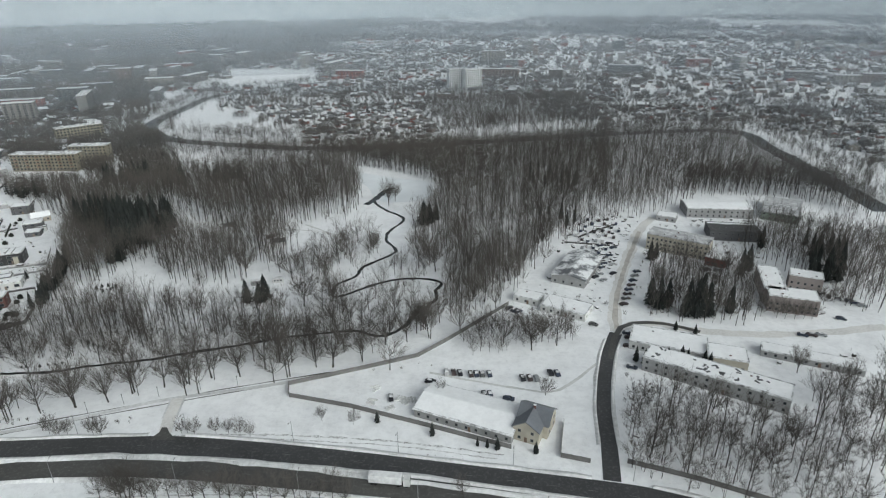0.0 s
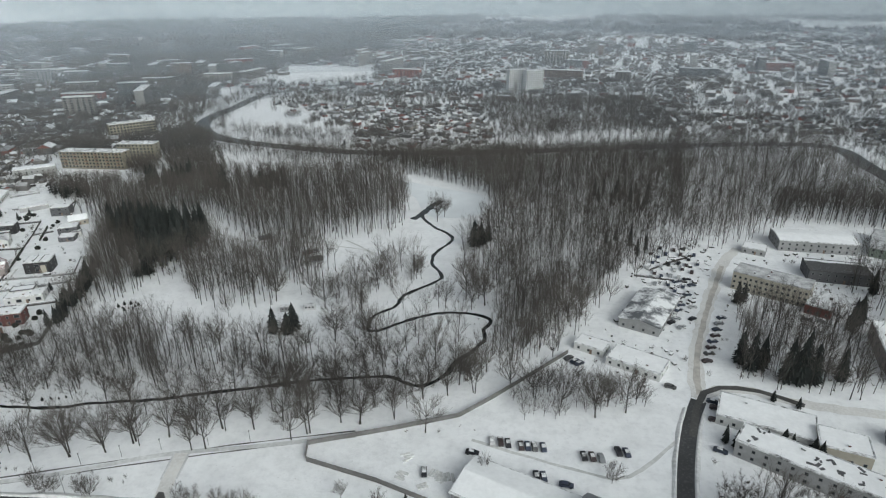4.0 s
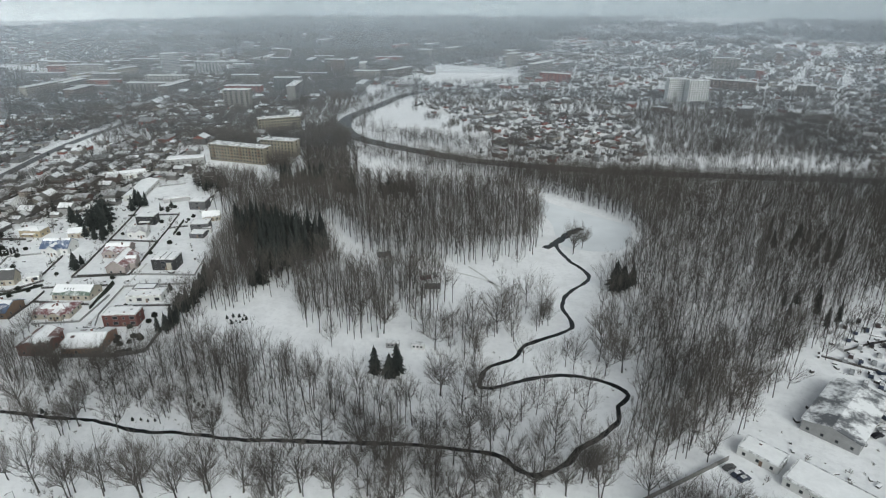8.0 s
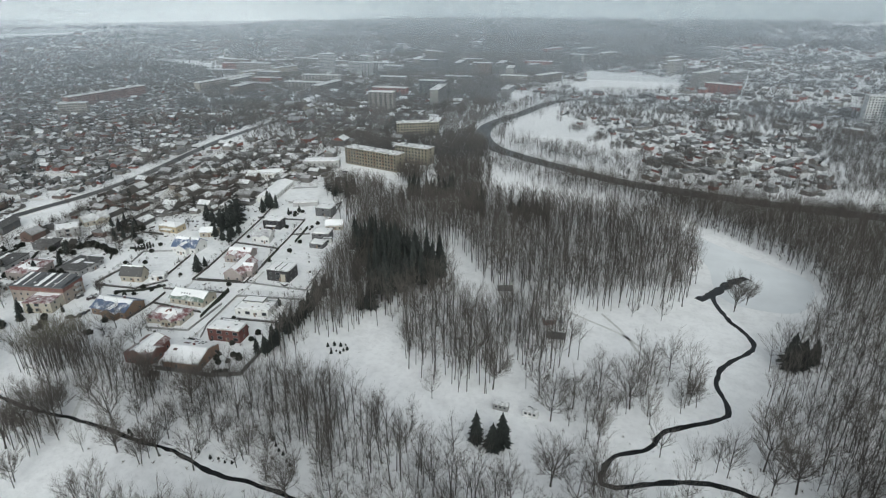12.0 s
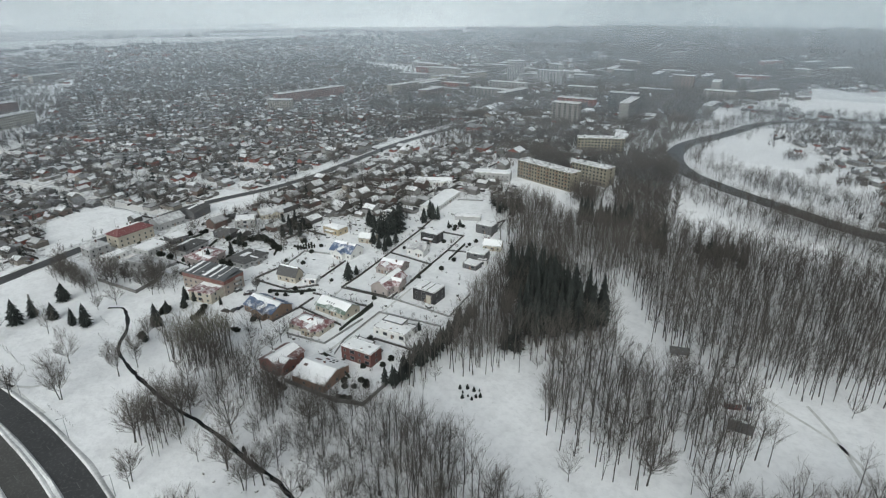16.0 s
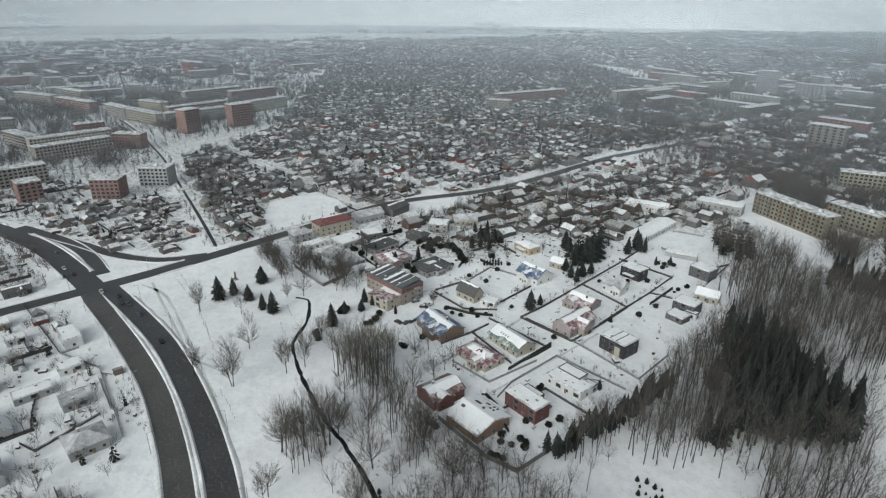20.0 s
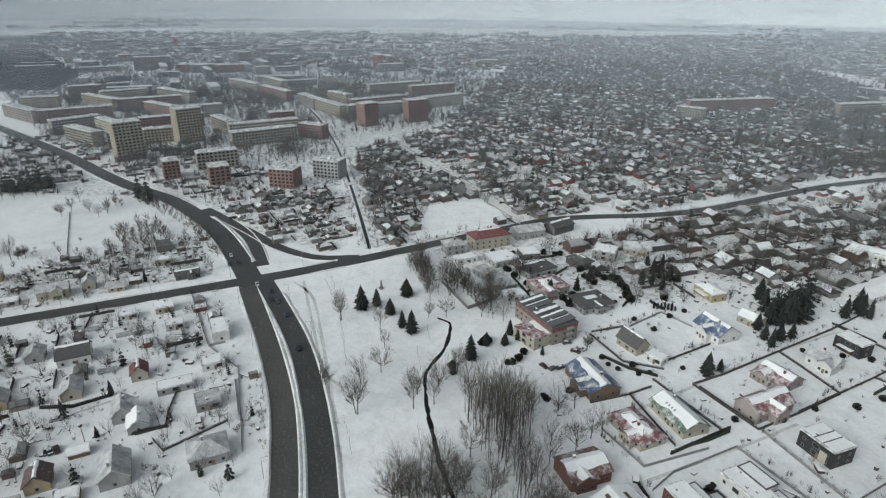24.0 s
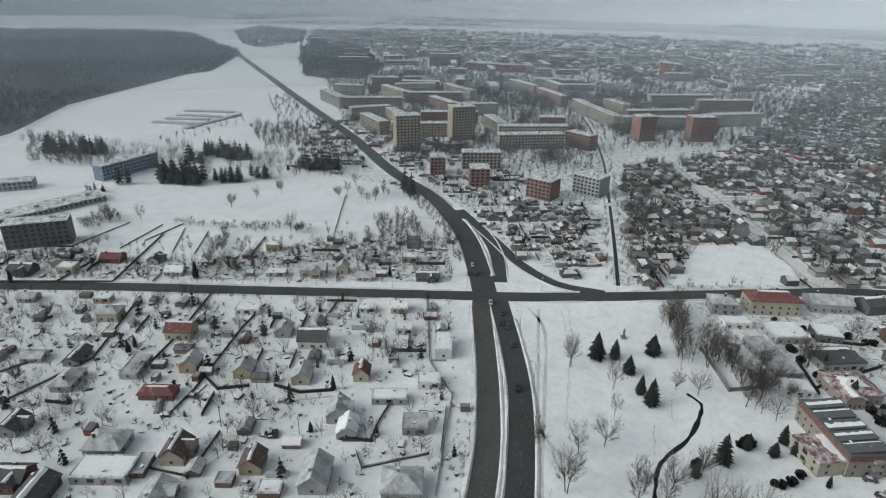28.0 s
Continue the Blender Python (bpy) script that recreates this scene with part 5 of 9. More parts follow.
# the park: front belt, west wood, middle grove, the round wood, and loose trees between them
zone("a", [(-177.6, 241.5), (-158.4, 230.9), (-135.0, 227.1), (-117.3, 229.6), (-95.8, 232.4), (-75.2, 235.4), (-67.9, 240.0), (-76.0, 244.0), (-94.0, 243.0), (-110.5, 246.5), (-125.7, 250.6), (-142.0, 252.7), (-157.2, 254.0), (-174.0, 254.0)], 4.7, lo=0.8, hi=1.15)
zone("b", [(-193.4, 254.8), (-193.6, 279.9), (-178.7, 295.4), (-180.4, 313.9), (-168.9, 321.1), (-161.4, 339.3), (-161.1, 357.7), (-176.4, 374.0), (-197.1, 380.9), (-233.2, 402.4), (-257.6, 397.3), (-235.1, 352.9), (-207.3, 301.6), (-198.0, 272.2)], 4.2, lo=0.85, hi=1.15)
TAKEN[:] = BEFORE
zone("z", SPRUCE_STAND, 8.0, lo=0.8, hi=1.1)
zone("x", [(-257.6, 397.3), (-278.0, 395.0), (-292.0, 425.0), (-286.0, 455.0), (-262.0, 452.0), (-240.0, 474.0), (-227.0, 472.0), (-208.0, 424.0), (-204.0, 400.0), (-233.2, 402.4)], 4.7, lo=0.85, hi=1.15)
zone("c", [(-146.3, 290.0), (-130.3, 281.4), (-117.0, 283.3), (-104.8, 288.1), (-106.2, 310.3), (-90.9, 309.7), (-86.0, 327.9), (-96.5, 348.1), (-111.6, 357.1), (-125.3, 348.5), (-138.5, 334.8), (-152.9, 335.2), (-166.9, 316.1)], 4.9, lo=0.9, hi=1.2)
zone("d", [(-186.8, 404.6), (-143.2, 368.2), (-115.7, 364.6), (-95.1, 372.0), (-73.8, 386.0), (-56.5, 400.4), (-52.6, 421.9), (-66.4, 473.7), (-85.0, 505.9), (-124.1, 503.3), (-151.5, 499.3), (-205.2, 490.2), (-225.6, 475.6), (-206.2, 420.8), (-202.2, 398.0)], 4.9, SLIM + SLIM_FAR[:1], lo=0.9, hi=1.2)
zone("v", [(-180.6, 244.8), (-205.3, 288.3), (-234.6, 353.5), (-178.3, 391.3), (-50.4, 396.9), (-29.1, 334.9), (-55.3, 286.3), (-67.7, 251.1), (-69.0, 231.5), (-158.0, 228.3)], 13.0, ROUND + SLIM[:2], lo=0.6, hi=1.0)
zone("y", [(-187.6, 218.6), (-147.5, 231.5), (-101.9, 240.8), (-62.3, 243.3), (-39.5, 225.8), (-56.6, 219.6), (-94.8, 224.3), (-138.5, 217.1), (-175.4, 207.9)], 8.0, ROUND, lo=0.55, hi=1.0)
zone("Y", [(-206.1, 242.6), (-150.9, 253.9), (-127.7, 238.5), (-155.5, 223.1), (-186.8, 217.4)], 5.6, SLIM[:3] + ROUND, lo=0.6, hi=0.95)
zone("B", [(-173.7, 543.1), (-128.5, 539.3), (-88.6, 522.2), (-51.4, 509.4), (-15.1, 482.2), (4.6, 450.4), (26.6, 471.5), (29.8, 585.8), (-21.6, 587.3), (-79.7, 588.3), (-148.2, 594.6), (-202.9, 585.8)], 6.0, SLIM_FAR, lo=0.55, hi=0.95)
# broad trees on both sides of the stream
for key, poly, gap in (("n", [(-88.6, 299.1), (-75.2, 311.7), (-65.5, 329.1), (-47.9, 345.8), (-35.0, 341.3), (-30.5, 327.5), (-44.2, 307.6), (-59.2, 284.5), (-64.0, 281.4), (-81.4, 293.9)], 9.0), ("r", [(-18.3, 283.9), (-12.9, 313.6), (-5.4, 339.5), (23.1, 369.3), (21.0, 308.1)], 8.5), ("s", [(-52.2, 279.3), (-39.0, 292.0), (-21.4, 303.1), (-2.0, 290.8), (-36.0, 282.9)], 10.0), ("w", [(-52.5, 266.0), (-0.6, 283.2), (-5.0, 258.1), (-24.4, 234.4), (-61.6, 236.0), (-66.7, 249.8)], 10.0)):
    zone(key, poly, gap, ROUND, lo=0.8, hi=1.35)
zone("e", [(-15.8, 363.7), (5.0, 432.7), (-3.0, 475.9), (-53.5, 516.6), (-104.7, 530.1), (-106.8, 560.1), (182.1, 612.0), (123.4, 409.8), (84.3, 356.2), (48.1, 308.0), (22.0, 288.0), (16.4, 319.1), (-12.1, 319.2)], 6.5, SLIM_FAR + SLIM[:2], lo=0.65, hi=1.05)
zone("E", [(-15.8, 363.7), (5.0, 432.7), (-3.0, 475.9), (-53.5, 516.6), (-104.7, 530.1), (-106.8, 560.1), (182.1, 612.0), (123.4, 409.8), (84.3, 372.2), (40.0, 350.0)], 6.2, SLIM_FAR, lo=0.65, hi=1.05)
zone("f", [(4.0, 345.8), (43.0, 318.9), (28.8, 270.0), (1.1, 249.0), (5.6, 286.2)], 6.0)
zone("g", [(68.6, 182.9), (89.7, 182.1), (117.8, 159.3), (128.1, 174.1), (176.8, 193.5), (125.4, 121.4), (84.8, 126.6), (60.3, 142.8)], 5.0, COPSE + SLIM[:1], lo=0.75, hi=1.2)
zone("h", [(174.1, 620.9), (304.5, 615.9), (290.5, 507.8), (299.0, 438.6), (304.5, 372.8), (284.1, 344.2), (274.2, 411.7), (199.5, 423.0), (155.1, 372.1), (135.6, 370.9), (109.4, 372.4)], 6.0, SLIM_FAR)
zone("i", [(118.4, 302.5), (173.9, 288.6), (142.2, 228.9), (98.3, 238.9)], 4.2, SLIM + ROUND[:1], lo=0.65, hi=1.0)
zone("j", [(182.6, 333.2), (208.4, 356.3), (240.7, 325.7), (263.9, 315.8), (208.2, 237.5), (193.2, 246.3), (202.3, 273.4), (179.1, 295.8)], 4.6, SLIM_FAR)
zone("k", [(5.8, 225.6), (27.6, 242.3), (57.7, 233.3), (62.2, 214.3), (52.0, 206.2), (28.1, 202.2), (12.6, 211.9)], 4.6, ROUND, lo=0.5, hi=0.8)
zone("l", [(-306.9, 463.5), (-272.6, 459.1), (-209.1, 402.2), (-255.9, 464.6), (-291.9, 563.2), (-271.6, 569.9), (-220.8, 491.9), (-213.5, 449.8), (-191.9, 386.8), (-234.0, 394.0)], 6.5, SLIM_FAR, lo=0.45, hi=0.75)
zone("m", [(-23.5, 877.2), (218.9, 917.7), (199.0, 713.8), (21.0, 659.5)], 5.6, SLIM_FAR, lo=0.5, hi=0.8)
zone("o", [(-274.2, 200.5), (-279.0, 213.4), (-239.3, 222.6), (-218.2, 226.9), (-204.7, 216.7), (-228.8, 213.4), (-248.7, 205.1)], 3.4, lo=0.6, hi=0.95)
zone("p", [(-228.2, 215.3), (-223.2, 230.6), (-192.2, 246.8), (-179.2, 229.7), (-184.3, 214.1)], 5.0, ROUND, lo=0.5, hi=0.8)
zone("q", [(-241.3, 175.3), (-243.3, 189.5), (-224.2, 190.7), (-214.7, 178.6)], 3.0, lo=0.6, hi=0.9)
M["willow"] = plain("willow", (0.135, 0.125, 0.1), 0.3, 0.05, big=0.02)
wood_of("bare_wood", [(-273.0, 199.9), (-278.8, 210.6), (-274.9, 225.7), (-259.4, 224.8), (-256.2, 213.7), (-262.6, 202.1)], 3.0, SLIM, "tall brownish willows standing close together", 0.75, 1.1, 67, mats=("bark", "willow"))
zone("R", [(-370.2, 186.0), (-377.2, 200.7), (-357.3, 223.8), (-347.0, 218.4), (-340.0, 214.0), (-340.1, 224.4), (-352.0, 216.0), (-363.0, 209.0)], 5.2, ROUND, lo=0.6, hi=1.0)
zone("S", [(-403.1, 174.4), (-420.5, 183.7), (-387.3, 189.6), (-379.4, 184.1)], 3.0, COPSE, lo=0.45, hi=0.8)
zone("W", [(-417.9, 178.4), (-419.2, 187.8), (-368.7, 193.0), (-365.5, 186.3)], 3.4, COPSE, lo=0.45, hi=0.8)
zone("A", [(196.9, 454.7), (344.3, 447.7), (291.6, 371.9), (262.8, 404.0), (215.5, 422.7), (181.8, 411.3)], 5.0, SLIM_FAR)
zone("u", [(36.2, 327.1), (84.5, 363.0), (133.6, 376.6), (96.8, 352.1), (73.3, 325.3), (50.5, 287.2), (34.9, 258.8), (14.5, 245.5), (13.6, 282.0)], 6.2, SLIM + ROUND)
RIVER_BANKS = [
    [(-279.9, 609.9), (-208.7, 584.0), (-110.6, 577.4), (29.0, 594.2), (186.1, 625.9), (178.7, 600.4), (28.2, 566.0), (-104.6, 550.2), (-205.8, 549.9), (-256.5, 574.9)],
    [(-355.1, 729.6), (-353.8, 790.0), (-346.4, 887.3), (-337.3, 1007.9), (-378.3, 1064.7), (-374.9, 852.4), (-373.7, 742.6)],
    [(-243.4, 640.1), (-124.9, 641.2), (30.6, 647.8), (203.1, 684.5), (209.5, 706.7), (31.3, 674.0), (-131.1, 669.1), (-242.1, 668.3)],
]
RIVER_BANKS += [
    [(-357.8, 785.1), (-290.8, 683.7), (-232.1, 649.1), (-166.5, 636.0), (-129.2, 634.0), (-138.8, 646.1), (-200.4, 655.0), (-276.7, 694.3), (-350.0, 800.0)],
    [(-394.4, 792.2), (-306.2, 649.1), (-231.4, 598.8), (-175.0, 588.0), (-127.9, 576.0), (-125.0, 562.0), (-170.0, 570.0), (-252.6, 585.2), (-335.6, 667.0), (-402.0, 790.0)],
]
for n, poly in enumerate(RIVER_BANKS):
    wood_of("bare_wood", poly, 7.5 if n == 4 else 5.8, SLIM_FAR + ROUND[:1], "leafless trees along the river bank", seed=300 + n, lo=0.45, hi=0.85)
SPRUCE_SPOTS = [
    ("a", SPRUCE_STAND, 5.0),
    ("h", [(-235.7, 360.0), (-200.2, 337.6), (-190.0, 322.0), (-188.0, 345.0), (-196.0, 365.0), (-228.4, 379.8)], 5.6),
    ("i", [(-218.8, 460.0), (-194.7, 452.6), (-203.7, 471.9), (-222.2, 475.2)], 5.0),
    ("b", [(-269.3, 460.4), (-238.7, 479.5), (-240.3, 492.7), (-272.4, 475.2)], 4.3),
    ("c", [(-200.2, 258.5), (-208.6, 291.6), (-222.3, 325.0), (-216.7, 325.5), (-203.7, 292.5), (-195.1, 259.4)], 2.7),
    ("d", [(-176.4, 456.9), (-157.8, 472.7), (-163.6, 489.9), (-189.3, 478.6)], 6.5),
    ("f", [(70.0, 456.4), (87.0, 476.4), (118.0, 470.0), (104.0, 425.0), (94.6, 422.5), (81.8, 445.5)], 9.0),
    ("g", [(63.2, 359.1), (92.0, 357.1), (96.4, 383.8), (71.4, 382.9)], 9.0),
    ("e", [(-232.6, 380.4), (-231.5, 394.4), (-204.7, 380.5), (-205.9, 367.3)], 7.5),
]
for key, poly, gap in SPRUCE_SPOTS:
    wood_of("spruce_wood", poly, gap, SPRUCES, "dense dark green spruces standing close together", seed=ord(key) + 50, wide=1.5 if key == "c" else 1.0, lo=0.45 if key == "c" else 0.6 if key in "fg" else 1.4 if key in "ah" else 0.9, hi=0.72 if key == "c" else 1.75 if key in "ah" else 1.0 if key in "fg" else 1.25, mats=("bark", "needle"))

# ---- far town ----
def house_arrays(L, W, h, rise, kind):
    """A joined-mesh house: walls, a gabled, hipped or flat roof, and its snow. Materials: 0 wall, 1 roof, 2 snow."""
    a, b = L / 2, W / 2
    mb = [Mb(), Mb(), Mb()]
    base = [(-a, -b), (a, -b), (a, b), (-a, b)]
    v = [(x, y, z) for z in (0, h) for x, y in base]
    mb[0].solid(v, [(0, 1, 5, 4), (1, 2, 6, 5), (2, 3, 7, 6), (3, 0, 4, 7)])
    o = 0.4
    if kind == "flat":
        mb[1].box(-a - 0.1, a + 0.1, -b - 0.1, b + 0.1, h, h + 0.3, bottom=False)
        mb[2].face([(-a + 0.4, -b + 0.4, h + 0.36), (a - 0.4, -b + 0.4, h + 0.36), (a - 0.4, b - 0.4, h + 0.36), (-a + 0.4, b - 0.4, h + 0.36)])
    else:
        q = 0 if kind == "gable" else b * 0.9
        z = h - 0.2
        e = [(-a - o, -b - o, z), (a + o, -b - o, z), (a + o, b + o, z), (-a - o, b + o, z), (-a - o + q, 0, h + rise), (a + o - q, 0, h + rise)]
        mb[1].solid(e, [(0, 1, 5, 4), (2, 3, 4, 5)])
        for (c0, c1, r1, r0), f in (((0, 1, 5, 4), 0.96), ((2, 3, 4, 5), 0.86)):
            c0, c1, r1, r0 = [Vector(e[k]) + Vector((0, 0, 0.12)) for k in (c0, c1, r1, r0)]
            k = 0.05
            p = [r0.lerp(r1, k), r0.lerp(r1, 1 - k), r0.lerp(r1, 1 - k).lerp(c0.lerp(c1, 1 - k), f), r0.lerp(r1, 0.5).lerp(c0.lerp(c1, 0.5), f * 0.9), r0.lerp(r1, k).lerp(c0.lerp(c1, k), f)]
            mb[2].face(p)
        if kind == "gable":
            mb[0].face([(-a, -b, h), (-a, 0, h + rise * 0.95), (-a, b, h)])
            mb[0].face([(a, -b, h), (a, 0, h + rise * 0.95), (a, b, h)])
        else:
            mb[1].solid(e, [(1, 2, 5), (3, 0, 4)])
    return tri_arrays(*mb)


HOUSES = [house_arrays(10, 8, 2.7, 1.9, "gable"), house_arrays(12, 7, 3.2, 1.5, "hip"), house_arrays(9, 8, 3.9, 2.2, "gable"), house_arrays(13, 8, 2.9, 0, "flat"), house_arrays(6, 4, 2.2, 0, "flat"), house_arrays(7, 5, 2.3, 1.3, "gable")]


def split_house(v, f, m):
    out = []
    for n, (name, mat) in enumerate((("wall", "town_wall"), ("roof", "town_roof"), ("roof_snow", "town_snow"))):
        mb = Mb()
        mine = [q for q, k in zip(f, m) if k == n]
        used = sorted({i for q in mine for i in q})
        mb.solid([v[i] for i in used], [tuple(used.index(i) for i in q) for q in mine])
        out.append(mb.mesh(name, [mat]))
    return out


HOUSE_MESHES = [split_house(*h) for h in HOUSES[:4]]
RAIL_MB = Mb()
RAIL_MB.box(-9.5, 9.5, -0.18, 0.18, 0, 1.5, bottom=False)
RAIL = tri_arrays(RAIL_MB)


def suburb(poly, turn, dx, dy, street, label, seed, fill=0.9, sheds=0.5, size=1.0, trees=0.5, rows=2, near=False, fences=0.55, single=False, bushes=4, soil="town_ground"):
    """Houses in rows along straight streets."""
    if soil:
        slab_of("yard_ground", poly, soil, "trampled snow, soil and slush between the houses", "ground", 0.003 + 0.0003 * seed)
    r = random.Random(seed)
    c, s = math.cos(radians(turn)), math.sin(radians(turn))
    cx, cy = sum(p[0] for p in poly) / len(poly), sum(p[1] for p in poly) / len(poly)
    reach = max(math.hypot(p[0] - cx, p[1] - cy) for p in poly)
    lots, bush, rails = [[] for _ in HOUSES], [], []
    v, n = -reach, 0
    while v < reach:
        u = -reach
        while u < reach:
            x, y = cx + u * c - v * s, cy + u * s + v * c
            if inside(x, y, poly) and free(x, y):
                if r.random() < fill:
                    k = r.choice((0, 0, 1, 1, 2, 2, 3))
                    z = size * r.uniform(0.7, 1.3)
                    lots[k].append((x + r.uniform(-0.3, 0.3) * dx, y + r.uniform(-0.3, 0.3) * dy, 0, radians(turn + r.choice((0, 90)) + r.uniform(-3, 3)), z, z * r.uniform(0.85, 1.15), 0))
                for _ in range(2):
                    if r.random() < fences:
                        k = r.choice((0, 90))
                        q = Vector((0, dy / 2)) if k == 0 else Vector((dx / 2, 0))
                        px, py = x + q.x * c - q.y * s, y + q.x * s + q.y * c
                        free(px, py) and rails.append((px, py, 0, radians(turn + k), dx / 20 if k == 0 else dy / 20, r.uniform(0.7, 1.2), 0))
                for _ in range(3):
                    if r.random() < sheds:
                        px, py = x + r.uniform(-dx, dx) * 0.5, y + r.uniform(-dy, dy) * 0.5
                        free(px, py) and lots[r.choice((4, 5))].append((px, py, 0, radians(turn + r.choice((0, 90))), size * r.uniform(0.6, 1.1), size, 0))
                for _ in range(bushes):
                    if r.random() < trees:
                        px, py = x + r.uniform(-dx, dx) * 0.6, y + r.uniform(-dy, dy) * 0.6
                        free(px, py) and bush.append((px, py))
            u += dx * r.uniform(0.7, 1.4)
        n += 1
        v += dy + (street if n % rows == 0 else 0)
    if single:
        for k in range(4):
            for x, y, _, turned, wide, tall, _ in lots[k]:
                ob = thing("house", label, "house", x, y, math.degrees(turned), group="houses of the old quarter")
                ob.scale = (wide, wide, tall)
                for name, me in zip(("wall", "roof", "roof_snow"), HOUSE_MESHES[k]):
                    part(name, me, ob)
            lots[k] = []
    bits = [many("", v, f, rows_, (), m, "", "") for (v, f, m), rows_ in zip(HOUSES, lots) if rows_]
    if rails:
        bits.append(many("", *RAIL[:2], rails, (), [3] * len(RAIL[1]), "", ""))
    if bits:
        joined("far_houses", bits, ("far_wall", "far_roof", "far_snow", "fence"), label, "houses")
    if bush:
        bits = []
        for n, (v, f, m) in enumerate(ROUND[:3] if near else CROWNS[:3]):
            rows_ = [(x, y, 0, r.uniform(0, 6.28), q, q, 0) for x, y in bush[n::4] for q in (r.uniform(0.35, 0.8) if near else r.uniform(0.45, 1.0),)]
            if rows_:
                bits.append(many("", v, f, rows_, (), m, "", ""))
        rows_ = [(x, y, 0, r.uniform(0, 6.28), q * 1.4, q, 0) for x, y in bush[3::5] for q in (r.uniform(0.2, 0.65),)]
        v, f, m = FIRS[0] if near else FAR_FIR
        if rows_:
            bits.append(many("", v, f, rows_, (), [2 * k for k in m], "", ""))
        joined("garden_trees", bits, ("bark", "twig" if near else "far_twig", "needle"), "leafless garden trees and dark conifers between the houses", "trees")


CANAL = ribbon("canal", [(-429.4, 152.4), (-481.9, 142.2), (-557.7, 126.7), (-649.6, 107.4), (-709.8, 93.6), (-832.0, 59.3), (-936.5, 24.5)], 2.2, "water", "straight dark drainage canal in a snowy cutting", "canal", z=0.03)
keep_free(CANAL[1], 9)
def block(x, y, L, rot, W, storeys, wall, label, bays=0, windows=False, balconies=False):
    """A slab of flats: body, parapet with snow, rows of windows."""
    ob = thing("apartment_block", label, "apartment block", x, y, rot, group="apartment blocks")
    h = storeys * 2.9 + 0.8
    mb = Mb()
    mb.box(-L / 2, L / 2, -W / 2, W / 2, 0, h)
    part("wall", mb.mesh("wall", [wall]), ob)
    mb = Mb()
    mb.box(-L / 2 - 0.15, L / 2 + 0.15, -W / 2 - 0.15, W / 2 + 0.15, h, h + 0.5)
    for k in range(max(1, int(L / 15))):
        u = -L / 2 + (k + 0.5) * L / max(1, int(L / 15))
        mb.box(u - 1.5, u + 1.5, -1.2, 1.2, h + 0.5, h + 2.0)
    part("roof", mb.mesh("roof", ["roof_patchy"]), ob, label="flat roof under patchy snow with stair heads")
    u = Vector((math.cos(radians(rot)), math.sin(radians(rot)))) * L / 2
    keep_free([Vector((x, y)) - u, Vector((x, y)) + u], W / 2 + 4)
    n = bays or max(2, int(L / 3.2))
    step = L / n
    pane = Mb()
    pane.box(-0.75, 0.75, -0.06, 0.06, 0, 1.45, 0)
    if windows:
        key = "window_mesh"
        me = WIN.setdefault(key, pane.mesh("window", ["glass"]))
        for side in (-1, 1):
            for s in range(storeys):
                for k in range(n):
                    part("window", me, ob, pose(-L / 2 + (k + 0.5) * step, side * W / 2, 1.5 + s * 2.9))
        for side in (-1, 1):
            for s in range(storeys):
                part("window", me, ob, pose(side * L / 2, 0, 1.5 + s * 2.9, 0, 0, 90))
    else:
        for side in (-1, 1):
            for s in range(storeys):
                mb = Mb()
                cuts = [-L / 2 + 0.3] + [-L / 2 + (k + e) * step for k in range(n) for e in (0.2, 0.8)] + [L / 2 - 0.3]
                y0 = side * (W / 2 + 0.05)
                mb.v = [(u, y0, z) for u in cuts for z in (1.4 + s * 2.9, 3.0 + s * 2.9)]
                mb.f = [(2 * k, 2 * k + 2, 2 * k + 3, 2 * k + 1)[::-side] for k in range(len(cuts) - 1)]
                mb.m = [k % 2 for k in range(len(cuts) - 1)]
                part("glazing", mb.mesh("glazing", [wall, "glass"]), ob)
    if balconies:
        mb = Mb()
        mb.box(-1.4, 1.4, -0.6, 0.6, 0, 1.0)
        me = mb.mesh("balcony", ["wood"])
        for s in range(1, storeys):
            for k in range(1, n, 3):
                part("balcony", me, ob, pose(-L / 2 + (k + 0.5) * step, -W / 2 - 0.6, 0.9 + s * 2.9))
    return ob


WIN = {}
FLATS5, FLATS9 = "five-storey block of flats with snow on its flat roof", "tall block of flats above the snowy quarter"
block(-352.2, 531.8, 59.4, -1.4, 12, 5, "flat_brown", "beige five-storey block of flats near the park", windows=True, balconies=True)
block(-329.8, 563.3, 34.8, 3.1, 12, 5, "flat_brown", "beige five-storey block of flats beside another", windows=True)
block(-394.3, 661.2, 46.4, 42.2, 12, 5, "flat_brown", FLATS5)
block(-716.4, 18.2, 68.1, 122.2, 13, 5, "panel", "pale five-storey block of flats with regular windows")
block(-744.2, 65.1, 30.7, 64.2, 13, 5, "panelbrick", "red brick five-storey block of flats")
block(-588.2, -28.1, 12.8, 117.5, 16, 5, "panelbrick", "red brick five-storey block of flats")
block(-621.7, -0.2, 34.8, 117.6, 13, 5, "panel", "pale five-storey block of flats")
block(-570.8, 17.5, 15.7, 117.2, 16, 5, "panelbrick", "red brick five-storey block of flats")
block(-562.9, 73.7, 20.9, 75.7, 16, 5, "panelbrick", "red brick five-storey block of flats")
block(-589.6, 105.5, 23.6, 69.9, 16, 5, "grey", "grey and red five-storey block of flats")
block(-650.3, -90.6, 24.1, 129.2, 18, 12, "ochre", "tall yellowish twelve-storey tower of flats")
block(-722.9, -61.6, 25.7, 130.6, 18, 12, "ochre", "tall yellowish twelve-storey tower of flats")
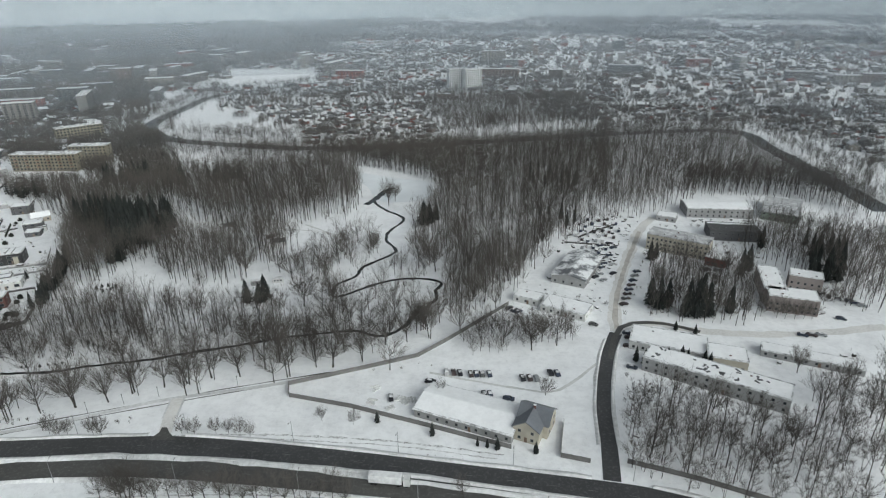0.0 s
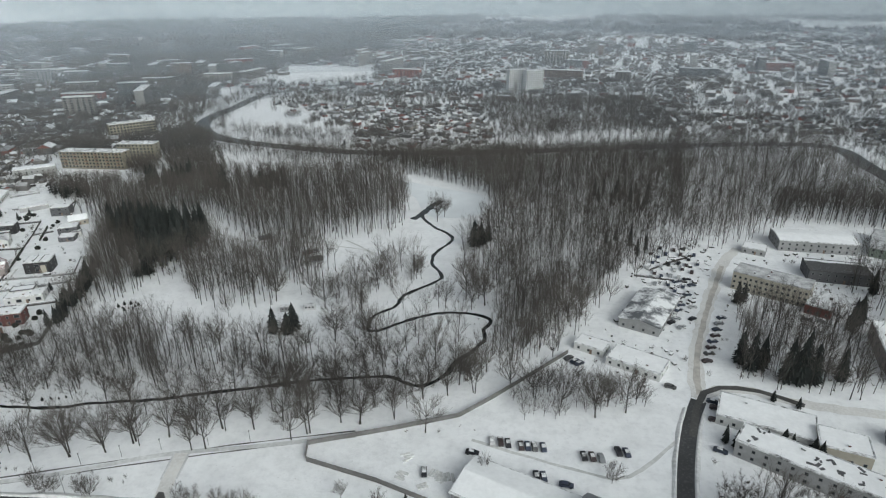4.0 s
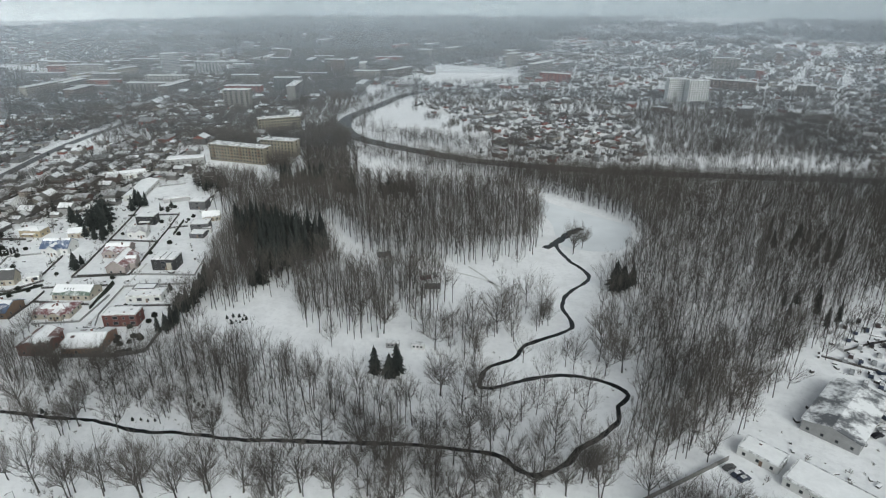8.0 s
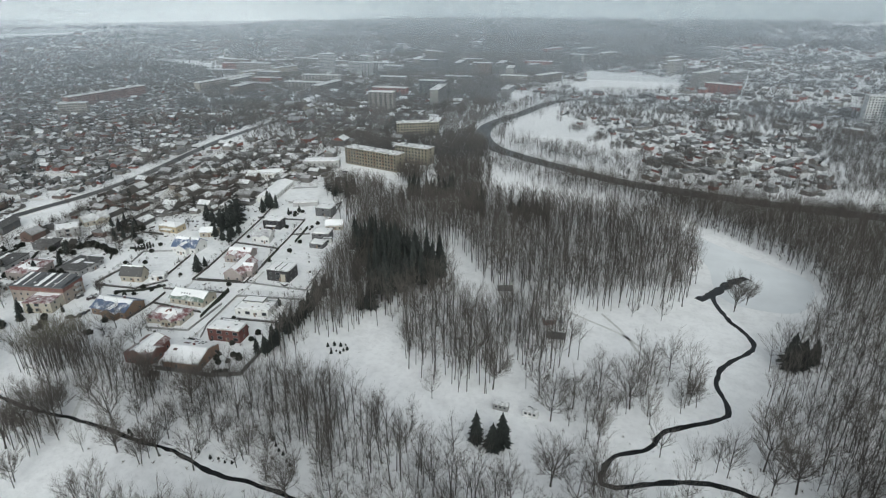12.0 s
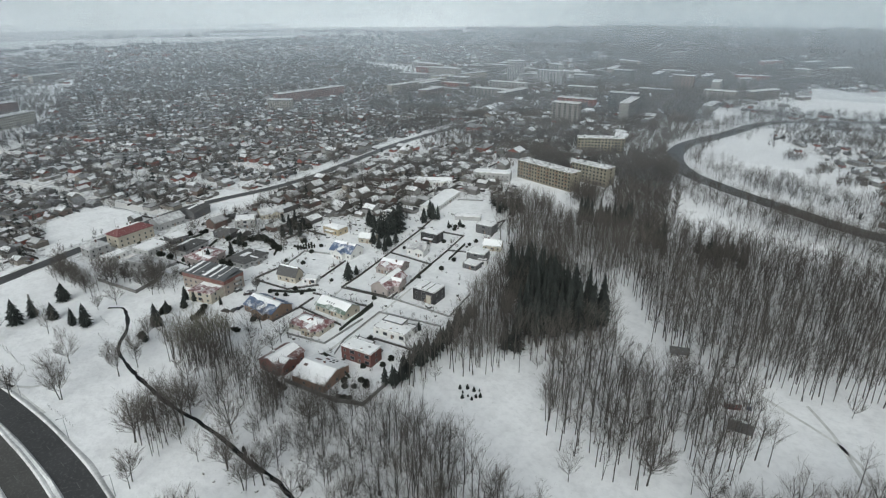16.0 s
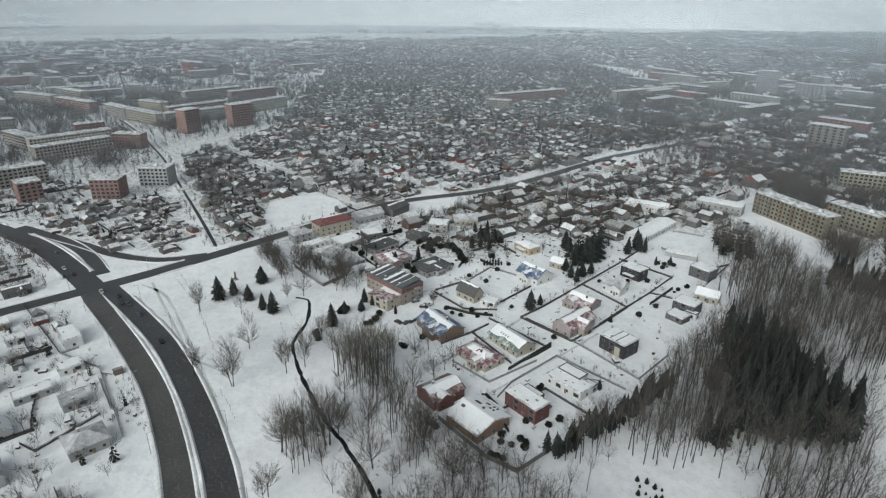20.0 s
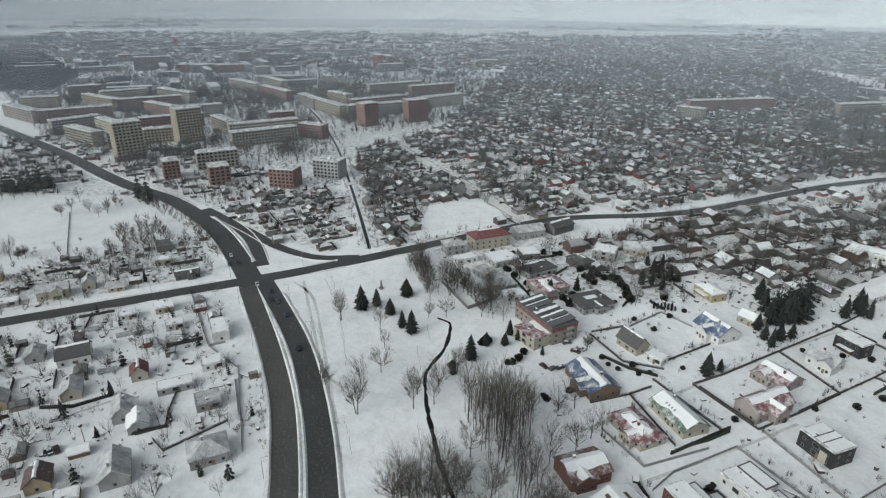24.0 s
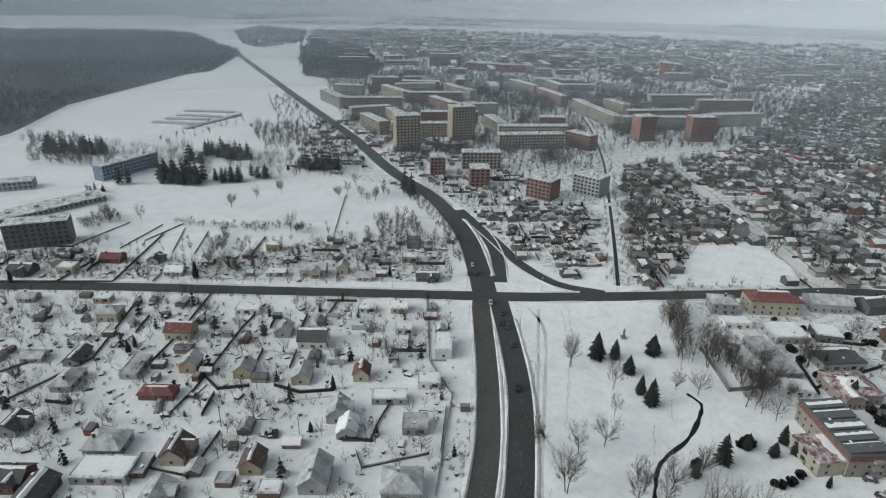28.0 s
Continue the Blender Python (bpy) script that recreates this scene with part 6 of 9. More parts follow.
block(-812.6, 118.5, 20.8, 133.6, 16, 9, "panelbrick", "red brick nine-storey tower of flats")
block(-840.4, 175.2, 27.1, 118.3, 16, 9, "panelbrick", "red brick nine-storey tower of flats")
for n, row in enumerate((
    (-843.8, -306.9, 80.4, 53.7), (-840.1, -240.2, 79.6, 120.3), (-927.4, -333.8, 45.2, 105.0), (-932.6, -256.1, 77.7, 54.2),
    (-925.5, -187.7, 80.0, 120.8), (-776.2, -206.7, 51.6, 138.5), (-764.5, -164.1, 48.1, 46.5), (-715.7, -166.2, 56.4, 53.7),
    (-871.7, -149.6, 62.2, 53.5), (-863.5, -97.6, 53.8, 120.0), (-713.2, -104.6, 67.0, 119.0), (-792.3, -106.0, 68.9, 119.6),
    (-774.4, -40.4, 51.5, 37.6), (-758.0, 8.2, 75.9, 118.9), (-1099.2, -106.2, 86.0, 45.8), (-1019.7, -38.3, 86.3, 40.1),
    (-1141.5, -72.1, 94.5, 38.0), (-890.1, 63.3, 71.1, 35.4), (-932.9, 121.5, 82.5, 122.5), (-880.5, 122.2, 79.0, 116.6),
    (-951.7, 210.6, 73.8, 128.3), (-1087.1, 139.1, 96.7, 120.6), (-1067.8, 198.5, 80.3, 120.1), (-943.8, 25.5, 59.8, 32.1),
    (-973.8, 64.3, 48.0, 41.8), (-819.8, 14.1, 29.8, 112.5), (-994.5, -177.1, 80.5, 53.9), (-995.3, -253.4, 64.1, 127.4),
    (-857.2, 530.8, 34.1, 48.3), (-926.7, 615.7, 133.7, 100.7), (-902.7, 815.4, 143.7, 100.7), (-951.9, 960.2, 137.4, 90.5),
)):
    block(*row, 12, 5, ("panel", "panelbrick", "panel", "ochre", "panelbrick", "panel", "beige")[n % 7], FLATS5)
block(35.8, 1009.2, 25.8, 18.1, 14, 11, "white", "pale eleven-storey building beyond the river")
block(62.6, 997.8, 27.6, 18.1, 14, 11, "white", "pale eleven-storey building beyond the river")
block(-869.9, 1033.8, 32.1, 49.5, 16, 14, "grey", "grey tower of flats in the mist")

suburb([(-428.9, 149.8), (-672.0, 110.1)] + [(-785.1, 201.9), (-1687.0, 438.5), (-1627.3, 1075.5), (-1145.7, 977.0), (-752.0, 731.0), (-627.7, 733.4)] + [(-568.5, 393.3), (-490.0, 285.7), (-444.8, 196.3)], 114.5, 13.2, 12.6, 5, "dense quarter of small snowy houses and sheds", 11, trees=0.95, size=0.84, bushes=6, fences=0.7, sheds=0.6)
suburb([(-444.4, 289.6), (-468.8, 413.1), (-493.7, 553.9), (-356.0, 501.6), (-343.6, 468.5), (-375.7, 425.6), (-356.5, 378.6), (-404.6, 329.9), (-358.7, 293.7)], 107, 19, 18, 8, "snowy house beside a narrow lane", 12, trees=0.95, soil="garden_ground", single=True, bushes=11, near=True, fences=1.0)
suburb([(-495.6, 38.9), (-558.5, 114.1), (-451.7, 138.0), (-426.4, 124.0), (-444.5, 95.8), (-462.4, 71.6)], 118, 12, 11, 3, "small summer houses on allotments under snow", 13, size=0.62, sheds=0.8, soil="garden_ground")
suburb([(-310.6, 873.5), (-30.3, 875.0), (1.1, 655.1), (-67.4, 619.8), (-153.2, 620.1), (-138.5, 702.3)], 60, 18, 16, 8, "snowy houses beyond the river", 14, trees=0.8, size=0.9, bushes=6, soil="garden_ground", fences=0.0)
suburb([(183.1, 838.6), (590.5, 774.2), (395.4, 500.5), (391.0, 590.2), (355.7, 698.8), (160.1, 727.3)], 70, 22, 20, 9, "snowy houses on the far bank", 15, trees=0.9, bushes=6, soil="garden_ground", fences=0.0)
suburb([(-632.1, 409.6), (-480.9, 620.0), (-376.1, 493.9), (-428.0, 457.9)], 107, 19, 17, 8, "snowy houses and sheds", 16, trees=0.6, soil="garden_ground")
suburb([(-2535.5, 2438.5), (1639.5, 1567.4), (878.8, 814.2), (148.1, 867.0), (-441.5, 1017.4), (-1072.4, 995.7)], 75, 34, 30, 14, "the far part of the town in mist", 17, trees=0.25, size=1.25, fences=0.0)
suburb([(-2410.9, -1454.6), (-1977.6, 486.9), (-1423.1, 345.0), (-1389.5, 51.2), (-1527.1, -276.3), (-1651.8, -945.2)], 110, 36, 32, 14, "the far western part of the town", 18, trees=0.25, size=1.3, fences=0.0)
suburb([(-2369.4, 658.2), (-2309.3, 3267.0), (-1286.3, 3012.4), (-689.7, 1681.1), (-1012.6, 1104.0), (-1236.2, 1072.5), (-1719.0, 1127.4)], 110, 32, 28, 14, "the far northern part of the town", 19, trees=0.25, size=1.25, fences=0.0)
suburb([(-412.8, 240.5), (-441.5, 295.1), (-496.5, 381.9), (-519.4, 495.7), (-440.0, 536.1), (-381.4, 427.4), (-367.7, 366.5), (-393.6, 334.9), (-357.9, 307.6), (-373.2, 273.6), (-390.2, 264.3)], 107, 20, 18, 7, "snowy house in a garden near the villas", 21, trees=0.95, soil="garden_ground", single=True, bushes=11, near=True, fences=1.0)
suburb([(-753.7, -269.4), (-681.8, -34.6), (-603.8, 35.2), (-553.9, 91.8), (-550.1, 128.6), (-485.3, 135.8), (-502.3, 101.7), (-531.5, 29.0), (-540.9, -147.4)], 118, 15, 14, 4, "allotment huts and gardens below the flats", 22, size=0.7, trees=0.8, soil="garden_ground")
suburb([(-681.8, 661.7), (-606.6, 888.2), (-381.3, 721.1), (-401.9, 678.7), (-330.1, 585.9), (-420.9, 581.8), (-476.8, 606.0)], 107, 30, 26, 10, "workshops and houses near the flats", 23, size=1.3, trees=1.0)
suburb([(-244.4, -206.2), (-367.4, 81.1), (-305.6, 114.9), (-253.5, 133.9), (-221.4, 110.6), (-173.4, 44.3), (-160.4, -65.7)], 114, 16, 14, 3, "sheds and outbuildings in the gardens", 24, fill=0.0, sheds=0.26, fences=0.12, size=0.9, trees=0.9, bushes=5, near=True, soil="")
suburb([(-267.2, -204.2), (-393.6, 69.8), (-452.3, 40.6), (-407.4, -28.3), (-343.1, -82.6), (-331.5, -161.3), (-275.0, -221.0)], 114, 18, 17, 3, "sheds and outbuildings in the gardens", 25, fill=0.08, sheds=0.4, fences=0.15, size=0.9, trees=0.95, near=True, soil="garden_ground")


PINES = [tri_arrays(*spruce_shape(500 + s, 13, 0.27 + 0.04 * s, 6, 8, 0.12)) for s in range(3)]
M["pine"] = plain("pine", (0.036, 0.041, 0.037), 0.4, 0.5, big=0.1)
DENSE = [thicket(420 + s, 9, 1.5, 22) for s in range(3)]


def far_trees(poly, spacing, label, seed, lo=0.6, hi=1.2, mats=("bark", "far_twig"), kinds=THICKETS, keep=1.0):
    return wood_of("far_trees", poly, spacing, kinds, label, lo, hi, seed, keep=keep, mats=mats)


far_trees([(-15.8, 363.7), (5.0, 432.7), (-3.0, 475.9), (-53.5, 516.6), (-104.7, 530.1), (-106.8, 560.1), (182.1, 612.0), (123.4, 409.8), (84.3, 366.2), (30.0, 340.0)], 5.2, "bare undergrowth on the floor of the wood", 68, lo=0.2, hi=0.5, mats=("bark", "twig"), kinds=CROWNS)
far_trees([(-2070.1, -1590.0), (-2461.8, -1799.7), (-2329.0, -1434.8), (-1739.9, -1018.9), (-1508.9, -1003.7), (-1609.6, -1147.9)], 15.0, "leafless woods and gardens along the far road", 69, lo=0.9, hi=1.5, kinds=DENSE, keep=0.85)
far_trees([(-2853.9, 4206.4), (-1537.8, 4160.2), (-401.5, 3069.1), (-280.8, 1858.2), (-390.2, 1451.2), (-486.8, 1128.7), (-433.3, 877.2), (-609.1, 848.0)], 15.0, "dark leafless trees between distant blocks of flats", 64, lo=1.2, hi=2.0, mats=("bark", "twig"), kinds=DENSE)
TOWN_TREES = "leafless trees between the houses of the town"
far_trees([(-2814.3, 2496.7), (1639.5, 1567.4), (856.7, 792.3), (178.4, 815.7), (-306.3, 889.0), (-506.7, 1058.1), (-1140.1, 974.8)], 26.0, TOWN_TREES, 31, lo=1.0, hi=2.0)
far_trees([(-2410.9, -1454.6), (-1962.5, 554.4), (-1133.3, 346.1), (-893.9, 89.6), (-952.7, -112.1), (-1164.5, -618.2)], 22.0, TOWN_TREES, 32, lo=0.9, hi=1.9)
far_trees([(-2551.8, 673.7), (-2545.9, 3586.4), (-1468.8, 3419.8), (-627.6, 1542.7), (-806.7, 910.3), (-776.5, 730.5), (-1317.3, 756.9), (-1673.2, 495.8)], 25.0, TOWN_TREES, 33, lo=1.0, hi=2.0)
far_trees([(-772.1, 698.3), (-615.1, 885.4), (-471.0, 1034.5), (-382.5, 849.9), (-381.3, 721.1), (-325.6, 600.0), (-429.3, 592.7), (-531.3, 559.2)], 8.0, TOWN_TREES, 34)
far_trees([(-359.1, 1000.8), (352.8, 1201.0), (212.9, 718.3), (6.0, 661.2), (-30.3, 875.0), (-302.3, 851.9)], 7.5, TOWN_TREES, 35, kinds=CROWNS)
far_trees([(148.1, 867.0), (716.2, 807.1), (404.7, 432.0), (338.9, 504.4), (348.9, 620.7), (150.9, 683.0)], 7.5, TOWN_TREES, 36, kinds=CROWNS)
far_trees([(-1303.6, -661.5), (-1807.1, 87.3), (-1170.7, 413.1), (-827.1, 212.5), (-713.5, 100.6), (-766.4, 43.3), (-620.6, -75.1), (-788.9, -262.2)], 13.0, TOWN_TREES, 37)
far_trees([(-584.9, -56.6), (-686.4, 94.7), (-553.9, 119.1), (-502.5, 44.8), (-538.1, -2.2)], 8.0, TOWN_TREES, 38, lo=0.4, hi=0.8)
# dark floor sheets: needle litter with the wood's shade put into the colour
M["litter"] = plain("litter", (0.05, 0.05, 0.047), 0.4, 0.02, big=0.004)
slab_of("forest_floor", [(-708.8, -3327.3), (-1870.1, -1873.8), (-1840.5, -1583.8), (-1345.5, -921.8), (-1048.6, -729.2), (-983.7, -729.2), (-660.4, -609.1), (-516.8, -498.7), (-336.0, -427.8), (-177.6, -371.9)], "litter", "dark needle floor with the shade of the dense wood in its colour", "forest floor", 0.02)
slab_of("forest_floor", [(-1601.1, -930.6), (-1707.9, -787.2), (-1286.7, -474.3), (-1099.7, -417.0), (-1079.2, -528.7)], "litter", "dark needle floor with the shade of the dense wood in its colour", "forest floor", 0.02)
far_trees([(-708.8, -3327.3), (-1870.1, -1873.8), (-1840.5, -1583.8), (-1345.5, -921.8), (-1048.6, -729.2), (-983.7, -729.2), (-660.4, -609.1), (-516.8, -498.7), (-336.0, -427.8), (-177.6, -371.9)], 17.0, "dense dark wood beyond the fields", 39, lo=1.3, hi=1.9, mats=("bark", "needle"), kinds=DENSE)
far_trees([(-1601.1, -930.6), (-1707.9, -787.2), (-1286.7, -474.3), (-1099.7, -417.0), (-1079.2, -528.7)], 13.0, "dark wood at the edge of the town", 40, lo=1.2, hi=1.7, mats=("bark", "needle"), kinds=DENSE)
far_trees([(-853.5, -435.9), (-874.7, -399.8), (-661.8, -150.4), (-581.7, -126.1), (-580.6, -150.7), (-656.2, -249.5)], 11.0, "young leafless trees on a snowy field", 41, lo=0.6, hi=1.1)
far_trees([(-552.0, -99.6), (-570.9, -83.4), (-507.2, -31.1), (-480.3, -39.9)], 5.5, "spreading leafless trees on a snowy field", 42, lo=0.7, hi=1.3, mats=("bark", "twig"))
far_trees([(-460.5, -17.9), (-478.4, 7.3), (-442.0, 28.6), (-426.2, 5.4)], 5.0, "leafless trees on a snowy field beside the road", 56, lo=0.6, hi=1.1, mats=("bark", "twig"))
far_trees([(-573.2, -59.0), (-549.5, -30.5), (-477.7, 33.6), (-417.5, 68.4), (-415.0, 63.4), (-468.4, 27.2), (-512.1, -21.5)], 4.5, "leafless trees and bushes beside the road", 57, lo=0.5, hi=1.0, mats=("bark", "twig"))
for n, poly in enumerate(([(-392.0, -132.0), (-398.6, -98.0), (-406.5, -66.0), (-411.0, -67.0), (-402.5, -99.0), (-397.0, -132.0)], [(-371.0, -176.0), (-378.0, -170.0), (-386.0, -182.0), (-378.0, -190.0)], [(-358.0, -172.0), (-366.0, -166.0), (-376.0, -196.0), (-368.0, -202.0)], [(-366.0, -78.0), (-372.0, -70.0), (-397.0, -86.0), (-394.0, -92.0)])):
    wood_of("shrubs", poly, 3.0, COPSE, "bare rounded bushes along the edge of a field", 0.3, 0.62, 90 + n, wide=1.3)
far_trees([(-402.8, -137.5), (-416.9, -94.8), (-428.7, -47.3), (-421.1, -41.9), (-407.0, -86.0), (-395.1, -128.4)], 3.4, "row of leafless bushes along a field", 43, lo=0.3, hi=0.6, mats=("bark", "twig"))
for n, poly in enumerate((
    [(-453.8, -211.2), (-463.3, -178.8), (-481.3, -186.1), (-475.7, -235.3)], [(-471.9, -176.1), (-485.8, -156.1), (-496.2, -161.3), (-484.4, -188.2)], [(-496.6, -157.1), (-501.6, -143.0), (-512.2, -149.4), (-507.5, -166.4)],
    [(-435.3, -239.3), (-439.8, -229.5), (-447.2, -236.9), (-442.6, -244.8)], [(-507.9, -240.8), (-515.7, -225.9), (-528.7, -238.8), (-522.9, -252.0)], [(-535.4, -248.5), (-538.3, -196.7), (-552.2, -205.1), (-550.9, -259.7)],
    [(-474.8, -383.5), (-495.4, -331.4), (-507.7, -341.1), (-490.5, -400.7)], [(-411.3, -240.4), (-418.6, -231.7), (-423.7, -238.4), (-417.2, -246.3)], [(-548.3, -143.0), (-565.7, -109.6), (-556.2, -103.5), (-537.3, -131.9)], [(-551.4, -44.6), (-535.5, -23.5), (-515.1, -15.7), (-530.8, -32.8)],
)):
    wood_of("pine_group", poly, 6.0, PINES, "dark conifers standing close on a snowy field", 0.4 if n == 7 else 0.6, 0.6 if n == 7 else 1.4, 60 + n, wide=1.2, mats=("bark", "pine"))


far_trees([(-443.8, -366.8), (-483.9, -379.4), (-524.1, -353.1), (-546.4, -286.4), (-554.6, -222.9), (-570.8, -169.3), (-619.5, -124.6), (-550.8, -82.8), (-510.5, -123.6), (-480.9, -180.7), (-467.0, -282.1)], 9.0, "leafless trees scattered between the pines", 65, lo=0.6, hi=1.1, mats=("bark", "twig"), kinds=ROUND, keep=0.6)


far_trees([(-267.2, -204.2), (-393.6, 69.8), (-452.3, 40.6), (-407.4, -28.3), (-343.1, -82.6), (-331.5, -161.3), (-275.0, -221.0)], 8.0, "bare fruit trees in gardens beyond the street", 66, lo=0.28, hi=0.6, mats=("bark", "twig"), kinds=ROUND)
far_trees([(-241.3, -198.7), (-367.4, 71.1), (-257.6, 122.2), (-176.9, 14.7)], 11.0, "bare fruit trees in the gardens", 67, lo=0.28, hi=0.6, mats=("bark", "twig"), kinds=ROUND)


def far_blocks(poly, count, turn, label, seed):
    """Flats and large buildings too far off to be told apart one by one."""
    r = random.Random(seed)
    mb = [Mb(), Mb(), Mb()]
    xs, ys = [p[0] for p in poly], [p[1] for p in poly]
    made = 0
    while made < count:
        x, y = r.uniform(min(xs), max(xs)), r.uniform(min(ys), max(ys))
        if not inside(x, y, poly) or not free(x, y):
            count -= 0.2
            continue
        made += 1
        L, W, n = r.uniform(25, 75), r.uniform(11, 15), r.choice((3, 5, 5, 5, 5, 9))
        h = n * 2.9 + 0.6
        m = pose(x, y, 0, 0, 0, turn + r.choice((0, 90)) + r.uniform(-4, 4))
        for k, b in ((0, (-L / 2, L / 2, -W / 2, W / 2, 0, h)), (1, (-L / 2 - 0.2, L / 2 + 0.2, -W / 2 - 0.2, W / 2 + 0.2, h, h + 0.6))):
            q = Mb()
            q.box(*b, bottom=False)
            mb[k].solid([m @ Vector(v) for v in q.v], q.f)
        q = Mb()
        for s in range(n):
            for side in (-1, 1):
                y0 = side * W / 2
                for c in range(int(L / 6)):
                    u = -L / 2 + (c + 0.5) * L / int(L / 6)
                    a, b = [(u - 1.6, y0 + side * 0.06), (u + 1.6, y0 + side * 0.06)][::side]
                    q.face([(*a, 1.4 + s * 2.9), (*b, 1.4 + s * 2.9), (*b, 2.9 + s * 2.9), (*a, 2.9 + s * 2.9)])
        mb[2].solid([m @ Vector(v) for v in q.v], q.f)
    v, f, mm = tri_arrays(*mb)
    joined("far_flats", [(np.array(v, float), np.array(f, int), np.array(mm, int))], ("far_wall", "roof_white", "glass"), label, "apartment blocks")


far_blocks([(-1308.1, 1100.4), (-588.4, 1468.0), (-386.3, 960.0), (-508.4, 739.4), (-814.4, 734.5)], 50, 107, "distant blocks of flats in the mist", 71)
far_blocks([(-2119.5, 2222.1), (1473.8, 1546.1), (851.8, 870.1), (138.5, 1129.3), (-745.5, 1052.1)], 70, 75, "distant blocks of flats in the mist", 72)
far_blocks([(-2293.7, -1375.9), (-1773.8, 453.0), (-1367.4, 337.6), (-1284.6, -207.0), (-1365.8, -753.3)], 60, 115, "distant blocks of flats in the mist", 73)
far_blocks([(-1303.6, -661.5), (-1638.4, -163.6), (-1137.8, 47.6), (-978.6, -280.5)], 26, 115, "distant blocks of flats in the mist", 74)

# belts of woodland out to the horizon
def belts(centre, span, near, far, count, label, seed, size=3.0):
    """Strips of trees across the line of sight, seen from the middle of the town."""
    r = random.Random(seed)
    spots = []
    for _ in range(count):
        a, d = radians(centre + r.uniform(-span, span)), near * (far / near) ** r.random()
        turn, long, deep = a + math.pi / 2 + r.uniform(-0.25, 0.25), r.uniform(0.06, 0.25) * d, r.uniform(0.008, 0.03) * d
        for _ in range(int(10 + long * deep / 1400)):
            u, v = r.uniform(-0.5, 0.5) * long, r.uniform(-0.5, 0.5) * deep
            spots.append((-60 + d * math.cos(a) + u * math.cos(turn) - v * math.sin(turn), 120 + d * math.sin(a) + u * math.sin(turn) + v * math.cos(turn)))
    bits = []
    for n, (v, f, m) in enumerate(DENSE):
        rows_ = [(x, y, 0, r.uniform(0, 6.28), q, q * 0.55, 0) for x, y in spots[n :: len(DENSE)] for q in (size * r.uniform(0.7, 1.3),) if math.hypot(x + 100, y - 200) < 4600]
        bits.append(many("", v, f, rows_, (), m, "", ""))
    joined("far_belts", bits, ("bark", "twig"), label, "woods")


def clumps(poly, count, label, seed, lo=0.8, hi=1.5, kinds=CROWNS, wide=11.0, mats=("bark", "far_twig")):
    """Small groups of leafless trees standing between the houses, some with a conifer."""
    r = random.Random(seed)
    xs, ys = [p[0] for p in poly], [p[1] for p in poly]
    rows = [[] for _ in kinds]
    while count > 0:
        cx, cy = r.uniform(min(xs), max(xs)), r.uniform(min(ys), max(ys))
        if not inside(cx, cy, poly):
            continue
        count -= 1
        long, turn = r.uniform(0.5, 2.2), r.uniform(0, 3.14)
        for _ in range(int(6 + 7 * long)):
            u, v = r.gauss(0, 0.5) * wide * long, r.gauss(0, 0.35) * wide
            x, y, q = cx + u * math.cos(turn) - v * math.sin(turn), cy + u * math.sin(turn) + v * math.cos(turn), r.uniform(lo, hi)
            if free(x, y):
                rows[r.randrange(len(kinds))].append((x, y, 0, r.uniform(0, 6.28), q, q, 0))
    joined("town_trees", [many("", v, f, k, (), m, "", "") for (v, f, m), k in zip(kinds, rows) if k], mats, label, "trees")


TOWN_CLUMP = "groups of tall leafless trees between the roofs"
clumps([(-450.0, 160.0), (-900.0, 130.0), (-1600.0, 450.0), (-1300.0, 1000.0), (-620.0, 640.0), (-490.0, 330.0)], 150, TOWN_CLUMP, 901, mats=("bark", "twig"))
clumps([(-420.0, 590.0), (-760.0, 620.0), (-1150.0, 1000.0), (-900.0, 1500.0), (-500.0, 1400.0), (-400.0, 850.0)], 330, TOWN_CLUMP, 902, 0.9, 1.8, mats=("bark", "twig"))
clumps([(-320.0, 720.0), (-330.0, 1030.0), (400.0, 1150.0), (700.0, 820.0), (380.0, 480.0), (330.0, 640.0), (100.0, 690.0), (-120.0, 660.0)], 150, TOWN_CLUMP, 903, mats=("bark", "twig"))
clumps([(-900.0, 1400.0), (-1400.0, 2300.0), (300.0, 1900.0), (250.0, 1160.0), (-350.0, 1100.0)], 120, TOWN_CLUMP, 904, 1.1, 2.0, wide=22.0)
clumps([(-1250.0, 300.0), (-1050.0, -500.0), (-1900.0, -700.0), (-2800.0, -1300.0), (-2900.0, 900.0), (-1700.0, 500.0)], 80, "groups of trees and gardens at the edge of the town", 905, 1.0, 1.8, DENSE, 26.0)
clumps([(-600.0, -60.0), (-640.0, 60.0), (-800.0, 90.0), (-960.0, 250.0), (-1120.0, 150.0), (-1150.0, -90.0), (-1000.0, -330.0), (-830.0, -320.0)], 130, "tall leafless trees between the blocks of flats", 906, 1.0, 1.7, wide=14.0, mats=("bark", "twig"))
clumps([(-440.0, 500.0), (-420.0, 620.0), (-300.0, 620.0), (-240.0, 600.0), (-270.0, 500.0), (-310.0, 500.0)], 11, "tall leafless trees round the flats near the park", 907, 1.0, 1.7, ROUND, 9.0, mats=("bark", "twig"))
# bright snow sheet added so the north-eastern town looks paler, as in haze
slab_of("yard_ground", [(150.0, 2300.0), (1350.0, 2150.0), (1085.0, 1400.0), (600.0, 850.0), (367.0, 835.0), (180.0, 1060.0)], "snow", "added snow-bright sheet in place of paler haze over the houses", "ground", 0.0125)
belts(80, 50, 2000, 4500, 120, "distant built-up and wooded country in mist", 81, 5.0)
